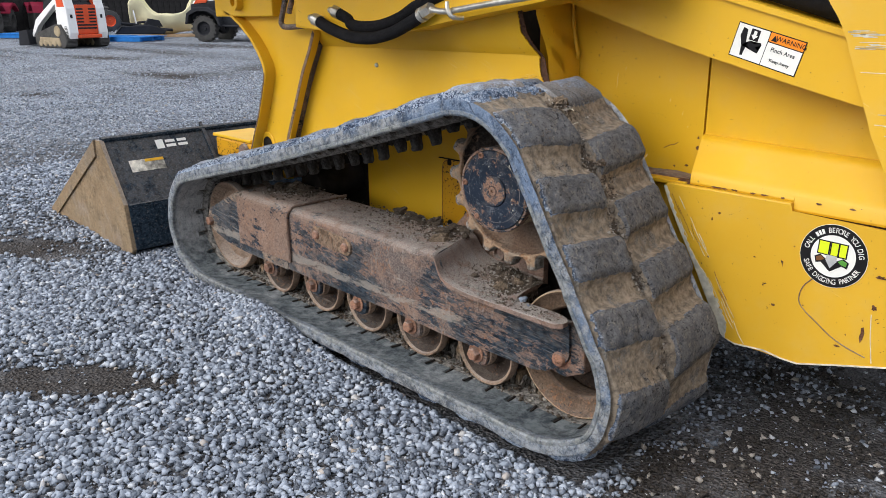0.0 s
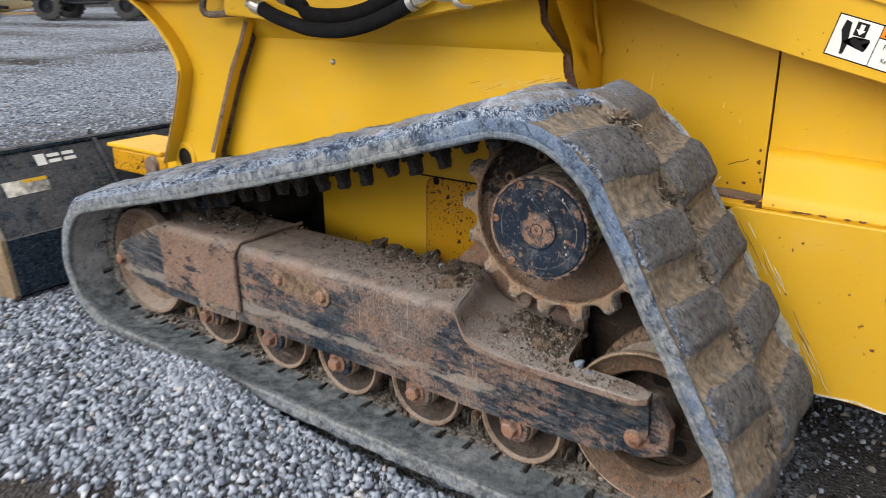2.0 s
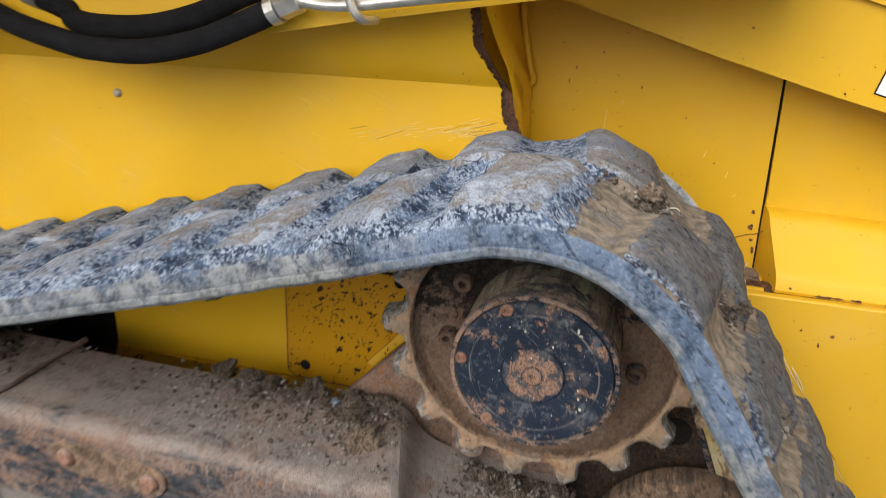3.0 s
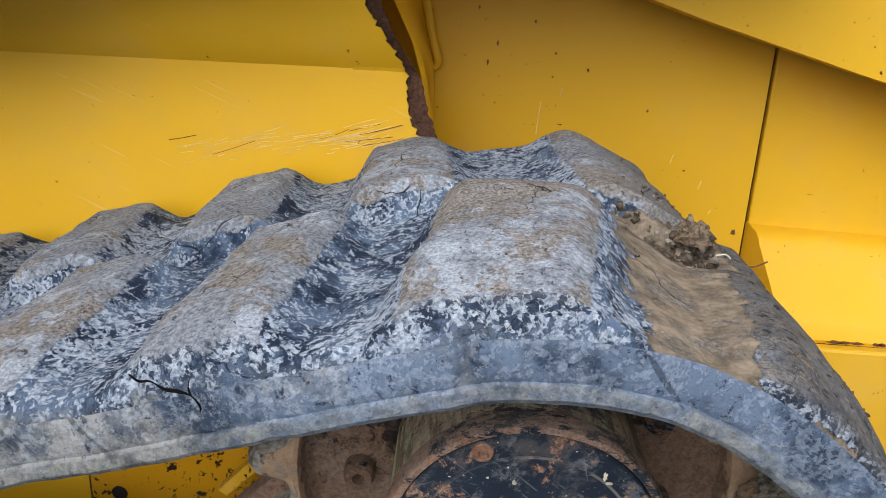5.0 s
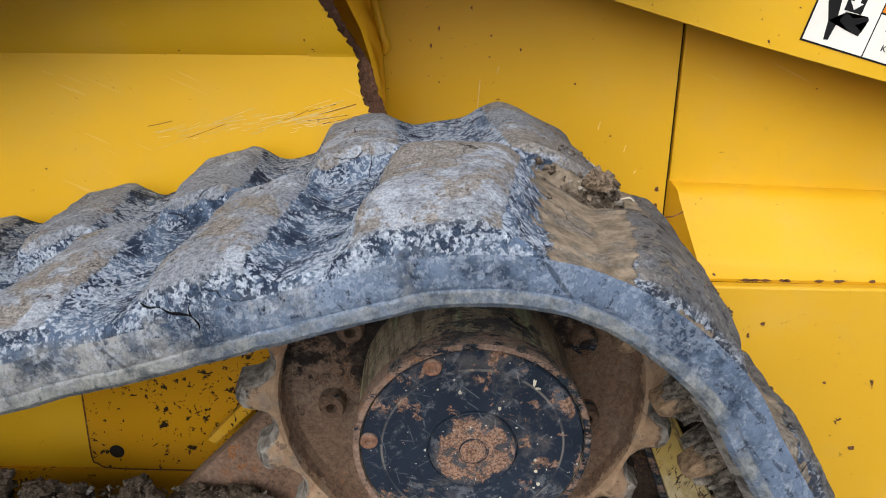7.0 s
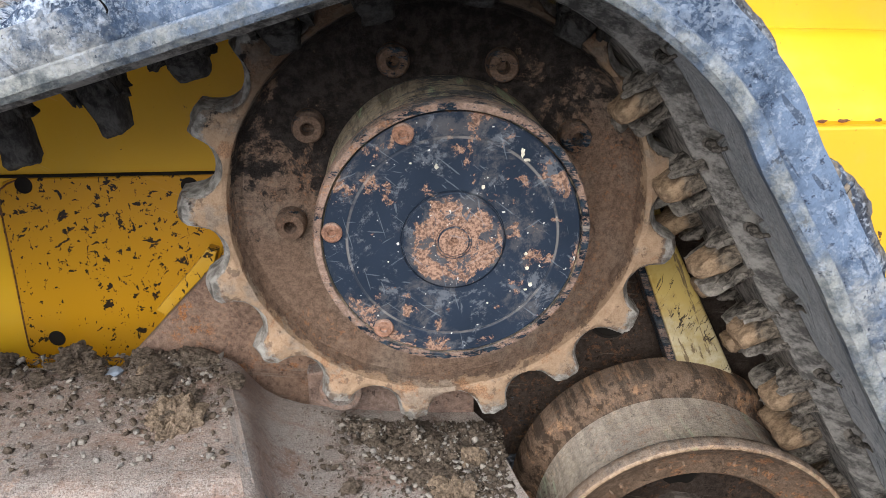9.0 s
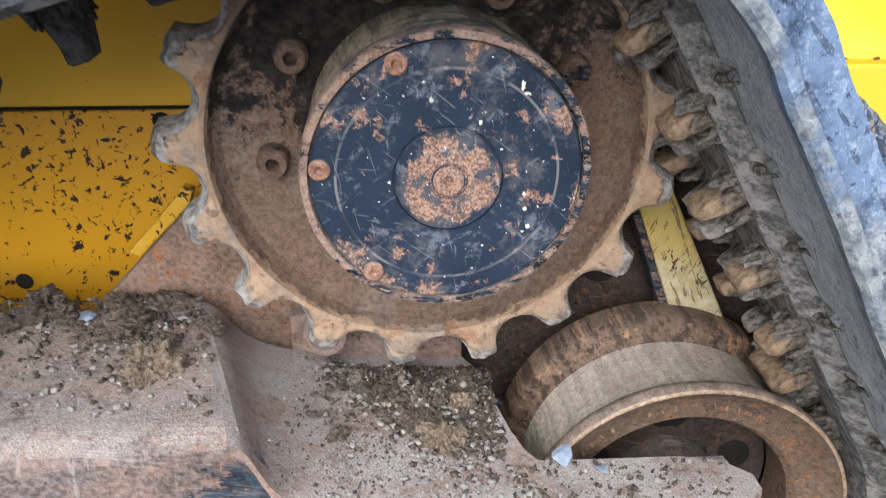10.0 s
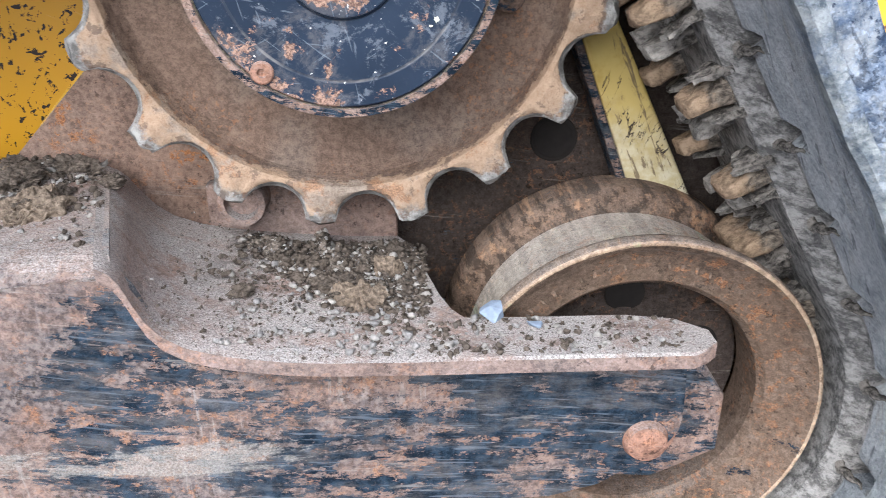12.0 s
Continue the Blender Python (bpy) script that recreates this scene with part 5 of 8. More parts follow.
def build_sprocket():
    teeth, per = 17, 32
    n = teeth * per
    bm = bmesh.new()
    rng = random.Random(8)
    wear = [rng.uniform(-0.003, 0.002) for _ in range(teeth)]
    first = radians(262.3)

    def outline(i):
        k, a = divmod(i, per)
        a = a / per
        a = a - 1 if a > 0.5 else a
        q = (0.5 - abs(a)) / 0.335
        dip = 0.0 if q >= 1 else 0.0345 * (1 - q ** 2.15) ** (1 / 2.15)
        return 0.252 + wear[(k + (a < 0)) % teeth] * (q >= 1) - dip - 0.12 * a * a * (q >= 1)

    rows = []
    for kind in ("back", "edge", "bevel", 0.213, 0.2085, 0.2045, 0.2005, 0.194, 0.172, 0.1):
        ring = []
        for i in range(n):
            a = first + 2 * math.pi * i / n
            r = outline(i)
            f = (i / per) % 1
            near_tip = 1 - min(1, abs((f if f < 0.5 else f - 1)) / 0.25)
            y = {"back": 0.132, "edge": 0.105, "bevel": 0.0955, 0.213: 0.092, 0.2085: 0.091, 0.2045: 0.094, 0.2005: 0.116, 0.194: 0.123, 0.172: 0.126, 0.1: 0.126}[kind]
            if kind in ("bevel", 0.213):
                y -= 0.005 * max(0, near_tip)
            rr = r if kind in ("back", "edge") else r - 0.0075 if kind == "bevel" else min(kind, r - 0.0095) if kind == 0.213 else min(kind, r - 0.0095) if kind == 0.2085 else min(kind, r - 0.011) if kind == 0.2045 else kind
            ring.append(bm.verts.new((rr * math.cos(a), y, DRIVE[1] + rr * math.sin(a))))
        rows.append(ring)
    for a, b in zip(rows, rows[1:]):
        for i in range(n):
            bm.faces.new((a[i], a[(i + 1) % n], b[(i + 1) % n], b[i]))
    back = [bm.verts.new((0.1 * math.cos(first + 2 * math.pi * i / n), 0.135, DRIVE[1] + 0.1 * math.sin(first + 2 * math.pi * i / n))) for i in range(n)]
    for i in range(n):
        bm.faces.new((rows[0][i], rows[0][(i + 1) % n], back[(i + 1) % n], back[i]))
    ringed = [0, 0, 0.3, 1.0, 1.0, 0.7, 0.1, 0, 0, 0]
    edged = [1.0, 1.0, 0.6, 0, 0, 0, 0, 0, 0, 0]
    bm.verts.index_update()
    co = np.array([v.co[:] for v in bm.verts])
    rub = fbm(co, 60, 3) * 0.0016
    turn = np.arctan2(co[:, 2] - DRIVE[1], co[:, 0])
    for v, d in zip(bm.verts, rub):
        v.co.y += d
    # blunt torn tips
    fray = fbm(co + 31, 130, 2) * 0.0022
    for v, d in zip(bm.verts, fray):
        out = Vector((v.co.x, 0, v.co.z - DRIVE[1]))
        if out.length > 0.236:
            v.co += out.normalized() * d
    bmesh.ops.recalc_face_normals(bm, faces=bm.faces)
    me = bpy.data.meshes.new("sprocket")
    bm.to_mesh(me)
    bm.free()
    spread = np.zeros(n)
    float_attr(me, "ring", np.concatenate([spread + v for v in ringed] + [spread]))
    float_attr(me, "edge", np.concatenate([spread + v for v in edged] + [spread]))
    # black paint patches, thickest at the top, where the belt's shade is put into the colour
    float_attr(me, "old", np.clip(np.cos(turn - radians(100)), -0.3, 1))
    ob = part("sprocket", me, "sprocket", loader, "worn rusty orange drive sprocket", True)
    ob.matrix_basis = Matrix.Translation((-0.004, 0.0, -0.012)) @ tilted(0.05, -0.07)
    for k in range(9):
        a = radians(26 + 40 * k)
        if math.sin(a) < -0.6:
            continue
        part("flange_bolt", socket_bolt(0.149 * math.cos(a), 0.126, DRIVE[1] + 0.149 * math.sin(a), 0.0155, 0.02), "bolt_dark", ob)
    return ob


build_sprocket()
motor = part("drive_housing", lathe([(0.105, 0.36), (0.105, 0.2), (0.117, 0.13), (0.1175, 0.03), (0.1175, 0.022), (0.1195, 0.02), (0.1197, 0.004), (0.1185, 0.0005), (0.1135, 0.0), (0.1125, 0.003), (0.1115, 0.008), (0.09, 0.01)], 0, DRIVE[1], 96), "housing", loader, "round final drive housing with a rusted rim", True)
motor.matrix_basis = tilted(0.05, -0.05)
part("rim_ring", lathe([(0.1176, 0.0235), (0.1198, 0.0215), (0.1202, 0.012), (0.12, 0.003), (0.1188, -0.0002), (0.1132, -0.0006), (0.1126, 0.002)], 0, DRIVE[1], 96), "rim_rust", motor, "rusted outer rim", True)
cover = part("end_cover", lathe([(0.1112, 0.007), (0.1112, 0.001), (0.1095, -0.0012), (0.0925, -0.0014), (0.0918, -0.0008), (0.0905, -0.0008), (0.0898, -0.0014), (0.0455, -0.0016), (0.0452, -0.0002), (0.0442, -0.0002), (0.0438, -0.0035), (0.042, -0.0048), (0.0155, -0.005), (0.015, -0.003), (0.0143, -0.003), (0.0138, -0.005), (0.0128, -0.0056), (0.0045, -0.0056), (0.0036, -0.001), (0, -0.001)], 0, DRIVE[1], 96), "cover", motor, "blue-black end cover chipped down to rust", False)
for a in (113, 173.5, 232.5):
    part("cover_bolt", socket_bolt(0.1035 * math.cos(radians(a)), -0.001, DRIVE[1] + 0.1035 * math.sin(radians(a)), 0.0088, 0.004), "bolt", motor)
part("center_plug", lathe([(0.0432, -0.0036), (0.0425, -0.0056), (0.016, -0.0062), (0.0158, -0.0045), (0.0128, -0.0045), (0.0126, -0.0066), (0.0045, -0.0068), (0.0038, -0.002), (0, -0.002)], 0, DRIVE[1], 64), "boss", motor, "center boss with flaking paint and a socket plug")
rng_f = random.Random(14)
for x, z, w, h in ((0.058, 0.076, 0.0026, 0.005), (0.0625, 0.0695, 0.0042, 0.002), (0.0255, 0.0475, 0.0022, 0.0036), (0.0635, -0.0155, 0.0018, 0.0022), (0.0645, -0.029, 0.0018, 0.0026), (0.068, -0.0455, 0.0028, 0.003), (0.064, -0.05, 0.002, 0.0014), (-0.0135, 0.066, 0.0018, 0.003), (-0.035, 0.07, 0.0012, 0.0012), (0.03, -0.062, 0.0012, 0.001)):
    ring = [(x + w * rng_f.uniform(0.35, 1.1) * math.cos(2 * math.pi * k / 11), DRIVE[1] + z + h * rng_f.uniform(0.35, 1.1) * math.sin(2 * math.pi * k / 11)) for k in range(11)]
    part("paint_fleck", prism(ring, -0.0022, -0.0012), "bare", cover, "splash of pale paint")
part("axle_mount", prism([(-0.49, 0.33), (-0.27, 0.555), (-0.1, 0.62), (-0.02, 0.56), (-0.075, 0.42), (-0.09, 0.33)], 0.216, 0.25, 0.004), "rust_plain", loader, "rusted triangular drive mount plate")
# runs on rearward to close the gap; the shade there is in its colour
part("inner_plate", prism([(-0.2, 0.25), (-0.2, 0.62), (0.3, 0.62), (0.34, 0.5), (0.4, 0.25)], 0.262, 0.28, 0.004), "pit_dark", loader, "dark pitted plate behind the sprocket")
part("mount_foot", prism([(-0.17, 0.33), (-0.17, 0.425), (-0.1, 0.435), (0.03, 0.425), (0.03, 0.33)], 0.19, 0.212, 0.004), "rust_dusty", loader, "dusty foot of the drive mount")
part("pin_stub", lathe([(0.025, 0.2), (0.0255, 0.163), (0.024, 0.159), (0.0175, 0.159), (0.016, 0.172), (0.0, 0.174)], -0.127, 0.416, 32), "rust_dusty", loader, "rusted hollow pin below the sprocket", True)
part("plate_opening", lathe([(0.027, 0.2615), (0.026, 0.2598), (0.023, 0.2598), (0.0215, 0.2612), (0.0, 0.2614)], 0.208, 0.452, 32), "dark", loader, "dark round opening in the pitted plate", True)
# drive case in near-black, to carry the shade behind the sprocket
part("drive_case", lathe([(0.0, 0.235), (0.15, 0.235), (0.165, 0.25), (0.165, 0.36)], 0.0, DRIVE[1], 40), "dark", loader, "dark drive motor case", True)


# -- wheels
def wheel(name, x, z, profile, label, parent=loader, material="rust_wheel", seg=64):
    return part(name, lathe(profile, x, z, seg), material, parent, label, True)


ROLLERS = (-1.165, -0.872, -0.602, -0.325, -0.035)
for x in ROLLERS:
    r = wheel("track_roller", x, 0.172, [(0.1, 0.0085), (0.1045, 0.003), (0.110, 0.002), (0.112, 0.006), (0.112, 0.03), (0.1, 0.042), (0.06, 0.05), (0.055, 0.1), (0.06, 0.15), (0.1, 0.158), (0.112, 0.17), (0.112, 0.198), (0.105, 0.2), (0, 0.2)], "rusty track roller with a dished face", seg=56)
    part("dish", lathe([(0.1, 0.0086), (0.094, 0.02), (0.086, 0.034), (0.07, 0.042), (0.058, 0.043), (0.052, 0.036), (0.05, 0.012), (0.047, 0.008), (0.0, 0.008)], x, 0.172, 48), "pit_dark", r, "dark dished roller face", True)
    part("hub_ring", lathe([(0.0475, 0.012), (0.047, -0.012), (0.044, -0.016), (0.034, -0.016)], x, 0.172, 36), "rust_wheel", r, "", True)
    hanger = prism([(x - 0.034, 0.25), (x - 0.036, 0.165), (x - 0.028, 0.143), (x - 0.01, 0.132), (x + 0.014, 0.132), (x + 0.034, 0.143), (x + 0.042, 0.165), (x + 0.04, 0.25)], -0.03, -0.012, 0.006)
    part("hanger", hanger, "rust_painted", r, "forged roller hanger")
    part("axle_bolt", hexbolt(x, -0.032, 0.172, 0.0195, 0.022, True, 0.2 + x), "bolt", r)
wheel("front_idler", FRONT[0], FRONT[1], [(0, 0.03), (0.05, 0.03), (0.06, 0.045), (0.15, 0.055), (0.165, 0.035), (0.178, 0.02), (0.188, 0.02), (0.191, 0.026), (0.191, 0.05), (0.165, 0.065), (0.155, 0.1), (0.165, 0.135), (0.19, 0.15), (0.19, 0.18), (0, 0.18)], "dusty rusted front idler wheel")
idler = wheel("rear_idler", REAR[0], REAR[1], [(0.128, 0.115), (0.124, 0.085), (0.126, 0.058), (0.132, 0.05), (0.15, 0.0455), (0.163, 0.0395), (0.168, 0.036), (0.171, 0.0325), (0.1755, 0.0292)], "double-flanged rusty rear idler wheel", material="rust_idler", seg=96)
part("rim", lathe([(0.1755, 0.0292), (0.1772, 0.0284), (0.1787, 0.0286), (0.1798, 0.0302)], REAR[0], REAR[1], 128), "worn_rim", idler, "bright worn rim edge", True)
part("flange", lathe([(0.1798, 0.0302), (0.181, 0.033), (0.1815, 0.039), (0.1797, 0.0465), (0.1765, 0.0505)], REAR[0], REAR[1], 128), "rust_flange", idler, "brown rusted flange", True)
part("shoulder", lathe([(0.1765, 0.0504), (0.171, 0.0585), (0.1655, 0.0645)], REAR[0], REAR[1], 96), "bucket_black", idler, "dark polished shoulder", True)
part("drum", lathe([(0.1655, 0.0645), (0.1615, 0.068), (0.159, 0.08), (0.158, 0.1), (0.159, 0.14), (0.1605, 0.152)], REAR[0], REAR[1], 96), "dusty_steel", idler, "smooth sandy running drum", True)
part("far_flange", lathe([(0.1605, 0.152), (0.164, 0.158), (0.172, 0.163), (0.179, 0.168), (0.1825, 0.175), (0.183, 0.208), (0.178, 0.215), (0.1, 0.216)], REAR[0], REAR[1], 96), "rust_dark", idler, "dark pitted inner flange", True)
for k in range(19):
    # worn raised characters round the idler's face, past reading
    if k in (7, 8, 13):
        continue
    a = radians(52 + 5.2 * k)
    mark = box(-0.0012 - 0.0006 * (k % 3), 0.0012, -0.0006, 0.0006, -0.0042, 0.0048, 0.0003)
    mark.transform(Matrix.Translation((REAR[0] + 0.151 * math.cos(a), 0.0442, REAR[1] + 0.151 * math.sin(a))) @ Matrix.Rotation(math.pi / 2 - a + 0.15 * (k % 3 - 1), 4, "Y") @ Matrix.Rotation(radians(-24), 4, "X"))
    part("raised_mark", mark, "rust_idler", idler)
web = lathe([(0.128, 0.12), (0.11, 0.118), (0.06, 0.11), (0.05, 0.08), (0.045, 0.03), (0.0, 0.028)], REAR[0], REAR[1], 64)
part("web", web, "pit_dark", idler, "dark web inside the idler", True)
for k in range(5):
    a = radians(18 + 72 * k)
    part("web_hole", lathe([(0.021, 0.1125), (0.019, 0.1118), (0.0, 0.1125)], REAR[0] + 0.087 * math.cos(a), REAR[1] + 0.087 * math.sin(a), 24), "dark", idler)


# -- roller frame
def sheet(rows, thick=0.007):
    """A sheet through rows of equal length, with a back face further in and closed edges."""
    bm = bmesh.new()
    front = [[bm.verts.new(p) for p in r] for r in rows]
    back = [[bm.verts.new((x, y + thick, z)) for x, y, z in r] for r in rows]
    n, m = len(rows), len(rows[0])
    for g in (front, back):
        for a, b in zip(g, g[1:]):
            for i in range(m - 1):
                bm.faces.new((a[i], a[i + 1], b[i + 1], b[i]))
    for k in (0, n - 1):
        for i in range(m - 1):
            bm.faces.new((front[k][i], front[k][i + 1], back[k][i + 1], back[k][i]))
    for i in (0, m - 1):
        for k in range(n - 1):
            bm.faces.new((front[k][i], front[k + 1][i], back[k + 1][i], back[k][i]))
    return bm


def swept_x(section, x0, x1, bm=None, shear=0.0, caps=True, end=0.0):
    """A bar along x with a section of (y, z)."""
    bm = bm or bmesh.new()
    a = [bm.verts.new((x0 + shear * y, y, z)) for y, z in section]
    b = [bm.verts.new((x1 + (shear + end) * y, y, z)) for y, z in section]
    n = len(section)
    for i in range(n):
        bm.faces.new((a[i], a[(i + 1) % n], b[(i + 1) % n], b[i]))
    if caps:
        bm.faces.new(a[::-1])
        bm.faces.new(b)
    return bm


def beam_section(y0, y1, z0, z1, r=0.03, k=6):
    s = [(y0, z0), (y0, z1 - r)]
    s += [(y0 + r - r * math.cos(a), z1 - r + r * math.sin(a)) for a in (math.pi / 2 * i / k for i in range(1, k))]
    s += [(y0 + r, z1), (y1 - r, z1), (y1, z1 - r), (y1, z0)]
    return s


frame_beam = part("roller_frame", swept_x(beam_section(-0.06, 0.205, 0.212, 0.449), -1.33, -0.198, end=-0.345), "rust_painted", loader, "rusted box-section roller frame with old dark paint", False)
part("sleeve", swept_x(beam_section(-0.0685, 0.213, 0.246, 0.457, 0.034), -1.325, -0.962), "rust", frame_beam, "rust-brown front sleeve of the roller frame")
weld = [(-0.0705, 0.252), (-0.072, 0.3), (-0.072, 0.42), (-0.062, 0.447), (-0.038, 0.46), (0.0, 0.461), (0.1, 0.461), (0.2, 0.46)]
part("weld_bead", tube([(-0.962 + 0.0025 * math.sin(9 * i), y + 0.003, z - 0.006) for i, (y, z) in enumerate(weld)], 0.0062, 8), "rust", frame_beam)
part("nose_plate", prism([(-1.572, 0.345), (-1.59, 0.31), (-1.585, 0.275), (-1.545, 0.25), (-1.44, 0.226), (-1.3, 0.213), (-0.99, 0.209), (-0.985, 0.238), (-1.02, 0.252), (-1.3, 0.256), (-1.3, 0.452), (-1.338, 0.45), (-1.41, 0.418), (-1.5, 0.378)], -0.0635, -0.02, 0.002), "rust_nose", frame_beam, "tapered nose plate of the roller frame")
part("nose_top", prism([(-1.5, 0.372), (-1.41, 0.412), (-1.33, 0.447), (-1.2, 0.447), (-1.2, 0.43), (-1.5, 0.33)], -0.02, 0.19, 0.0), "rust_dusty", frame_beam)
part("nose_bolt", hexbolt(-1.563, -0.06, 0.293, 0.019, 0.022, True, 0.1), "bolt", frame_beam)
ob_plate = []
for cx, cz, a0, a1 in ((-0.777, 0.391, 90, 270), (-0.612, 0.379, -90, 90)):
    for k in range(9):
        a = radians(a0 + (a1 - a0) * k / 8)
        ob_plate.append((cx + 0.03 * math.cos(a), cz + 0.03 * math.sin(a)))
oblong = part("cover_plate", prism(ob_plate, -0.068, -0.058, 0.0025), "rust_flange", frame_beam, "oblong bolted cover plate")
for x, z in ((-0.777, 0.391), (-0.612, 0.379)):
    part("plate_bolt", lathe([(0.016, -0.068), (0.0165, -0.0725), (0.013, -0.0775), (0.0, -0.0795)], x, z, 20), "bolt", oblong, "", True)


def shelf_z(x):
    rows = ((-0.25, 0.4525), (-0.186, 0.4515), (-0.177, 0.447), (-0.17, 0.437), (-0.1635, 0.421), (-0.156, 0.4055), (-0.146, 0.3935), (-0.13, 0.3835), (-0.11, 0.377), (-0.09, 0.3728), (-0.05, 0.368), (-0.03, 0.3665), (0.05, 0.3655), (0.3, 0.3655))
    return float(np.interp(x, [a for a, _ in rows], [b for _, b in rows]))


def build_shelf():
    bm = bmesh.new()
    xs = [-0.186, -0.182, -0.179, -0.176, -0.1735, -0.17, -0.167, -0.1635, -0.16, -0.156, -0.151, -0.146, -0.138, -0.13, -0.116, -0.1, -0.08, -0.05, -0.02, 0.01, 0.03, 0.05, 0.06, 0.07, 0.08, 0.09, 0.1, 0.13, 0.18, 0.23, 0.27, 0.283, 0.29, 0.293]
    ts = [0, 0.04, 0.2, 0.4, 0.6, 0.8, 1.0]
    top, low = [], []
    for x in xs:
        inner = 0.19 if x < 0.045 else 0.0 + 0.19 * max(0.0, 1 - ((x - 0.045) / 0.05)) ** 2 if x < 0.095 else 0.0
        inner = min(inner, 0.165) if x > 0.03 else inner
        front = -0.067 + max(0.0, x - 0.275) * 0.9
        back = inner - max(0.0, x - 0.26) * 0.9
        w = 1 - min(1, max(0, (x + 0.186) / 0.12))
        rt, rl = [], []
        for t in ts:
            y = front + (back - front) * t
            xx = x - 0.345 * (y + 0.067) * w
            z = shelf_z(x) - (0.002 if t == 0 else 0)
            rt.append(bm.verts.new((xx, y, z)))
            rl.append(bm.verts.new((xx, y, z - 0.012)))
        top.append(rt)
        low.append(rl)
    for i in range(len(xs) - 1):
        for k in range(len(ts) - 1):
            bm.faces.new((top[i][k], top[i + 1][k], top[i + 1][k + 1], top[i][k + 1]))
            bm.faces.new((low[i][k], low[i][k + 1], low[i + 1][k + 1], low[i + 1][k]))
        bm.faces.new((top[i][0], low[i][0], low[i + 1][0], top[i + 1][0]))
        bm.faces.new((top[i][-1], top[i + 1][-1], low[i + 1][-1], low[i][-1]))
    for r, q in ((top[0], low[0]), (top[-1], low[-1])):
        for k in range(len(ts) - 1):
            bm.faces.new((r[k], r[k + 1], q[k + 1], q[k]))
    return part("rear_shelf", bm, "rust_dusty", frame_beam, "dust-covered curved rear shelf plate", True)


build_shelf()
PLATE_TOP = ((-0.27, 0.43), (-0.19, 0.437), (-0.178, 0.435), (-0.17, 0.424), (-0.1635, 0.409), (-0.156, 0.3935), (-0.146, 0.3815), (-0.13, 0.3715), (-0.11, 0.365), (-0.09, 0.361), (-0.05, 0.355), (0.0, 0.3535), (0.283, 0.3535), (0.2875, 0.3), (0.288, 0.27))
PLATE_LOW = ((-0.27, 0.208), (-0.24, 0.208), (0.0, 0.2), (0.17, 0.186), (0.215, 0.195), (0.27, 0.228), (0.286, 0.252), (0.288, 0.265))


def build_rear_plate():
    """The side plate under the shelf: it leaves the beam's face flush and bends inwards to the idler's fork."""
    xs = [-0.27, -0.25, -0.225, -0.2, -0.185, -0.178, -0.17, -0.1635, -0.156, -0.146, -0.13, -0.11, -0.1, -0.075, -0.05, -0.02, 0.01, 0.05, 0.09, 0.13, 0.17, 0.195, 0.215, 0.235, 0.255, 0.27, 0.28, 0.283, 0.286, 0.2878]
    rows = []
    for x in xs:
        z1, z0 = (float(np.interp(x, [p[0] for p in line], [p[1] for p in line])) for line in (PLATE_TOP, PLATE_LOW))
        y = -0.0594 - 0.001 * float(sstep(x, -0.27, -0.2)) + 0.046 * float(sstep(x, -0.16, 0.26))
        rows.append([(x, y, z0 + (z1 - z0) * k / 6) for k in range(7)])
    return part("rear_plate", sheet(rows, 0.02), "rust_painted", frame_beam, "rusted side plate with streaks of dark paint", True)


build_rear_plate()
part("idler_bolt", lathe([(0.032, 0.0), (0.032, -0.004), (0.0215, -0.0045), (0.0215, -0.014), (0.018, -0.022), (0.009, -0.026), (0.0, -0.0265)], 0.256, 0.243, 36), "bolt", frame_beam, "rounded rusted idler axle bolt", True)
part("idler_block", prism([(0.1, 0.34), (0.29, 0.34), (0.33, 0.28), (0.33, 0.22), (0.27, 0.19), (0.16, 0.2), (0.1, 0.24)], -0.004, 0.028, 0.006), "rust_painted", frame_beam)
# near-black filler paints in the shade inside the frame
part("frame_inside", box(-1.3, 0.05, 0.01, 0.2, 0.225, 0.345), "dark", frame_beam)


# -- body panels
def ragged(points, amount, seed, per=0.006):
    """A torn edge: the line through the points with small bites out of it."""
    rng = random.Random(seed)
    out = []
    for (x0, z0), (x1, z1) in zip(points, points[1:]):
        n = max(1, int(math.hypot(x1 - x0, z1 - z0) / per))
        for k in range(n):
            t = k / n
            out.append((x0 + (x1 - x0) * t + rng.uniform(-amount, amount * 0.5), z0 + (z1 - z0) * t + rng.uniform(-0.3, 0.3) * amount))
    return out + [points[-1]]


def panel_y(z):
    """The side panel stands upright, then bends out towards its upper edge."""
    u = max(0.0, z - 1.0)
    return 0.36 - 0.052 * (1 - math.exp(-u / 0.055)) - 0.08 * u


TORN = [(-0.118, 0.8), (-0.124, 0.88), (-0.133, 0.925), (-0.147, 0.955), (-0.146, 0.99), (-0.16, 1.023), (-0.19, 1.075), (-0.188, 1.09), (-0.195, 1.16)]


rows = []
for z in (0.28, 0.45, 0.579, 0.58, 0.7, 0.8, 0.9, 0.94, 0.97, 0.996, 1.0, 1.004, 1.01, 1.018, 1.028, 1.04, 1.06, 1.085, 1.11, 1.16):
    x0 = -1.02 if z < 0.58 else float(np.interp(z, [0.58, 1.0, 1.16], [-1.535, -1.29, -1.25]))
    rows.append([(x0 + (-0.21 - x0) * t, panel_y(z), z) for t in (0, 0.2, 0.4, 0.6, 0.8, 1.0)])
side = part("side_panel", sheet(rows), "yellow", loader, "smooth yellow side panel with a torn rusty rear edge", True)
torn_line = ragged(TORN, 0.0045, 3, 0.004)
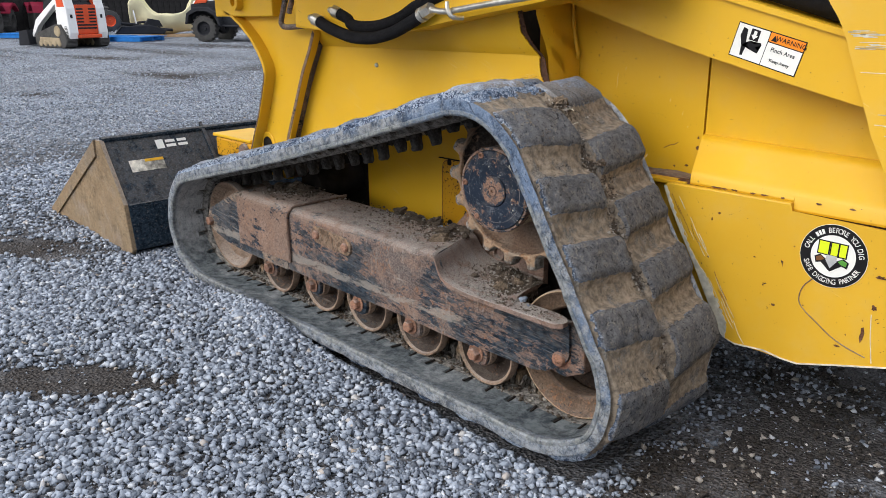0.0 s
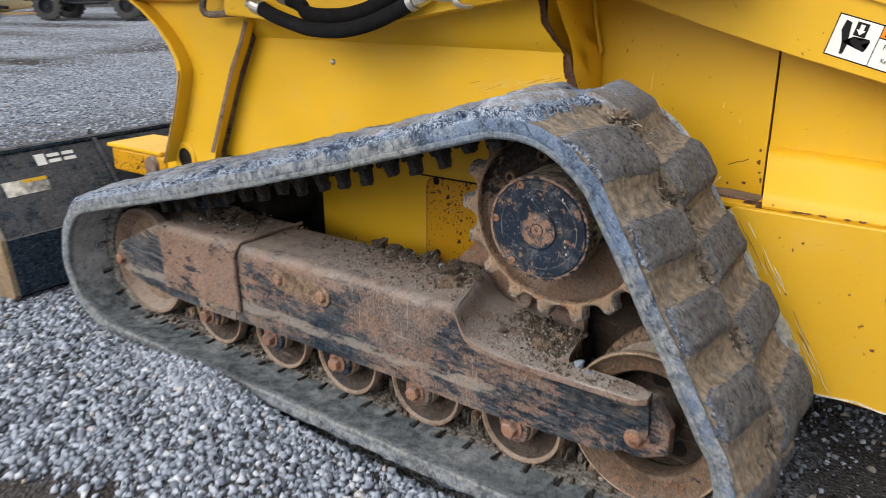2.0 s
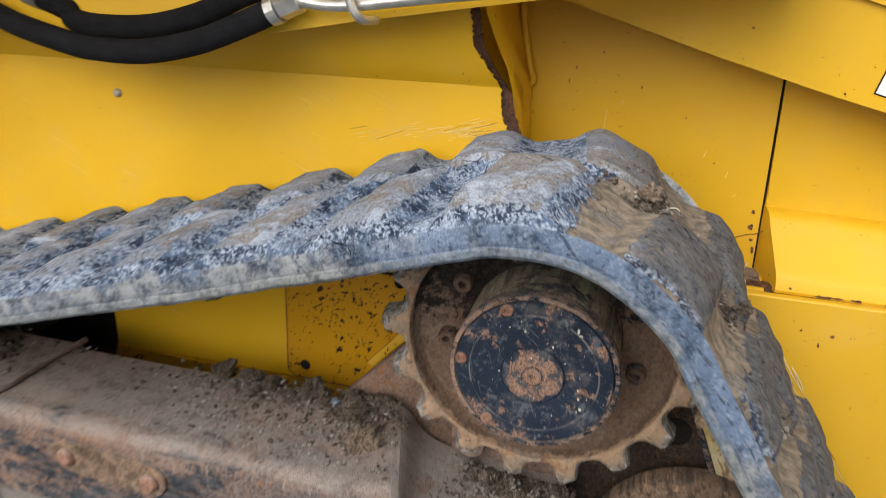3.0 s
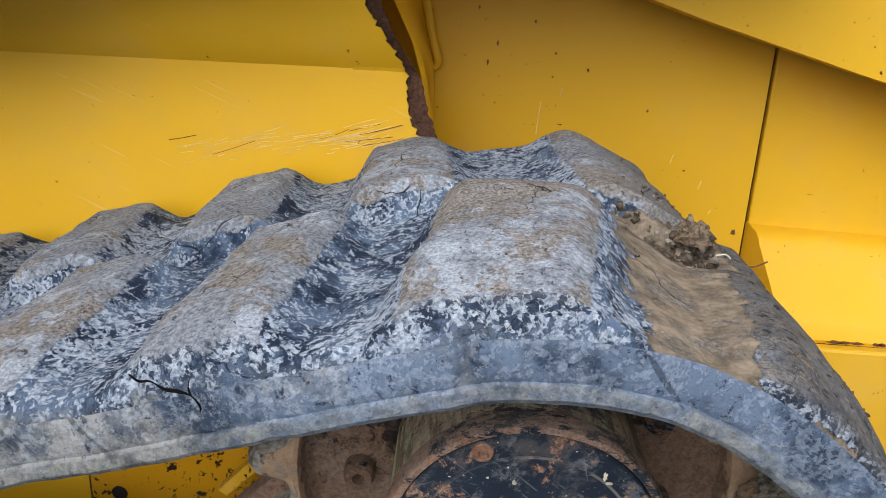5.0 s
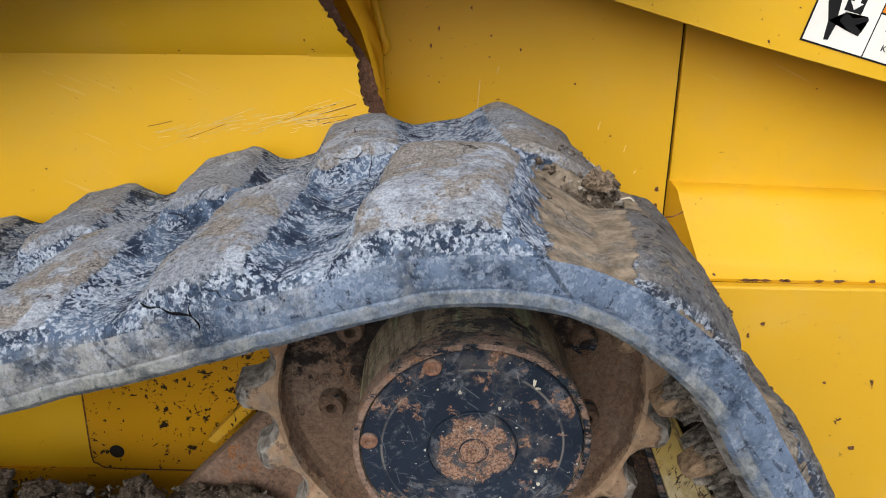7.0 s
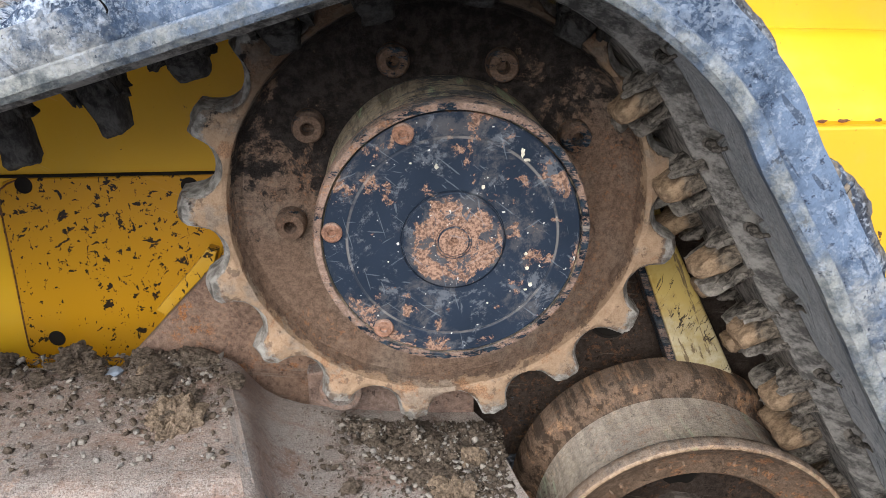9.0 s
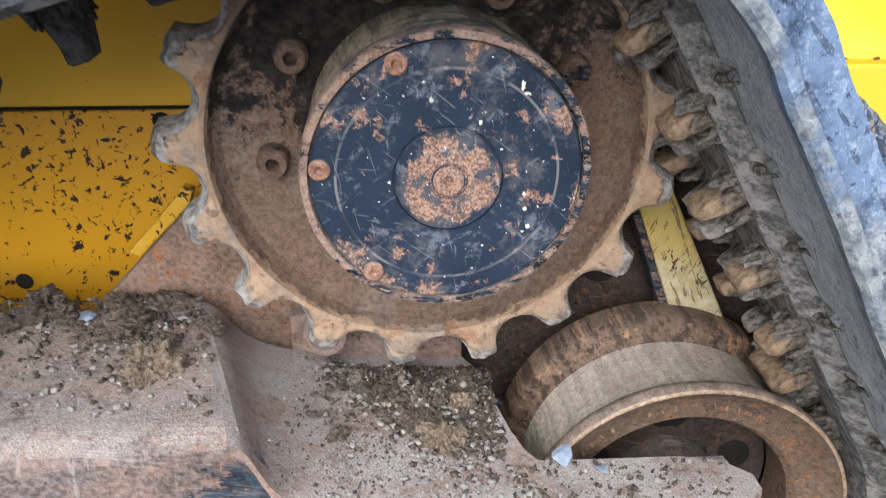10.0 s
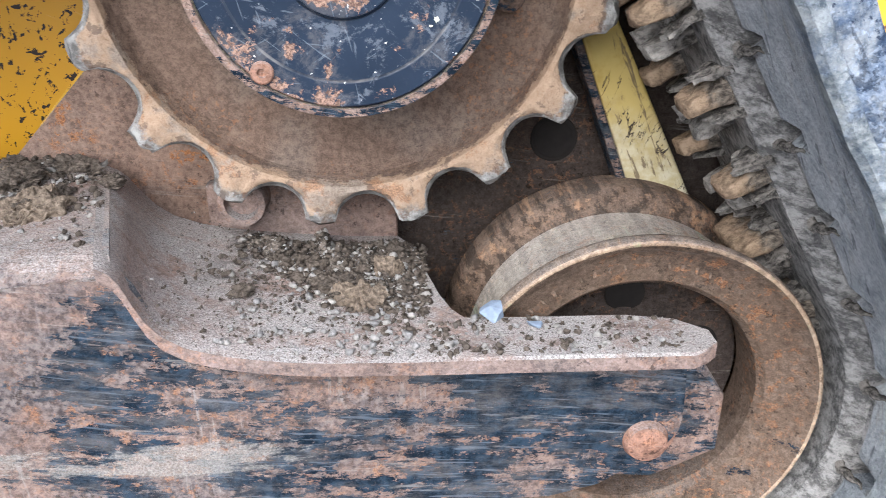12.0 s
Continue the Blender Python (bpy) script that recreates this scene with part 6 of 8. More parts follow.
part("panel_tail", sheet([[(-0.2105, panel_y(z), z), (max(x, -0.209), panel_y(z) + 0.0004, z)] for x, z in torn_line], 0.004), "yellow", side)
part("panel_tail", sheet([[(-0.2105, 0.36, z), (-0.1, 0.36, z)] for z in (0.28, 0.45, 0.6, 0.8)], 0.004), "yellow", side)
rust_line = ragged([(x + 0.012 + 0.012 * float(sstep(-z, -1.0, -0.93)) + 0.004 * math.sin(60 * z), z) for x, z in TORN], 0.0022, 9, 0.004)
part("torn_edge", sheet([[(x - 0.03, panel_y(z) + 0.006, z), (x, panel_y(z) + 0.007, z)] for x, z in rust_line], 0.003), "torn_rust", side, "rusted torn sheet edge")
rng_p = random.Random(77)
for k in range(86):
    # a rubbed patch of fine scratches just ahead of the torn edge, a few of them down to brown primer
    brown = k % 14 == 0
    x0 = -0.44 + 0.26 * rng_p.random() ** 0.7
    z0 = 0.892 + 0.13 * (x0 + 0.42) + rng_p.gauss(0, 0.008)
    ln = rng_p.uniform(0.03, 0.06) if brown else rng_p.uniform(0.006, 0.045)
    up_ = ln * rng_p.uniform(0.12, 0.38)
    x1 = min(x0 + ln, -0.152)
    part("scratch", tube([(x0, 0.3598, z0), ((x0 + x1) / 2, 0.3598, z0 + up_ * 0.45 + rng_p.uniform(-0.001, 0.001)), (x1, 0.3598, z0 + up_)], rng_p.uniform(0.00025, 0.0005), 5), "rust_spots" if brown else "scuffed", side)
part("panel_screw", lathe([(0.009, 0.36), (0.009, 0.357), (0.006, 0.353), (0.0, 0.352)], -0.942, 0.938, 20), "zinc", side, "shiny round screw head", True)
part("access_plate", prism([(-0.585, 0.385), (-0.575, 0.37), (-0.555, 0.362), (-0.2, 0.362), (-0.2, 0.627), (-0.555, 0.627), (-0.57, 0.622), (-0.582, 0.6)], 0.354, 0.36, 0.002), "yellow_specked", side, "mud-specked yellow access plate, tint darkened for the track's shade")
for x, z in ((-0.543, 0.618), (-0.541, 0.397), (-0.33, 0.613)):
    part("plate_hole", lathe([(0.0115, 0.3535), (0.0105, 0.3528), (0.0, 0.3532)], x, z, 20), "dark", side)
part("access_seam", tube([(-0.22, 0.354, 0.365), (-0.45, 0.354, 0.3645), (-0.552, 0.354, 0.366), (-0.574, 0.354, 0.374), (-0.582, 0.354, 0.39), (-0.58, 0.354, 0.5), (-0.578, 0.354, 0.598), (-0.568, 0.354, 0.617), (-0.552, 0.354, 0.6245)], 0.0013, 6), "rust_spots", side)
part("mount_bracket", prism([(-0.372, 0.468), (-0.361, 0.459), (-0.292, 0.528), (-0.286, 0.546), (-0.298, 0.55), (-0.31, 0.534)], 0.285, 0.305, 0.002), "yellow_rusted", loader, "chipped yellow bracket edge beside the drive mount")
part("access_seam", box(-0.6, -0.1, 0.3545, 0.359, 0.6275, 0.631), "dark", side)
part("lower_strip", prism([(-1.02, 0.28), (-1.02, 0.362), (-0.1, 0.362), (-0.1, 0.28)], 0.352, 0.36, 0.002), "yellow_specked", side)
part("step_wall", box(-0.128, -0.122, 0.372, 0.545, 0.6, 0.86), "yellow", loader)
flange_a = [(-0.193, 1.2), (-0.186, 1.12), (-0.168, 1.075), (-0.146, 1.03), (-0.134, 0.99), (-0.13, 0.94), (-0.126, 0.85)]
flange_b = [(-0.163, 1.2), (-0.157, 1.11), (-0.15, 1.075), (-0.14, 1.035), (-0.132, 0.99), (-0.13, 0.94), (-0.128, 0.85)]
bracket = part("bracket_flange", sheet([[(xa, 0.385, z), (xa + 0.004, 0.4, z), ((xa + xb) / 2 + 0.003, 0.46, z), (xb, 0.536, z)] for (xa, z), (xb, _) in zip(flange_a, flange_b)], 0.004), "yellow", loader, "folded yellow bracket flange", True)
part("bead", tube([(-0.155, 0.525, 1.22), (-0.15, 0.525, 1.11), (-0.142, 0.525, 1.06), (-0.132, 0.525, 1.015), (-0.126, 0.525, 0.998), (-0.13, 0.528, 0.988), (-0.146, 0.53, 0.987)], 0.006, 10), "yellow", bracket, "", True)
recess = part("recessed_panel", prism([(-0.3, 0.6), (0.3145, 0.6), (0.3145, 1.35), (-0.3, 1.35)], 0.545, 0.56), "yellow", loader, "recessed yellow panel behind the track")
rng_r = random.Random(8)


def chip(x, z, w, h, y, owner):
    """A small ragged spot of rust standing a hair proud of the paint."""
    ring = [(x + w * rng_r.uniform(0.5, 1.15) * math.cos(2 * math.pi * k / 12), z + h * rng_r.uniform(0.5, 1.15) * math.sin(2 * math.pi * k / 12)) for k in range(12)]
    part("rust_spot", prism(ring, y - 0.0006, y + 0.001), "rust_spots", owner)


for x, z, w, h in ((-0.075, 1.065, 0.002, 0.003), (-0.048, 1.02, 0.0016, 0.004), (0.0, 1.05, 0.0018, 0.0028), (0.03, 1.01, 0.0022, 0.002), (-0.06, 0.995, 0.0014, 0.0045), (0.075, 0.99, 0.0018, 0.0035), (0.16, 0.94, 0.0016, 0.002), (0.22, 0.86, 0.002, 0.0014), (0.301, 0.775, 0.004, 0.005), (0.3, 0.745, 0.005, 0.007), (0.304, 0.72, 0.004, 0.004), (0.309, 0.7, 0.003, 0.008), (0.27, 0.69, 0.006, 0.004), (0.23, 0.684, 0.004, 0.004)):
    chip(x, z, w, h, 0.545, recess)
for x, z0, z1 in ((0.012, 0.9, 0.945), (0.0405, 0.955, 0.965), (0.2, 0.87, 0.882), (0.243, 0.835, 0.846), (0.262, 0.8, 0.805)):
    part("scratch", tube([(x, 0.5448, z0), (x + 0.0012, 0.5448, (z0 + z1) / 2), (x + 0.003, 0.5448, z1)], 0.0008, 5), "scuffed", recess)
part("ledge", box(-0.12, 0.33, 0.44, 0.545, 0.652, 0.664, 0.002), "yellow", loader)
part("ledge_rust", prism(ragged([(0.06, 0.672), (0.16, 0.668), (0.24, 0.671), (0.325, 0.664)], 0.002, 12) + [(0.325, 0.656), (0.06, 0.66)], 0.478, 0.547), "rust", loader, "rusted-through ledge")
part("panel_gap", box(0.312, 0.3225, 0.556, 0.566, 0.6, 1.3), "dark", loader)
part("fold_gap", box(0.3, 1.4, 0.45, 0.47, 0.6, 0.668), "torn_rust", loader)
door = part("rear_door", prism([(0.3195, 0.77), (1.4, 0.72), (1.4, 1.35), (0.3195, 1.35)], 0.545, 0.565, 0.003), "yellow", loader, "yellow rear side door")


def fold(x0, x1, drop0, z_low, drop1=None):
    """A rounded outward fold along the foot of the door."""
    sec = [(0.55, 0.79), (0.538, 0.789), (0.524, 0.785), (0.515, 0.778), (0.51, 0.77), (0.452, 0.706), (0.443, 0.697), (0.4375, 0.687), (0.434, z_low + 0.006), (0.437, z_low), (0.55, z_low - 0.002)]
    bm = bmesh.new()
    rows = []
    for x, dz in ((x0, drop0), (x1, drop1 if drop1 is not None else drop0)):
        rows.append([bm.verts.new((x + (0.03 * (0.55 - y) / 0.12 if x == 0.318 else 0), y, z - (dz if z > 0.67 else dz * 0.3))) for y, z in sec])
    n = len(sec)
    for i in range(n):
        bm.faces.new((rows[0][i], rows[0][(i + 1) % n], rows[1][(i + 1) % n], rows[1][i]))
    bm.faces.new(rows[0][::-1])
    bm.faces.new(rows[1])
    return bm


fold_ob = part("door_fold", fold(0.318, 0.638, 0.0, 0.662, 0.012), "yellow", door, "rounded fold along the foot of the door", True)
part("door_fold", fold(0.638, 1.4, 0.012, 0.64, 0.04), "yellow", door, "", True)
for x in (0.42, 0.433, 0.45, 0.476, 0.482, 0.53, 0.56, 0.61, 0.7, 0.78):
    chip(x, 0.6655, rng_r.uniform(0.003, 0.012), 0.0028, 0.4365 - 0.0022, fold_ob)
EDGE = [(0.276, 0.652), (0.299, 0.6), (0.328, 0.546), (0.388, 0.442), (0.444, 0.337), (0.49, 0.255)]
low_panel = part("lower_panel", prism(EDGE + [(0.504, 0.243), (0.53, 0.236), (0.611, 0.243), (0.66, 0.235), (0.704, 0.234), (0.80, 0.262), (0.913, 0.293), (1.4, 0.4), (1.4, 0.612), (0.64, 0.6365), (0.638, 0.6595), (0.29, 0.6615)], 0.42, 0.436, 0.004), "yellow_pale", loader, "scuffed yellow lower rear panel")
MARKS = [(0.848, 0.362, 0.005, 0.02), (0.866, 0.438, 0.006, 0.009), (0.624, 0.381, 0.006, 0.003), (0.795, 0.317, 0.009, 0.003), (0.87, 0.516, 0.012, 0.005), (0.7, 0.4, 0.002, 0.002), (0.56, 0.5, 0.003, 0.002), (0.45, 0.6, 0.004, 0.003), (0.43, 0.58, 0.002, 0.004), (0.66, 0.55, 0.002, 0.002)]
rng_e = random.Random(21)
strip = [(x + 0.006 + rng_e.uniform(0, 0.006) + 0.026 * float(sstep(z, 0.24, 0.3) * sstep(-z, -0.5, -0.36)) * rng_e.uniform(0.8, 1), z) for x, z in ragged(EDGE, 0.002, 2, 0.006)]
part("scraped_edge", prism([(x - 0.002, z) for x, z in EDGE] + [(0.503, 0.244)] + strip[::-1], 0.4185, 0.4198), "bare", low_panel, "edge scraped to pale bare primer")
part("inner_fender", prism([(x - 0.11, z) for x, z in EDGE] + [(x + 0.02, z) for x, z in EDGE[::-1]], 0.47, 0.478), "yellow_pale", low_panel, "dirty inner fender beside the track")
part("edge_return", prism([(x, z) for x, z in EDGE] + [(x + 0.012, z) for x, z in EDGE[::-1]], 0.436, 0.55), "yellow_pale", low_panel)
rng_k = random.Random(5)
for x, z, w, h in MARKS:
    # rust blisters and chips through the paint
    ring = []
    for k in range(14):
        a = 2 * math.pi * k / 14
        r = rng_k.uniform(0.55, 1.15)
        ring.append((x + w * r * math.cos(a), z + h * r * math.sin(a)))
    part("rust_spot", prism(ring, 0.4178, 0.4199), "rust_spots", low_panel, "small rust blister through the paint")
part("bare_rim", prism([(0.5, 0.2475), (0.53, 0.2405), (0.611, 0.2475), (0.66, 0.2395), (0.704, 0.2385), (0.80, 0.2665), (0.913, 0.2975), (0.913, 0.2935), (0.80, 0.2625), (0.704, 0.2345), (0.66, 0.2355), (0.611, 0.2435), (0.53, 0.2365)], 0.4178, 0.4199), "bare", low_panel, "bottom edge rubbed bare")
for k in range(26):
    # slanting scrapes along the panel's forward edge
    t = rng_k.uniform(0.0, 0.92)
    z0 = 0.63 - 0.37 * t
    x0 = float(np.interp(-z0, [-e[1] for e in EDGE], [e[0] for e in EDGE])) + rng_k.uniform(0.012, 0.06)
    ln = rng_k.uniform(0.02, 0.1)
    part("scratch", tube([(x0, 0.4197, z0), (x0 + 0.26 * ln + rng_k.uniform(-0.004, 0.004), 0.4197, z0 - 0.48 * ln), (x0 + 0.52 * ln, 0.4197, z0 - 0.86 * ln)], rng_k.uniform(0.0004, 0.0009), 5), "bare" if k % 3 else "rust_spots", low_panel)
part("scratch", tube([(0.862, 0.4197, 0.42), (0.868, 0.4197, 0.36), (0.879, 0.4197, 0.295)], 0.0012, 5), "bare", low_panel)
crease = [(0.715, 0.476), (0.697, 0.455), (0.688, 0.43), (0.69, 0.405), (0.708, 0.385), (0.732, 0.368), (0.778, 0.336), (0.82, 0.318), (0.863, 0.306)]
part("crease", tube([(x, 0.4195, z) for x, z in crease], 0.0016, 6), "rust", low_panel, "thin rusted crack line")
boom = part("lift_arm", prism([(-0.3, 1.225), (-0.1, 1.158), (0.0, 1.126), (0.19, 1.066), (0.38, 1.012), (0.6, 0.955), (0.8, 0.906), (1.3, 0.78), (1.3, 0.93), (0.72, 1.078), (0.43, 1.16), (0.1, 1.258), (-0.3, 1.37)], 0.415, 0.535, 0.016, seg=3), "yellow", loader, "slanting yellow lift arm link")
part("arm_lip", prism([(0.1, 1.262), (0.43, 1.165), (0.72, 1.083), (1.3, 0.936), (1.3, 0.922), (0.72, 1.068), (0.43, 1.15), (0.1, 1.246)], 0.405, 0.424, 0.004), "yellow", boom)
part("guard_hose", tube([(0.1, 0.5, 1.32), (0.35, 0.5, 1.24), (0.6, 0.5, 1.165), (0.85, 0.5, 1.09), (1.2, 0.5, 1.0)], 0.045, 16), "hose", boom, "black hydraulic hose behind the arm", True)
HOOD = [(0.63, 1.32), (0.66, 1.23), (0.693, 1.151), (0.718, 1.115), (0.739, 1.078), (0.77, 1.0), (0.796, 0.932), (0.824, 0.859), (0.848, 0.811), (0.872, 0.76)]
hood = part("rear_upright", prism(ragged(HOOD, 0.001, 6, 0.02) + [(0.9, 0.735), (1.4, 0.7), (1.4, 1.32)], 0.345, 0.385, 0.003), "yellow_pale", loader, "pale scratched rear upright plate")
rng_s = random.Random(31)
for k in range(26):
    z = rng_s.choice([1.08, 1.07, 1.06, 1.05, 1.0, 0.9, 0.885, 0.86]) + rng_s.uniform(-0.006, 0.006)
    x = float(np.interp(-z, [-c[1] for c in HOOD], [c[0] for c in HOOD])) + rng_s.uniform(0.002, 0.05)
    part("scratch", box(x, x + rng_s.uniform(0.02, 0.09), 0.3443, 0.3449, z, z + rng_s.uniform(0.0006, 0.002)), "bare", hood)
# plain block for the machine's unseen body; also shades the ground below
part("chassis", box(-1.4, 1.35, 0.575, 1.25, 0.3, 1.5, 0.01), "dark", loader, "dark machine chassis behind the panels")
# added block: keeps bright ground from showing past the lugs
part("gap_blocker", box(0.1, 0.62, 0.72, 0.76, 0.16, 0.36, 0.004), "dark", loader)
# near-black sheet paints in the shade of the open bay
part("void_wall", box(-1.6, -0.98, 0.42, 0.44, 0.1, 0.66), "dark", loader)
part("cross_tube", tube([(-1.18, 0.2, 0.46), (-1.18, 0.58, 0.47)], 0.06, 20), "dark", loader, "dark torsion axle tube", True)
part("panel_strut", prism([(0.193, 0.64), (0.229, 0.64), (0.371, 0.36), (0.302, 0.36)], 0.2, 0.214, 0.003), "strut", loader, "scraped yellow strut behind the sprocket")
# added dark sheet stands in for the shade between strut and lugs
part("strut_gap_back", prism([(0.236, 0.62), (0.3, 0.62), (0.455, 0.34), (0.378, 0.34)], 0.25, 0.262, 0.002), "pit_dark", loader, "dark backing plate added to close the gap behind the strut")
part("strut_edge", prism([(0.184, 0.64), (0.1925, 0.64), (0.3015, 0.36), (0.291, 0.36)], 0.199, 0.235, 0.002), "rust_painted", loader, "rusted edge of the strut")

# -- loader arm, hoses and bucket ahead of the panels
LEG = [(-1.97, 1.32), (-1.955, 1.135), (-1.9, 1.118), (-1.82, 1.08), (-1.745, 1.025), (-1.69, 0.97), (-1.655, 0.92), (-1.648, 0.86), (-1.68, 0.78), (-1.72, 0.69), (-1.765, 0.61), (-1.80, 0.54), (-1.83, 0.42), (-1.52, 0.42), (-1.487, 0.6), (-1.41, 0.755), (-1.342, 0.891), (-1.285, 0.98), (-1.25, 1.05), (-1.235, 1.32)]
leg = part("arm_leg", prism(LEG, 0.295, 0.325, 0.006), "yellow", loader, "yellow lift arm leg with a rusted edge")
part("leg_edge", prism([(-1.487, 0.6), (-1.41, 0.755), (-1.342, 0.891), (-1.285, 0.98), (-1.25, 1.05), (-1.262, 1.06), (-1.3, 0.985), (-1.355, 0.9), (-1.425, 0.76), (-1.505, 0.6)], 0.2925, 0.2949), "rust", leg)
part("leg_web", prism([(-1.53, 0.42), (-1.5, 0.6), (-1.36, 0.89), (-1.27, 1.05), (-1.26, 1.3), (-1.3, 1.3), (-1.32, 1.05), (-1.42, 0.86), (-1.56, 0.58)], 0.325, 0.5), "rust_painted", leg)
LEFT = [(-1.955, 1.135), (-1.9, 1.118), (-1.82, 1.08), (-1.745, 1.025), (-1.69, 0.97), (-1.655, 0.92), (-1.645, 0.885), (-1.648, 0.86), (-1.68, 0.78), (-1.72, 0.69), (-1.765, 0.61), (-1.80, 0.54)]
part("leg_flange", prism([(x + 0.075, z) for x, z in LEFT] + [(x + 0.086, z + 0.006) for x, z in LEFT[::-1]], 0.245, 0.2955, 0.002), "yellow", leg, "outward flange along the leg's front edge", True)
part("flange_rust", prism([(x + 0.073, z) for x, z in LEFT[6:]] + [(x + 0.079, z) for x, z in LEFT[:5:-1]], 0.242, 0.2449), "rust", leg, "rust along the flange's edge")
part("pin_boss", lathe([(0.0, 0.2945), (0.036, 0.2945), (0.038, 0.29), (0.056, 0.288), (0.06, 0.292), (0.06, 0.296)], -1.656, 0.56, 32), "yellow", leg, "round pin boss", True)
part("pin_hole", lathe([(0.038, 0.2895), (0.03, 0.293), (0.0, 0.2935)], -1.656, 0.56, 32), "dark", leg)
part("top_block", box(-1.95, -1.47, 0.245, 0.295, 1.115, 1.32, 0.006), "yellow", leg)
part("top_pin", lathe([(0.034, 0.245), (0.034, 0.215), (0.018, 0.213), (0.016, 0.235), (0, 0.235)], -1.73, 1.175, 28), "yellow", leg, "", True)
part("guard_rod", tube([(-1.29, 0.24, 1.3), (-1.38, 0.235, 1.12), (-1.385, 0.235, 1.085), (-1.35, 0.24, 1.075), (-1.2, 0.25, 1.085)], 0.011, 10), "rust_painted", leg, "", True)
part("guard_rod", tube([(-1.24, 0.24, 1.3), (-1.33, 0.235, 1.13)], 0.011, 10), "rust_painted", leg, "", True)
part("arm_beam", prism([(-1.25, 1.075), (-1.0, 1.062), (-0.7, 1.065), (-0.57, 1.072), (-0.35, 1.108), (-0.155, 1.136), (0.05, 1.165), (0.3, 1.2), (0.3, 1.35), (-1.25, 1.35)], 0.205, 0.36, 0.012), "yellow", loader, "yellow lift arm beam above the side panel")
# out-of-view block where the upper lift arm runs, sized to shade the panel
part("unseen_arm", box(-2.15, -0.5, -0.22, 0.36, 1.4, 1.6, 0.02), "yellow", loader, "unseen upper lift arm, added to shade the side panel")
for k, (dy, dz, x0, x1) in enumerate(((0.0, 0.0, -1.035, -0.475), (0.034, 0.03, -0.955, -0.36))):
    y = 0.172 + dy
    pts = [(x0, y, 1.1 + 0.9 * dz), (x0 + 0.06, y, 1.078 + 0.9 * dz), (-0.88, y - 0.004, 1.056 + 1.1 * dz), (-0.82, y - 0.006, 1.047 + 1.15 * dz), (-0.72, y - 0.005, 1.047 + 1.3 * dz), (-0.62, y, 1.066 + 1.5 * dz), (-0.53, y, 1.098 + 1.7 * dz), (x1, y, 1.121 + 2.6 * dz)]
    hose = part("hydraulic_hose", tube(pts, 0.0205, 18), "hose", loader, "thick black braided hydraulic hose", True)
    d = Vector(pts[-1]) - Vector(pts[-2])
    d.normalize()
    e = Vector(pts[-1])
    part("collar", tube([e - d * 0.004, e + d * 0.012], 0.0235, 20), "zinc", hose)
    part("hex_nut", tube([e + d * 0.014, e + d * 0.05], 0.0215, 6), "zinc", hose, "zinc-plated hex fitting")
    part("fitting", tube([Vector(pts[0]) + Vector((0.006, 0, -0.002)), Vector(pts[0]) + Vector((-0.028, 0, 0.008))], 0.0225, 16), "zinc", hose)
    part("elbow", tube([Vector(pts[0]) + Vector((-0.025, 0, 0.007)), Vector(pts[0]) + Vector((-0.06, 0.006, 0.012)), Vector(pts[0]) + Vector((-0.085, 0.035, 0.012))], 0.013, 12), "zinc", hose, "", True)
    if k == 0:
        part("steel_tube", tube([e + d * 0.045, (-0.36, y, 1.132), (-0.2, y, 1.15), (0.05, y, 1.177), (0.3, y, 1.205)], 0.0095, 12), "zinc", hose, "bright steel hydraulic tube", True)
        part("tube_clamp", tube([(-0.338, y - 0.02, 1.16), (-0.334, y - 0.021, 1.135), (-0.322, y - 0.012, 1.115), (-0.31, y + 0.02, 1.112)], 0.007, 8), "zinc", hose, "", True)

bucket = part("bucket", prism([(-2.244, 0.575), (-2.05, 0.302), (-2.018, 0.1), (-2.045, 0.08), (-2.95, 0.11), (-2.95, 0.125), (-2.06, 0.098), (-2.035, 0.11), (-2.064, 0.308), (-2.256, 0.568)], -0.225, 1.9, 0.0), "bucket_black", loader, "scratched black loader bucket resting on the gravel")
part("side_plate", prism([(-2.012, 0.1), (-2.045, 0.305), (-2.238, 0.578), (-2.29, 0.575), (-2.34, 0.545), (-3.06, 0.12), (-3.09, 0.08), (-2.9, 0.066), (-2.1, 0.07), (-2.03, 0.076)], -0.242, -0.222, 0.003), "bucket_tan", bucket, "bucket side plate caked with tan dried mud")
part("cutter_bar", prism([(-2.29, 0.575), (-2.34, 0.545), (-3.06, 0.12), (-3.09, 0.08), (-3.0, 0.075), (-2.98, 0.1), (-2.29, 0.5)], -0.252, -0.2425, 0.002), "bucket_tan", bucket)
part("top_edge", tube([(-2.25, -0.23, 0.575), (-2.25, 0.8, 0.575), (-2.25, 1.9, 0.575)], 0.016, 10), "bucket_black", bucket)
part("end_rib", prism([(-2.26, 0.61), (-2.03, 0.32), (-1.99, 0.1), (-2.03, 0.1), (-2.07, 0.3), (-2.27, 0.57)], 0.262, 0.28, 0.003), "bucket_black", bucket)
part("wear_strip", prism([(-2.045, 0.305), (-2.012, 0.1), (-2.004, 0.1), (-2.036, 0.303)], -0.222, 1.9), "bucket_black", bucket)
slope = math.atan2(0.273, -0.194)
B0, BD = Vector((-2.05, 0, 0.302)), Vector((-0.194, 0, 0.273)).normalized()
BN = Vector((0.273, 0, 0.194)).normalized()


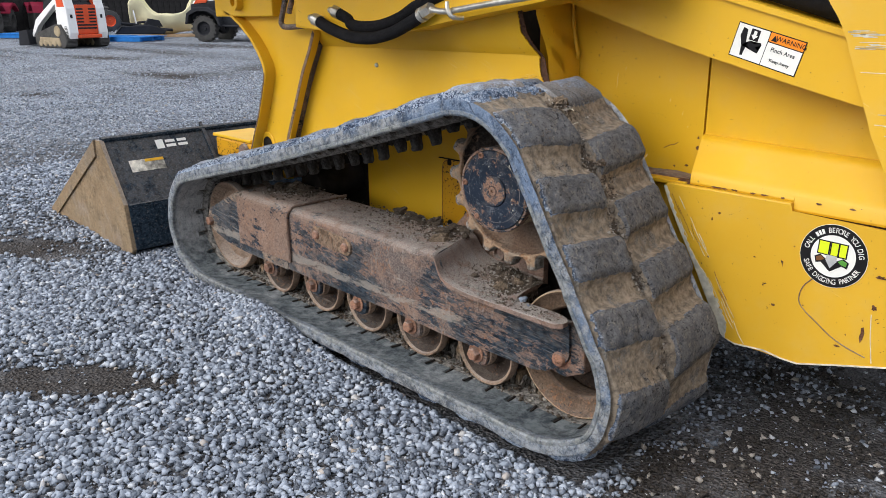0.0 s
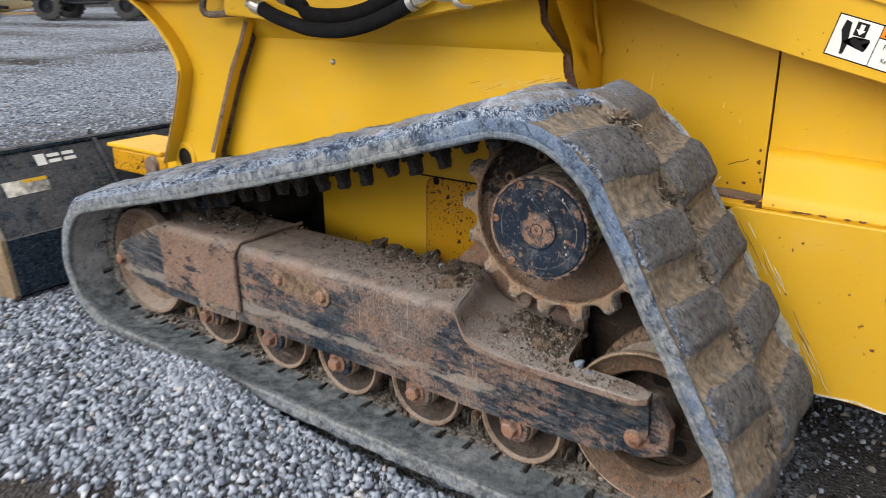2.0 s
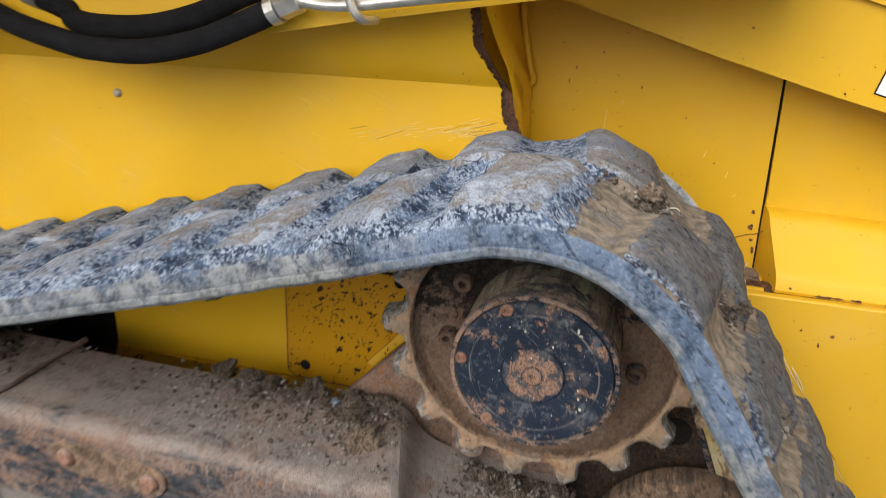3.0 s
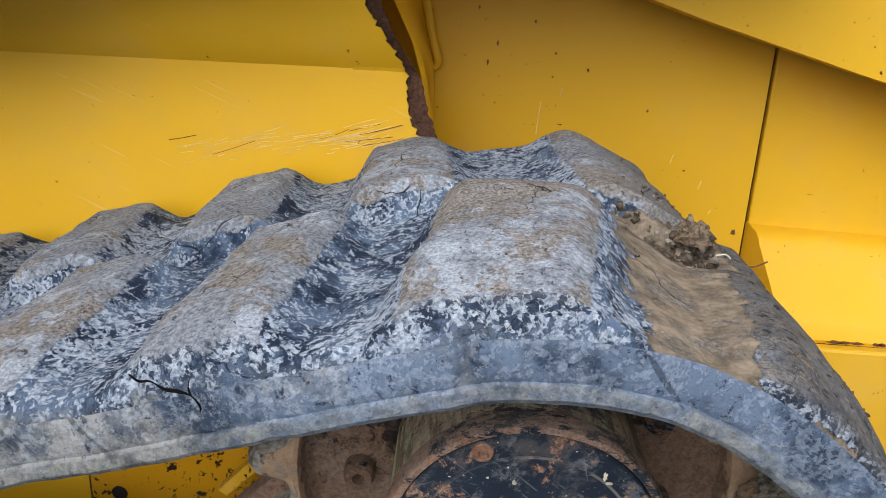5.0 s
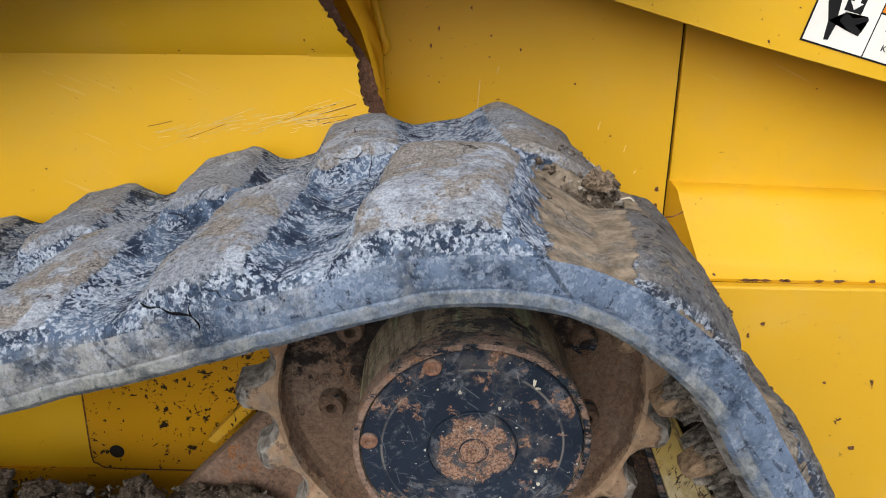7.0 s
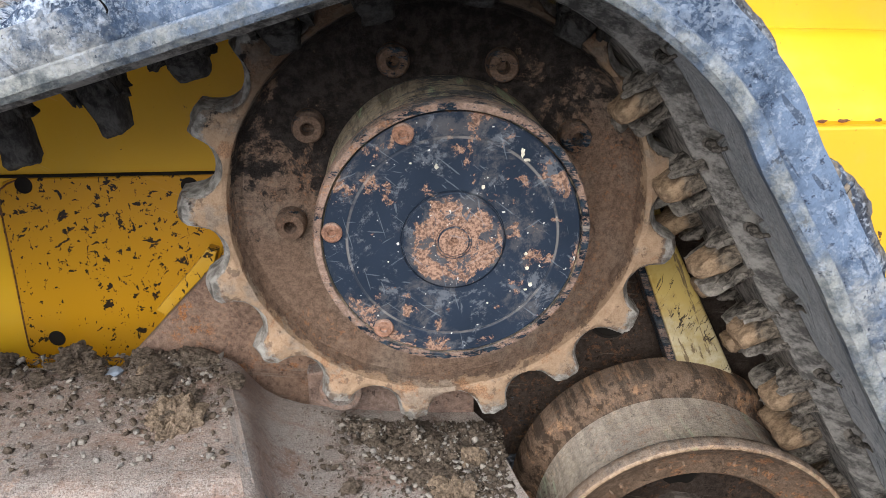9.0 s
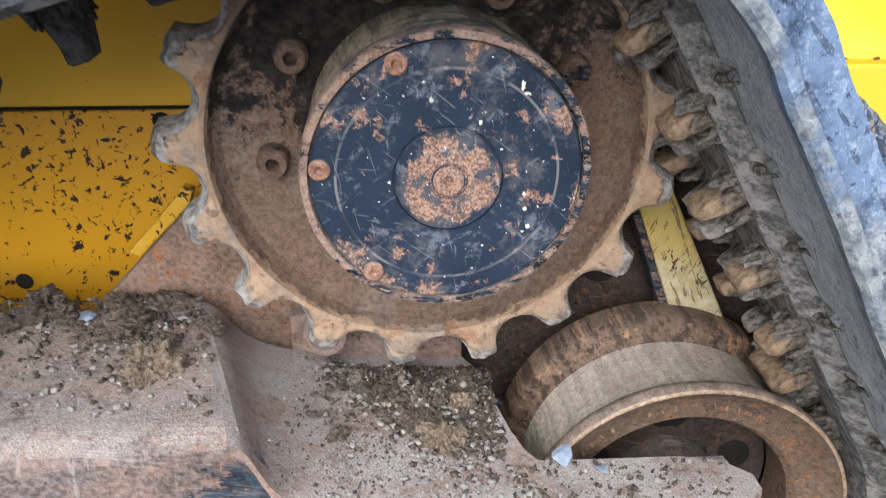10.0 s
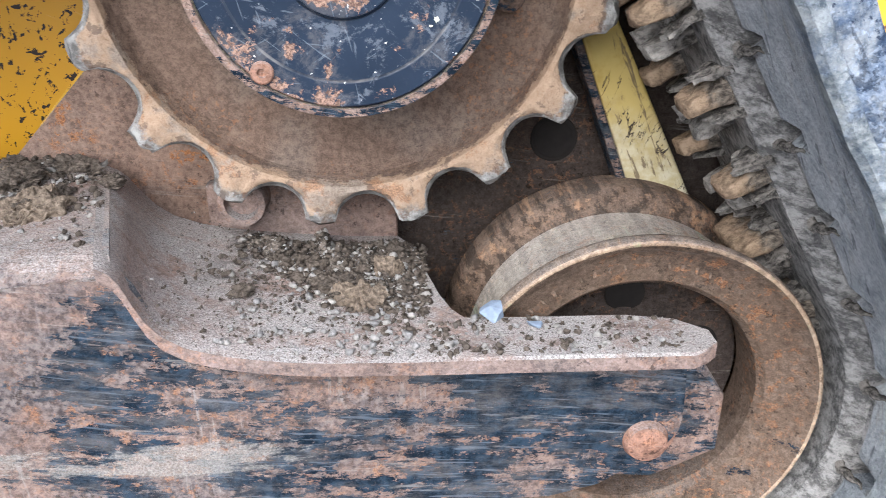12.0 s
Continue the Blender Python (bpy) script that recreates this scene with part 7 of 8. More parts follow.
def bucket_patch(name, y0, y1, u0, u1, material, label="", lift=0.002):
    bm = bmesh.new()
    rows = []
    for lf in (0.0005, lift):
        rows.append([bm.verts.new(B0 + BD * u + BN * lf + Vector((0, y, 0))) for y, u in ((y0, u0), (y1, u0), (y1, u1), (y0, u1))])
    bm.faces.new(rows[0])
    bm.faces.new(rows[1])
    for i in range(4):
        bm.faces.new((rows[0][i], rows[0][(i + 1) % 4], rows[1][(i + 1) % 4], rows[1][i]))
    return part(name, bm, material, bucket, label)


bucket_patch("worn_sticker", -0.145, 0.02, 0.155, 0.215, plain("peeling_white_sticker", (0.5, 0.48, 0.42), 0.7, 0, 0.75, 35, 0.1), "peeling white warning sticker")
bucket_patch("sticker_stripe", -0.07, 0.02, 0.2, 0.214, "yellow_pale", "", 0.003)
bucket_patch("logo_mark", 0.012, 0.05, 0.258, 0.305, "white", "white company mark")
for u, y1 in ((0.286, 0.17), (0.262, 0.19)):
    for k in range(2):
        bucket_patch("logo_bar", 0.06 + 0.06 * k, min(y1, 0.112 + 0.06 * k) - 0.004, u, u + 0.014, "white")
coupler = part("coupler", box(-2.14, -1.78, 0.285, 0.5, 0.455, 0.55, 0.012), "yellow_specked", loader, "chipped yellow bucket coupler")
part("coupler_plate", box(-2.16, -1.8, 0.28, 0.5, 0.55, 0.565, 0.004), "yellow", coupler)
part("coupler_wedge", lathe([(0.0, 0.27), (0.035, 0.27), (0.04, 0.285)], -1.86, 0.505, 24), "rust_painted", coupler, "", True)


# -- stickers on the loader
def face_out(x, y, z, tilt=0.0):
    """Lays lettering and flat shapes on a surface that faces -y."""
    c, s = math.cos(radians(tilt)), math.sin(radians(tilt))
    return Matrix(((c, -s, 0, x), (0, 0, -1, y), (s, c, 0, z), (0, 0, 0, 1)))


def flat(name, outline, m, material, parent, thick=0.0006, label=""):
    """A thin piece of vinyl with an outline in its own plane."""
    bm = bmesh.new()
    a = [bm.verts.new(m @ Vector((u, v, 0))) for u, v in outline]
    b = [bm.verts.new(m @ Vector((u, v, thick))) for u, v in outline]
    n = len(outline)
    bm.faces.new(a[::-1])
    bm.faces.new(b)
    for i in range(n):
        bm.faces.new((a[i], a[(i + 1) % n], b[(i + 1) % n], b[i]))
    return part(name, bm, material, parent, label)


def rect(u0, u1, v0, v1):
    return [(u0, v0), (u1, v0), (u1, v1), (u0, v1)]


def disc(r, n=48, cu=0.0, cv=0.0):
    return [(cu + r * math.cos(2 * math.pi * k / n), cv + r * math.sin(2 * math.pi * k / n)) for k in range(n)]


W = face_out(0.533, 0.4148, 1.037, -15.5)
up = lambda m, d: m @ Matrix.Translation((0, 0, d))
warn = flat("warning_sticker", rect(-0.091, 0.091, -0.043, 0.043), W, "black", loader, 0.0006, "pinch area warning sticker, white with an orange header")
flat("picture_field", rect(-0.0885, -0.004, -0.0405, 0.0405), up(W, 0.0007), "white", warn)
flat("text_field", rect(-0.002, 0.0885, -0.0405, 0.016), up(W, 0.0007), "white", warn)
flat("header", rect(-0.002, 0.0885, 0.0185, 0.0405), up(W, 0.0007), "orange", warn, 0.0006, "orange header")
flat("alert_mark", [(0.004, 0.0215), (0.019, 0.0215), (0.0115, 0.0365)], up(W, 0.0014), "black", warn)
lettering("heading", "WARNING", 0.0165, "black", warn, up(W, 0.0016) @ Matrix.Translation((0.0545, 0.0295, 0)))
lettering("line", "Pinch Area", 0.0145, "black", warn, up(W, 0.0016) @ Matrix.Translation((0.043, 0.002, 0)))
lettering("line", "Keep Away", 0.0115, "black", warn, up(W, 0.0016) @ Matrix.Translation((0.043, -0.0235, 0)))
flat("pictogram", [(-0.074, 0.033), (-0.062, 0.031), (-0.056, -0.004), (-0.034, -0.016), (-0.02, -0.018), (-0.018, -0.012), (-0.03, -0.006), (-0.015, 0.004), (-0.018, 0.008), (-0.036, 0.001), (-0.048, 0.006), (-0.054, -0.012), (-0.056, -0.033), (-0.062, -0.034), (-0.066, -0.01), (-0.076, 0.012)], up(W, 0.0014), "black", warn)
flat("pictogram", rect(-0.052, -0.028, 0.008, 0.036), up(W, 0.0014), "black", warn)
flat("pictogram_arrow", [(-0.044, 0.032), (-0.036, 0.032), (-0.036, 0.021), (-0.031, 0.021), (-0.04, 0.011), (-0.049, 0.021), (-0.044, 0.021)], up(W, 0.0021), "white", warn)

C = face_out(0.756, 0.4196, 0.545, -2)
badge = flat("round_sticker", disc(0.081), C, "white", loader, 0.0006, "round safe digging sticker with a shovel")
flat("ring", disc(0.0798), up(C, 0.0007), "black", badge)
flat("field", disc(0.0535), up(C, 0.0014), "white", badge)


def round_text(text, radius, size, start, stepdeg, inward=False):
    for k, ch in enumerate(text):
        if ch == " ":
            continue
        a = start - k * stepdeg if not inward else start + k * stepdeg
        turn = a - 90 if not inward else a + 90
        m = up(C, 0.0016) @ Matrix.Translation((radius * math.cos(radians(a)), radius * math.sin(radians(a)), 0)) @ Matrix.Rotation(radians(turn), 4, "Z")
        if ch == "|":
            flat("bar", rect(-0.003, 0.003, -0.006, 0.006), m, "white", badge)
        else:
            lettering("letter", ch, size, "white", badge, m @ Matrix.Diagonal((0.82, 1, 1, 1)))


round_text("CALL ||| BEFORE YOU DIG", 0.0655, 0.0185, 169, 7.15)
round_text("SAFE DIGGING PARTNER", 0.0662, 0.0185, 202, 7.15, True)
for k, u in enumerate((-0.024, 0.002, 0.022)):
    w = 0.0115 if k == 0 else 0.008
    flat("number_shadow", [(u - w - 0.003, 0.0), (u + w + 0.003, 0.0), (u + w + 0.003, 0.037), (u - w - 0.003, 0.037)], up(C, 0.0021 + 0.0002 * k), "black", badge)
    flat("number_bar", [(u - w, 0.003), (u + w, 0.003), (u + w, 0.034), (u - w, 0.034)], up(C, 0.003), "lime", badge, 0.0006, "lime bar")
flat("sod", [(-0.043, -0.008), (-0.03, 0.0), (-0.002, -0.018), (0.026, 0.0), (0.04, -0.008), (0.037, -0.024), (0.024, -0.02), (-0.002, -0.04), (-0.026, -0.02), (-0.038, -0.024)], up(C, 0.0026), "black", badge)
flat("sod", [(-0.039, -0.009), (-0.028, -0.003), (-0.018, -0.01), (-0.026, -0.016), (-0.036, -0.019)], up(C, 0.0034), "brown", badge)
flat("sod", [(0.036, -0.009), (0.024, -0.003), (0.014, -0.01), (0.022, -0.016), (0.034, -0.019)], up(C, 0.0034), "leafgreen", badge)
flat("shovel", [(-0.014, 0.002), (0.01, 0.002), (0.011, -0.012), (-0.002, -0.031), (-0.015, -0.012)], up(C, 0.0038), "silver", badge)

# ---- dirt lying on the undercarriage ----


def soil_mound(name, x0, x1, y0, y1, base, heap, label, step=0.0035):
    """A low uneven bed of soil: only where heap(x, y) is above nought."""
    xs, ys = np.arange(x0, x1, step), np.arange(y0, y1, step)
    gx, gy = np.meshgrid(xs, ys, indexing="ij")
    x, y = gx.ravel(), gy.ravel()
    p = np.stack([x, y, 0 * x], 1)
    h = heap(x, y, p) + 0.0022 * fbm(p, 170, 2)
    z = np.array([base(v) for v in xs]).repeat(len(ys)) + h
    n, m = len(xs), len(ys)
    i = (np.arange(n - 1)[:, None] * m + np.arange(m - 1)).ravel()
    f = np.stack([i, i + m, i + m + 1, i + 1], 1)
    f = f[(h[f] > 0).any(1)]
    used, inv = np.unique(f, return_inverse=True)
    v = np.stack([x, y, z], 1)[used]
    me = mesh_np(name, v, inv.reshape(f.shape))
    ob = part(name, me, "soil_bed", None, label, True)
    return tagged(ob, category="soil", kind="stuff")


def beam_heap(x, y, p):
    bank = 0.010 * np.exp(-((y - 0.2) / 0.025) ** 2) * sstep(x, -0.8, -0.5)
    patch = 0.008 * np.exp(-((x + 0.31) / 0.07) ** 2 - ((y - 0.14) / 0.04) ** 2)
    thin = 0.0014 * sstep(x, -0.75, -0.4) * sstep(y, 0.0, 0.12)
    return (bank + patch) * (0.6 + 1.5 * fbm(p, 38, 3)) + thin * (fbm(p, 30, 3) * 2.2) - 0.006 - 0.05 * (y > 0.203) - 0.05 * (x > -0.2 - 0.345 * y)


def shelf_heap(x, y, p):
    main = 0.017 * np.exp(-((x + 0.015) / 0.055) ** 2 - ((y - 0.13) / 0.05) ** 2)
    lobe = 0.010 * np.exp(-((x + 0.01 - 0.25 * (0.1 - y)) / 0.03) ** 2 - ((y - 0.06) / 0.04) ** 2)
    slopes = 0.008 * np.exp(-((x + 0.085 + 0.4 * (y - 0.12)) / 0.03) ** 2 - ((y - 0.14) / 0.05) ** 2)
    out = (main + lobe + slopes) * (0.5 + 1.7 * fbm(p, 45, 3)) + 0.002 * fbm(p, 24, 3) - 0.0024
    line = x + 0.14 - 0.9 * (0.16 - y) + 0.03 * fbm(p, 24, 3)
    return out - 0.014 * (1 - sstep(line, -0.015, 0.025)) - 0.05 * (x > 0.052) - 0.05 * (y > 0.165)


soil_mound("soil_bed", -0.95, -0.19, -0.02, 0.21, lambda x: 0.449, beam_heap, "dry brown soil bank along the roller frame")
soil_mound("soil_bed", -0.13, 0.06, -0.03, 0.17, shelf_z, shelf_heap, "crumbly dark soil heaped on the rear shelf")
soil_mound("soil_bed", -1.31, -1.0, 0.0, 0.205, lambda x: 0.457, lambda x, y, p: 0.016 * np.exp(-((x + 1.17) / 0.09) ** 2 - ((y - 0.13) / 0.06) ** 2) * (0.7 + fbm(p, 25, 2)) - 0.003, "dry soil heaped on the frame's sleeve")


def scatter_soil():
    rng = np.random.default_rng(3)
    p, s = [], []

    def add(x, y, z, lo, hi, power):
        p.append(np.stack([x, y, z], 1))
        s.append(lo + (hi - lo) * rng.random(len(x)) ** power)

    n = 5000
    x = rng.uniform(-0.98, -0.2, n)
    y = 0.205 - np.abs(rng.normal(0, 0.09, n))
    k = (y > -0.035) & (y < 0.203) & (x < -0.2 - 0.345 * y) & (rng.random(n) < 0.12 + 0.88 * sstep(x, -0.8, -0.4))
    x, y = x[k], y[k]
    q = np.stack([x, y, 0 * x], 1)
    add(x, y, 0.4485 + np.maximum(beam_heap(x, y, q), 0), 0.0006, 0.0045, 4.0)
    n = 11000
    x, y = rng.normal(-0.02, 0.085, n), rng.normal(0.09, 0.06, n)
    k = (x > -0.15) & (x < 0.06) & (y > -0.06) & (y < 0.165) & (rng.random(n) < 0.1 + 0.9 * sstep(x + 0.14 - 0.9 * (0.16 - y), -0.03, 0.03))
    x, y = x[k], y[k]
    q = np.stack([x, y, 0 * x], 1)
    z = np.array([shelf_z(a) for a in x])
    add(x, y, z - 0.0005 + np.maximum(shelf_heap(x, y, q), 0), 0.0005, 0.0042, 4.2)
    n = 1500
    x, y = rng.uniform(-0.165, 0.05, n), rng.uniform(-0.064, 0.16, n)
    add(x, y, np.array([shelf_z(a) for a in x]), 0.0004, 0.002, 3.5)
    n = 420
    x, y = 0.06 + 0.21 * rng.random(n) ** 1.3, rng.uniform(-0.062, -0.005, n)
    add(x, y, np.full(n, 0.365), 0.0006, 0.0035, 3.5)
    n = 900
    x, y = rng.normal(-1.17, 0.1, n), rng.normal(0.09, 0.06, n)
    k = (y < 0.2) & (y > -0.03) & (x > -1.32) & (x < -0.985)
    add(x[k], y[k], np.full(k.sum(), 0.4565), 0.0008, 0.006, 4)
    n = 1600
    x, y = rng.uniform(-1.6, 0.3, n), rng.uniform(0.0, 0.2, n)
    add(x, y, np.full(n, 0.058), 0.002, 0.009, 2)
    me = crumbs("soil_crumbs", np.concatenate(p), np.concatenate(s), "soil", 0.8, 0.75, 8, 0.3)
    ob = part("soil_crumbs", me, "soil", None, "dry brown soil crumbs lying on the roller frame")
    tagged(ob, category="soil", kind="stuff")


scatter_soil()


def shelf_pebbles():
    # pale grit strewn over the shelf and the frame's top
    rng = np.random.default_rng(23)
    x, y = rng.uniform(-0.11, 0.27, 3600), rng.uniform(-0.06, 0.16, 3600)
    k = ((x < 0.05) | (y < -0.004)) & (rng.random(3600) < np.where(x < 0.05, 0.3 + 0.5 * np.exp(-((x - 0.01) / 0.05) ** 2), 0.35))
    x, y = x[k], y[k]
    q = np.stack([x, y, 0 * x], 1)
    z = np.array([shelf_z(a) for a in x]) + np.where(x < 0.05, np.maximum(shelf_heap(x, y, q), 0), 0)
    bx, by = rng.uniform(-0.7, -0.23, 900), rng.uniform(-0.02, 0.2, 900)
    b = bx < -0.21 - 0.345 * by
    bx, by = bx[b], by[b]
    bz = 0.449 + np.maximum(beam_heap(bx, by, np.stack([bx, by, 0 * bx], 1)), 0)
    p = np.concatenate([np.stack([x, y, z], 1), np.stack([bx, by, bz], 1)])
    me = crumbs("pebbles", p, 0.0005 + 0.0036 * rng.random(len(p)) ** 4, "grit", 0.75, 0.8, 31, 0.35)
    ob = part("pebbles", me, "grit", None, "pale crushed grit strewn over the roller frame")
    tagged(ob, category="grit", kind="stuff")


shelf_pebbles()


def soil_lump(x, y, z, w, d, h, seed, label):
    """A broken lump of dried soil, flat underneath."""
    bm = bmesh.new()
    bmesh.ops.create_icosphere(bm, subdivisions=5, radius=1.0)
    co = np.array([v.co[:] for v in bm.verts])
    k = 1 + 0.55 * fbm(co + seed, 1.6, 3) + 0.1 * fbm(co + seed, 5, 3)
    rough = 0.3 * fbm(co * (3, 3, 0.5) + seed, 2.2, 3) + 0.12 * fbm(co * (3, 3, 0.5) - seed, 8, 2)
    for v, f, g in zip(bm.verts, k, rough):
        v.co = Vector((v.co.x * w * f, v.co.y * d * f, (max(-0.15, v.co.z) * f + (g if v.co.z > 0 else 0)) * h))
    ob = part("soil_clod", bm, "clod", None, label, False)
    ob.matrix_basis = pose(x, y, z, 0, 0, 20 * seed)
    return tagged(ob, category="soil")


soil_lump(-0.285, 0.062, 0.4495, 0.034, 0.026, 0.014, 3, "crumbling lump of dry brown soil on the frame")
soil_lump(-0.33, 0.145, 0.4495, 0.02, 0.018, 0.011, 7, "crumbling lump of dry brown soil on the frame")
soil_lump(0.0, 0.035, shelf_z(0.0) + 0.002, 0.019, 0.022, 0.014, 5, "crumbling lump of dry brown soil on the shelf")
soil_lump(0.024, 0.085, shelf_z(0.02) + 0.003, 0.014, 0.012, 0.012, 11, "crumbling lump of dry brown soil on the shelf")


def clod(x, y, z, size, seed, material="soil", name="mud_clod", label="dry lump of brown mud on the roller frame", squash=0.62):
    bm = bmesh.new()
    bmesh.ops.create_icosphere(bm, subdivisions=5 if size > 0.0085 else 3, radius=1.0)
    co = np.array([v.co[:] for v in bm.verts])
    r = 1 + 0.42 * fbm(co + seed * 5.1, 1.6, 3) + 0.2 * vnoise(co + seed, 4.5) + 0.09 * vnoise(co - seed, 9) + 0.06 * vnoise(co + 2 * seed, 21)
    for v, k in zip(bm.verts, r):
        v.co = Vector((v.co.x * k * 1.15, v.co.y * k, max(v.co.z * k * squash, -0.25))) * size
    ob = part(name, bm, material)
    ob.matrix_basis = pose(x, y, z + 0.2 * size, 0, 0, seed * 40)
    return tagged(ob, label, "mud", "mud lumps")


for k, (x, y, z, size) in enumerate(((-0.33, 0.125, 0.449, 0.024), (-0.44, 0.19, 0.449, 0.022), (-0.41, 0.17, 0.449, 0.013), (-0.3, 0.185, 0.449, 0.016), (-0.57, 0.19, 0.449, 0.017), (-0.63, 0.195, 0.449, 0.02), (-0.24, 0.13, 0.449, 0.012), (-0.29, 0.06, 0.449, 0.013), (-0.52, 0.17, 0.449, 0.012), (-0.05, 0.1, 0.367, 0.014), (-0.03, 0.065, 0.366, 0.017), (0.02, 0.14, 0.366, 0.016), (-0.085, 0.15, 0.37, 0.014), (-1.2, 0.13, 0.457, 0.03), (-1.12, 0.11, 0.457, 0.022), (-1.26, 0.1, 0.457, 0.022))):
    clod(x, y, z, size, k + 1)


rng_c = random.Random(12)
for k in range(34):
    # lumps in the heap under the sprocket, the smaller the further out
    u, v = rng_c.gauss(0, 1), rng_c.gauss(0, 1)
    x, y = -0.02 + 0.04 * u, 0.1 + 0.032 * v
    if not (-0.12 < x < 0.045 and -0.03 < y < 0.16):
        continue
    clod(x, y, shelf_z(x) + 0.004 * math.exp(-u * u - v * v), rng_c.uniform(0.0035, 0.0095), 40 + k)
for k in range(26):
    x, y = rng_c.uniform(-0.62, -0.24), 0.2 - abs(rng_c.gauss(0, 0.05))
    if x < -0.21 - 0.345 * y:
        clod(x, y, 0.45, rng_c.uniform(0.004, 0.012), 90 + k)


def stone(x, y, z, size, seed, label):
    rng = np.random.default_rng(seed)
    bm = bmesh.new()
    pts = rng.normal(size=(16, 3))
    pts /= np.linalg.norm(pts, axis=1, keepdims=True)
    for q in pts:
        bm.verts.new((q[0] * size * 1.3, q[1] * size * 0.9, q[2] * size * 0.6))
    bmesh.ops.convex_hull(bm, input=bm.verts)
    ob = part("stone", bm, plain("pale_blue_stone_%d" % seed, (0.2, 0.235, 0.285), 0.7, 0, 0.3, 90, 0.3))
    ob.matrix_basis = pose(x, y, z + size * 0.45, 8, -6, 25 * seed)
    return tagged(ob, label, "stone", "loose stones")


stone(0.115, 0.0, 0.366, 0.0125, 2, "pale blue crushed stone resting on the rear shelf")
stone(0.148, -0.016, 0.366, 0.007, 5, "small pale stone resting on the rear shelf")
stone(-0.385, 0.155, 0.449, 0.013, 7, "pale blue crushed stone among the soil on the roller frame")


def surface_at(s_from_crown, y):
    """A place on the belt's outer face, with its normal."""
    s = (CROWN + s_from_crown) % LOOP
    i = int(round(s / LOOP * len(S))) % len(S)
    o = float(wing_drop(NZ[i])) - 0.012 * float(sstep(NX[i], 0.08, 0.45) * sstep(NZ[i], 0.35, 0.65)) + 0.031 + 0.03 * float(pad_height(np.array(S[i]), np.array(y)))
    return Vector((BX[i] + NX[i] * o, y, BZ[i] + NZ[i] * o)), Vector((NX[i], 0, NZ[i]))


def track_mud():
    """Crumbling soil packed into the groove between the two rows of lugs."""
    rng = np.random.default_rng(17)
    p, s = [], []
    for centre, y, spread, count, big in ((0.12, 0.113, 0.014, 320, 0.004), (0.12, 0.113, 0.008, 25, 0.0045), (0.26, 0.1, 0.022, 420, 0.004), (0.26, 0.1, 0.014, 20, 0.005), (0.06, 0.11, 0.018, 120, 0.003), (0.43, 0.1, 0.022, 260, 0.004), (0.6, 0.1, 0.022, 260, 0.004), (0.77, 0.1, 0.02, 160, 0.004), (0.34, 0.13, 0.03, 150, 0.003), (0.2, 0.2, 0.06, 260, 0.002), (0.2, -0.02, 0.06, 200, 0.002), (0.0, 0.0, 0.05, 260, 0.0012), (0.0, -0.06, 0.04, 160, 0.0012), (-0.15, 0.0, 0.05, 200, 0.0012), (0.08, 0.2, 0.05, 200, 0.0014)):
        for _ in range(count):
            q, n = surface_at(centre + rng.normal(0, spread), y + rng.normal(0, spread * 0.6))
            if (q - surface_at(centre, y)[0]).dot(n) > 0.012:
                continue
            p.append(q - n * 0.003 + n * abs(rng.normal(0, 0.25)) * big)
            s.append((0.0015 if big > 0.0021 else 0.0005) + big * rng.random() ** 2.2)
    me = crumbs("track_mud", np.array([q[:] for q in p]), np.array(s), "soil", 0.9, 0.8, 9, 0.6)
    ob = part("track_mud", me, "soil", None, "crumbling mud packed between the tread lugs")
    tagged(ob, category="mud", kind="stuff")


track_mud()
for k, (s, y, size) in enumerate(((0.112, 0.118, 0.016), (0.128, 0.105, 0.012), (0.1, 0.1, 0.009), (0.255, 0.1, 0.014), (0.275, 0.115, 0.012), (0.243, 0.088, 0.008), (0.42, 0.1, 0.012), (0.345, 0.104, 0.011), (0.36, 0.112, 0.008), (0.5, 0.1, 0.012), (0.515, 0.112, 0.009), (0.575, 0.096, 0.011), (0.65, 0.104, 0.012), (0.73, 0.1, 0.011), (0.185, 0.108, 0.009))):
    q, n = surface_at(s, y)
    clod(q.x - n.x * size * 0.55, q.y, q.z - 0.2 * size - n.z * size * 0.45, size, 200 + k, "clod" if k % 3 == 0 else "soil", label="lump of dried mud caught in the track", squash=0.8)


def straw():
    for k, (s, y, l, a) in enumerate(((0.165, 0.1, 0.02, 20), (0.29, 0.3, 0.022, 60), (0.13, 0.12, 0.016, -30))):
        q, n = surface_at(s, y)
        d = Vector((math.cos(radians(a)), 0.4, math.sin(radians(a)))).normalized()
        ob = part("straw", tube([q + n * 0.004, q + n * 0.009 + d * l * 0.5, q + n * 0.008 + d * l], 0.0007, 6), "bare")
        tagged(ob, "short dry straw stuck in the track mud", "straw", "straws")

    twig = part("twig", tube([(0.262, 0.425, 0.757), (0.285, 0.42, 0.768), (0.296, 0.42, 0.77), (0.309, 0.418, 0.778)], 0.0011, 6), "rust_spots")
    tagged(twig, "thin dry brown twig caught beside the yellow door fold", "twig")


straw()


# ---- the far side of the yard ----
def far_z(x, y):
    return float(ground_height(np.array([x]), np.array([y]))[0])


def set_down(ob, x, y, turn, size=1.0):
    ob.matrix_basis = pose(x, y, far_z(x, y), 0, 0, turn) @ Matrix.Scale(size, 4)


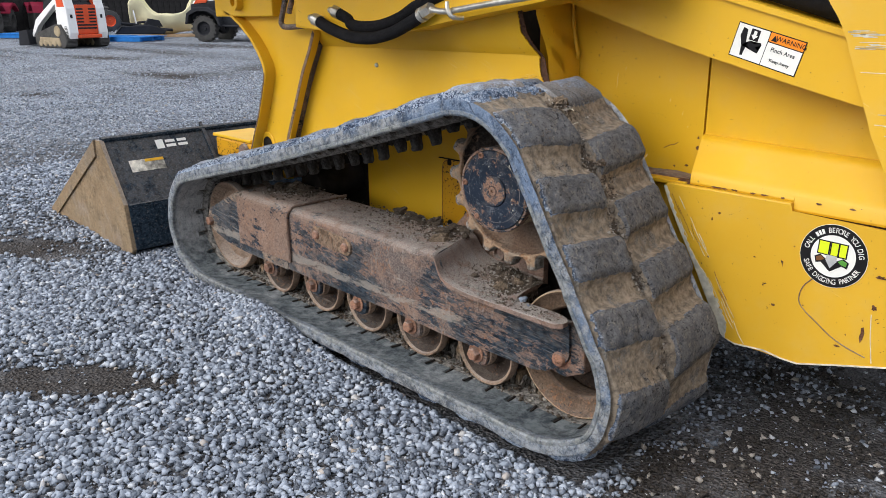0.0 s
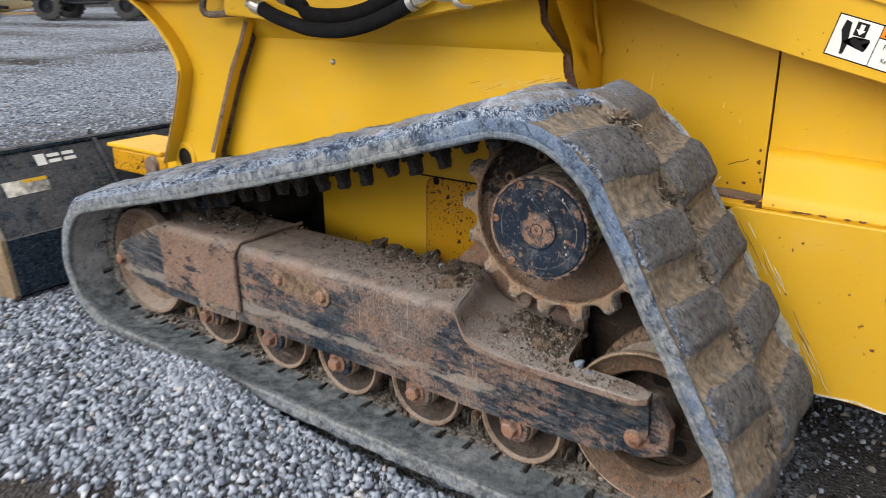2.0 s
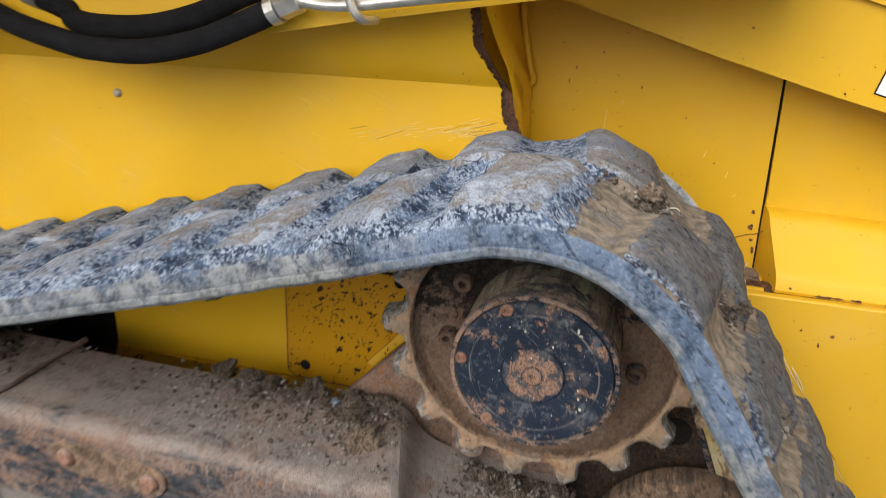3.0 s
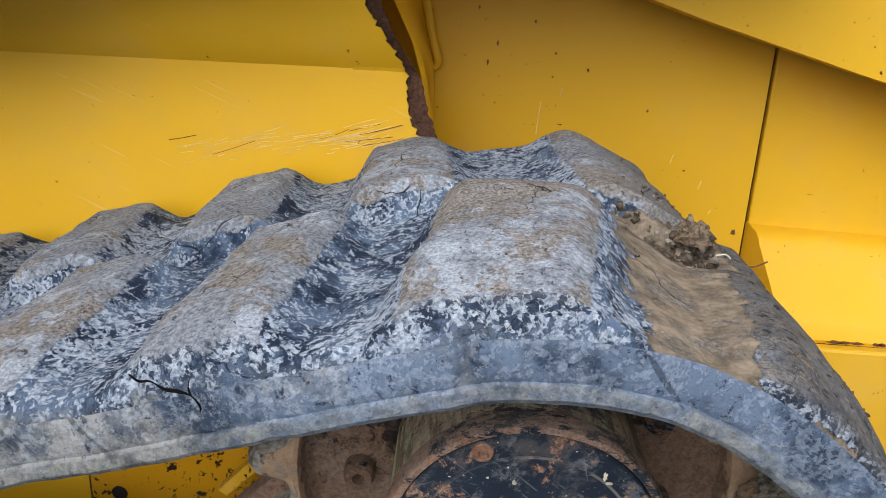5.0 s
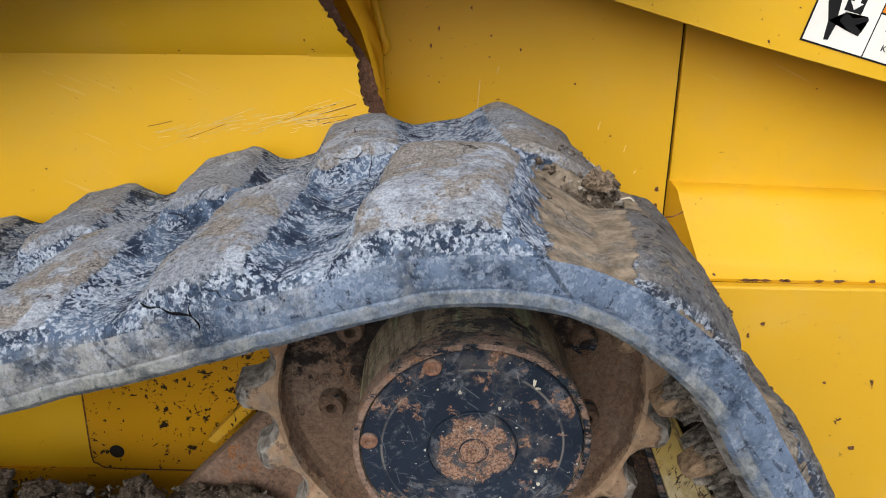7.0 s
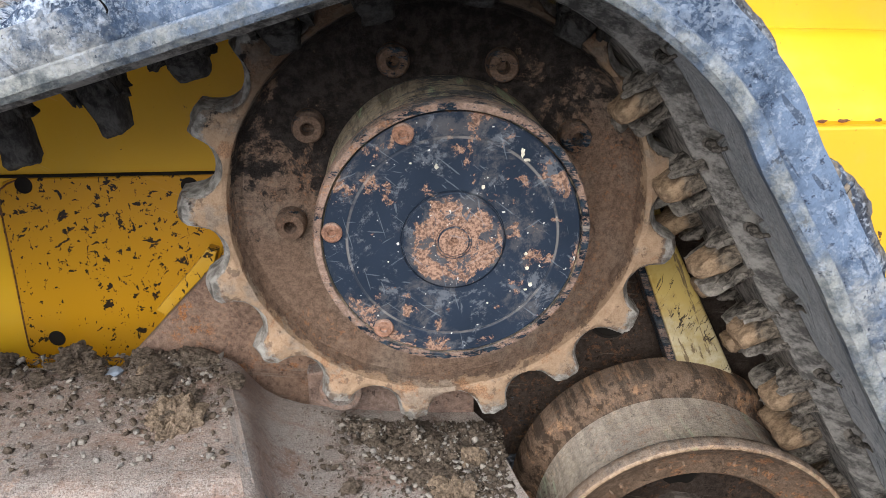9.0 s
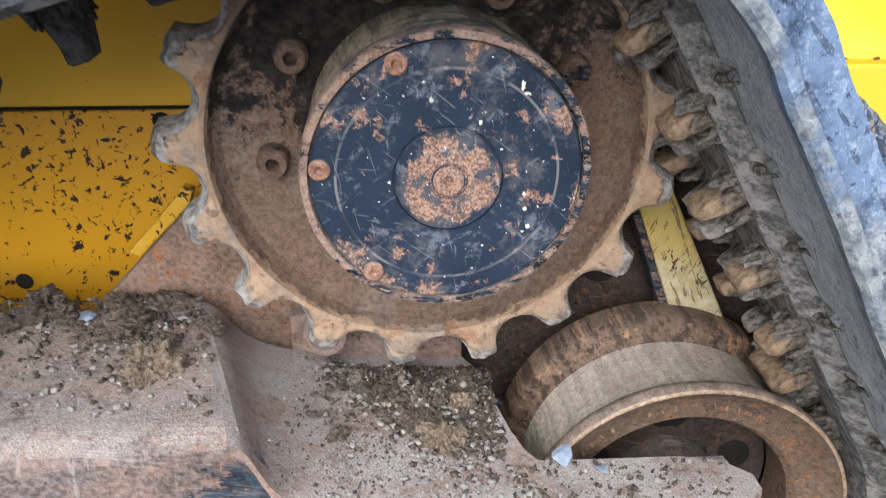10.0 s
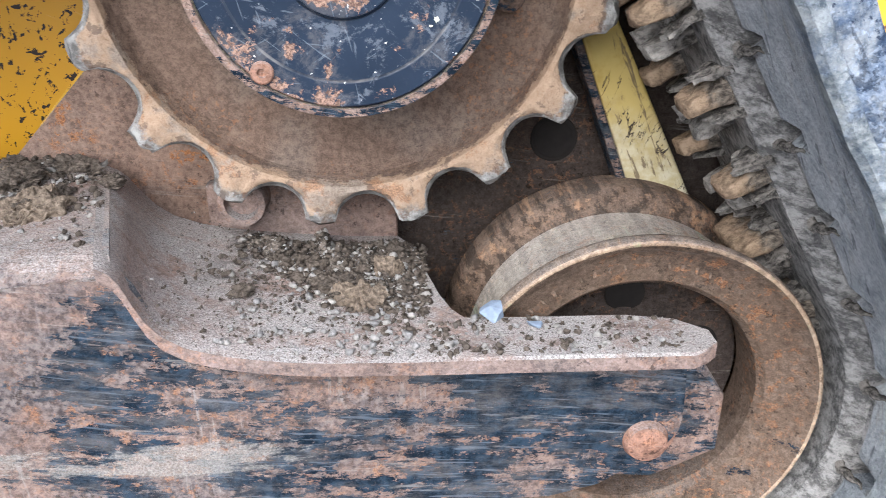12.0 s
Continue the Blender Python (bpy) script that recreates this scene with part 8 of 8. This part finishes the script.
def track_outline(l, h, r):
    pts = [(-l / 2 + r * 0.8, 0.0), (l / 2 - r * 0.8, 0.0)]
    pts += [(l / 2 - r + r * math.cos(a), r + r * math.sin(a)) for a in (radians(-60 + 20 * k) for k in range(6))]
    pts += [(l * 0.32, h), (l * 0.18, h), (-l / 2 + r, 2 * r)]
    pts += [(-l / 2 + r - r * math.cos(a), r + r * math.sin(a)) for a in (radians(70 - 20 * k) for k in range(7))]
    return pts


def small_loader():
    ob = empty("small_track_loader", "white and orange-red compact track loader parked across the yard", "track loader")
    for y0 in (-0.82, 0.42):
        t = part("track", prism(track_outline(1.9, 0.78, 0.26), y0, y0 + 0.4, 0.03), "far_tyre", ob, "dark rubber track")
        part("track_frame", prism([(-0.7, 0.12), (0.62, 0.12), (0.55, 0.34), (-0.62, 0.36)], y0 - 0.012, y0 + 0.02, 0.01), "far_tan", t)
        for k in range(5):
            part("roller", lathe([(0, y0 - 0.03), (0.08, y0 - 0.03), (0.1, y0 - 0.015), (0.1, y0 + 0.02)], -0.6 + 0.28 * k, 0.15, 16), "far_tan", t)
        part("sprocket", lathe([(0, y0 - 0.02), (0.17, y0 - 0.02), (0.19, y0 + 0.02)], 0.48, 0.56, 20), "far_tan", t)
        for k in range(15):
            z = 0.06 + 0.045 * k
            x = 0.955 - 0.14 * max(0, z - 0.3)
            part("tread_bar", box(x - 0.02, x + 0.025, y0 + 0.02, y0 + 0.38, z, z + 0.022), "far_tyre", t)
    part("body", prism([(-1.0, 0.35), (0.9, 0.35), (0.98, 0.6), (0.95, 1.25), (0.75, 1.5), (-0.9, 1.4)], -0.4, 0.4, 0.03), "far_dark", ob)
    for y0, y1 in ((-0.72, -0.4), (0.4, 0.72)):
        u = part("upright", prism([(0.35, 0.72), (0.98, 0.3), (1.05, 0.5), (1.0, 1.3), (0.86, 1.75), (0.4, 1.8)], y0, y1, 0.03), "far_white", ob, "white rear upright")
        part("stripe", prism([(0.5, 1.35), (0.92, 1.35), (0.85, 1.72), (0.48, 1.72)], y0 - 0.008, y0 + 0.01, 0.003), "far_red", u)
        part("tail_lamp", box(1.0, 1.03, (y0 + y1) / 2 - 0.04, (y0 + y1) / 2 + 0.04, 0.98, 1.1, 0.008), "far_dark", u)
        part("lift_arm", prism([(0.5, 1.75), (0.5, 1.55), (-0.9, 0.75), (-1.3, 0.35), (-1.4, 0.4), (-1.0, 0.95)], y0 + 0.05, y1 - 0.08, 0.02), "far_white", ob)
    part("tailgate", box(0.96, 1.0, -0.4, 0.4, 0.45, 1.42, 0.02), "far_red", ob, "orange-red slatted tailgate")
    for k in range(7):
        for y0, y1 in ((-0.36, -0.1), (0.1, 0.36)) if k > 1 else ((-0.36, 0.36),):
            part("grille_slot", box(0.985, 1.006, y0, y1, 0.62 + 0.105 * k, 0.675 + 0.105 * k, 0.004), "far_dark", ob)
    part("bumper", box(0.95, 1.16, -0.42, 0.42, 0.32, 0.44, 0.03), "far_red", ob)
    cab = part("cab", prism([(-0.75, 0.9), (0.7, 1.4), (0.62, 2.0), (-0.62, 2.05), (-0.85, 1.3)], -0.44, 0.44, 0.04), "far_dark", ob)
    for y in (-0.22, 0.22):
        part("rear_window", box(0.66, 0.71, y - 0.17, y + 0.17, 1.5, 1.85, 0.02), "far_glass", cab)
    part("bucket", prism([(-1.3, 0.08), (-1.35, 0.6), (-1.9, 0.55), (-2.0, 0.05)], -0.85, 0.85, 0.02), "far_dark", ob)
    set_down(ob, -19.4, 5.55, 13, 0.7)


small_loader()


def tyre(name, x, y, z, r, w, parent, rim="far_dark", knobs=18):
    t = part(name, lathe([(r * 0.55, y - w / 2), (r * 0.8, y - w / 2), (r * 0.95, y - w * 0.42), (r, y - w * 0.25), (r, y + w * 0.25), (r * 0.95, y + w * 0.42), (r * 0.8, y + w / 2), (r * 0.55, y + w / 2)], x, z, 32), "far_tyre", parent, "knobbly off-road tyre", True)
    part("rim", lathe([(0, y - w * 0.3), (r * 0.14, y - w * 0.34), (r * 0.16, y - w * 0.22), (r * 0.45, y - w * 0.2), (r * 0.52, y - w * 0.46), (r * 0.57, y - w * 0.5), (r * 0.57, y + w * 0.5), (0, y + w * 0.5)], x, z, 28), rim, t)
    for k in range(knobs):
        a = 2 * math.pi * k / knobs
        bm = box(-0.028, 0.028, y - w * 0.45, y + w * 0.45, -0.012, 0.02, 0.006)
        bm.transform(Matrix.Translation((x + r * math.cos(a), 0, z + r * math.sin(a))) @ Matrix.Rotation(math.pi / 2 - a, 4, "Y"))
        part("knob", bm, "far_tyre", t)
    return t


def utility_vehicle():
    ob = empty("utility_vehicle", "black off-road utility vehicle parked on the gravel", "vehicle")
    for x in (0.0, 1.9):
        for y in (-0.62, 0.62):
            tyre("wheel", x, y, 0.33, 0.33, 0.26, ob)
    part("body", prism([(-0.45, 0.55), (-0.4, 0.95), (0.35, 1.05), (0.6, 0.75), (1.3, 0.75), (1.5, 1.05), (2.35, 1.0), (2.4, 0.5), (1.5, 0.42), (0.4, 0.42)], -0.55, 0.55, 0.04), "far_dark", ob)
    for x in (0.0, 1.9):
        for y in (-0.62, 0.62):
            part("fender", prism([(x - 0.48, 0.45), (x - 0.42, 0.72), (x - 0.2, 0.86), (x + 0.2, 0.86), (x + 0.42, 0.72), (x + 0.5, 0.4), (x + 0.44, 0.4), (x + 0.36, 0.66), (x + 0.15, 0.78), (x - 0.15, 0.78), (x - 0.36, 0.68), (x - 0.42, 0.45)], y - 0.2, y + 0.2, 0.015), "far_dark", ob)
    part("front_cowl", prism([(-0.42, 0.82), (-0.34, 1.02), (0.3, 1.12), (0.3, 0.95)], -0.5, 0.5, 0.03), "far_white", ob, "pale front cowl")
    part("side_panel", prism([(-0.3, 0.95), (-0.2, 1.1), (0.1, 1.12), (0.05, 0.98)], -0.56, -0.5, 0.01), "far_red", ob)
    for x, y in ((0.4, -0.5), (0.4, 0.5), (1.4, -0.5), (1.4, 0.5)):
        part("roll_bar", tube([(x, y, 0.8), (x + 0.12, y * 0.95, 1.35), (x + 0.3, y * 0.9, 1.9)], 0.028, 10), "far_dark", ob)
    part("nerf_bar", tube([(0.45, -0.68, 0.4), (0.95, -0.72, 0.38), (1.45, -0.68, 0.4)], 0.03, 10), "far_dark", ob)
    set_down(ob, -19.8, 9.65, 38, 1.05)


utility_vehicle()


def quad_bike():
    ob = empty("quad_bike", "maroon quad bike with large knobbly tyres", "vehicle")
    for x in (0.0, 1.25):
        for y in (-0.42, 0.42):
            tyre("wheel", x, y, 0.31, 0.31, 0.24, ob, "far_tyre", 14)
    part("body", prism([(-0.2, 0.5), (-0.1, 0.85), (0.5, 0.95), (0.9, 0.8), (1.4, 0.9), (1.6, 0.75), (1.3, 0.5), (0.6, 0.35)], -0.22, 0.22, 0.04), "far_dark", ob)
    for x in (0.0, 1.25):
        for y in (-0.42, 0.42):
            part("fender", prism([(x - 0.42, 0.5), (x - 0.36, 0.68), (x - 0.12, 0.78), (x + 0.2, 0.76), (x + 0.44, 0.6), (x + 0.4, 0.55), (x + 0.16, 0.7), (x - 0.1, 0.72), (x - 0.32, 0.62)], y - 0.18, y + 0.18, 0.015), "far_maroon", ob)
    part("rack", box(-0.45, 0.25, -0.4, 0.4, 0.9, 0.93, 0.01), "far_dark", ob)
    part("seat", box(0.5, 1.1, -0.16, 0.16, 0.85, 0.98, 0.04), "far_dark", ob)
    set_down(ob, -28.5, 5.7, 150, 1.3)
    return ob


bike = quad_bike()
copy_thing(bike, pose(-28.8, 8.3, far_z(-28.8, 8.3), 0, 0, 170))


def pallet(x, y, turn, boards=6):
    ob = empty("pallet", "faded blue wooden pallet lying on the gravel", "pallet", "blue pallets")
    for k in range(3):
        part("bearer", box(-0.6, 0.6, -0.5 + 0.45 * k, -0.41 + 0.45 * k, 0.0, 0.1, 0.005), "far_blue", ob)
    for k in range(boards):
        part("board", box(-0.6 + 0.22 * k, -0.44 + 0.22 * k, -0.52, 0.52, 0.1, 0.125, 0.003), "far_blue", ob)
        if k % 2 == 0:
            part("board", box(-0.6 + 0.22 * k, -0.44 + 0.22 * k, -0.52, 0.52, -0.002, 0.018, 0.003), "far_blue", ob)
    set_down(ob, x, y, turn, 1.05)
    return ob


pallet(-25.0, 6.0, 20)
pallet(-21.0, 7.75, 28)
pallet(-21.7, 7.2, 24)


def implement():
    """Dark attachments heaped on the pallets, with a red-rimmed wheel."""
    ob = empty("implement", "dark mowing implement with a red-rimmed wheel on a pallet", "implement")
    tyre("wheel", -0.6, -0.35, 0.55, 0.3, 0.2, ob, "far_red", 14)
    part("deck", prism([(-0.5, 0.16), (0.9, 0.14), (1.0, 0.26), (0.5, 0.42), (-0.3, 0.38)], -0.35, 0.35, 0.03), "far_dark", ob)
    part("drawbar", tube([(-0.8, -0.1, 0.5), (0.1, -0.15, 0.42), (0.7, 0.1, 0.3), (1.2, 0.2, 0.24)], 0.045, 10), "far_dark", ob)
    part("drawbar", tube([(-0.3, 0.2, 0.35), (0.4, 0.1, 0.5), (0.8, -0.2, 0.35)], 0.035, 10), "far_dark", ob)
    part("mast", box(-0.95, -0.82, -0.1, 0.02, 0.2, 1.6, 0.01), "far_red", ob)
    part("lever", tube([(0.15, 0, 0.4), (0.1, 0.05, 0.85)], 0.02, 8), "far_white", ob)
    part("guard", prism([(0.3, 0.35), (0.5, 0.6), (0.8, 0.55), (0.9, 0.35)], -0.2, 0.2, 0.02), "far_dark", ob)
    set_down(ob, -21.9, 8.1, 70, 0.95)


implement()


def tractor_wheel():
    ob = empty("tractor_wheel", "old tractor wheel with an orange-red rim", "wheel")
    tyre("tyre", 0, 0, 0.36, 0.36, 0.2, ob, "far_red", 16)
    set_down(ob, -24.5, 8.15, 20, 1.35)


tractor_wheel()


def cream_shell():
    """A torn cream plastic tank half, lying on its back."""
    n, m = 40, 26
    u, v = np.meshgrid(np.linspace(0, 1, n), np.linspace(0, 1, m), indexing="ij")
    a = radians(180) * v
    x = (u - 0.5) * 1.55
    r = 0.34 + 0.1 * np.sin(3.2 * u + 0.4)
    y, z = -np.cos(a) * r, 0.42 - np.sin(a) * r * 0.95
    lift = 0.42 * np.exp(-((u - 0.12) / 0.16) ** 2) + 0.5 * np.exp(-((u - 0.95) / 0.14) ** 2)
    z = np.maximum(z + lift * np.abs(np.cos(a)) ** 1.5, 0.015)
    p = np.stack([x.ravel(), y.ravel(), z.ravel()], 1)
    p += 0.035 * np.stack([fbm(p + k * 9, 3, 2) for k in range(3)], 1)
    i = (np.arange(n - 1)[:, None] * m + np.arange(m - 1)).ravel()
    me = mesh_np("plastic_tank", p, np.stack([i, i + m, i + m + 1, i + 1], 1))
    ob = part("plastic_tank", me, "far_cream", None, "torn cream plastic tank half lying on bare planks", True)
    md = ob.modifiers.new("thickness", "SOLIDIFY")
    md.thickness = 0.03
    tagged(ob, category="tank")
    set_down(ob, -22.8, 9.6, 62, 1.35)
    ob.location.z += 0.08


cream_shell()
for k in range(3):
    plank = part("plank", box(-0.9, 0.9, -0.1, 0.1, 0.0, 0.05, 0.006), "far_wood")
    tagged(plank, "bare timber plank lying on the ground", "plank", "planks")
    set_down(plank, -22.3 - 0.25 * k, 9.6 + 0.06 * k, 66 + 5 * k, 1.35)

fence = part("wall_yard", box(-0.02, 0.02, -19, 19, 0.0, 4.6), "far_board")
tagged(fence, "dark weathered board wall behind the parked machines", "wall", kind="structure")
fence.matrix_basis = pose(-31.0, 9.0, far_z(-31.0, 9.0), 0, 0, 12)
fence_board = box(0.021, 0.045, -0.135, 0.135, 0.0, 4.6, 0.004)
fence_me = bpy.data.meshes.new("board")
fence_board.to_mesh(fence_me)
fence_board.free()
for k in range(130):
    b = part("board", fence_me, "far_board", fence)
    b.matrix_basis = pose(0.004 * (k % 3), -18.8 + 0.29 * k, 0)
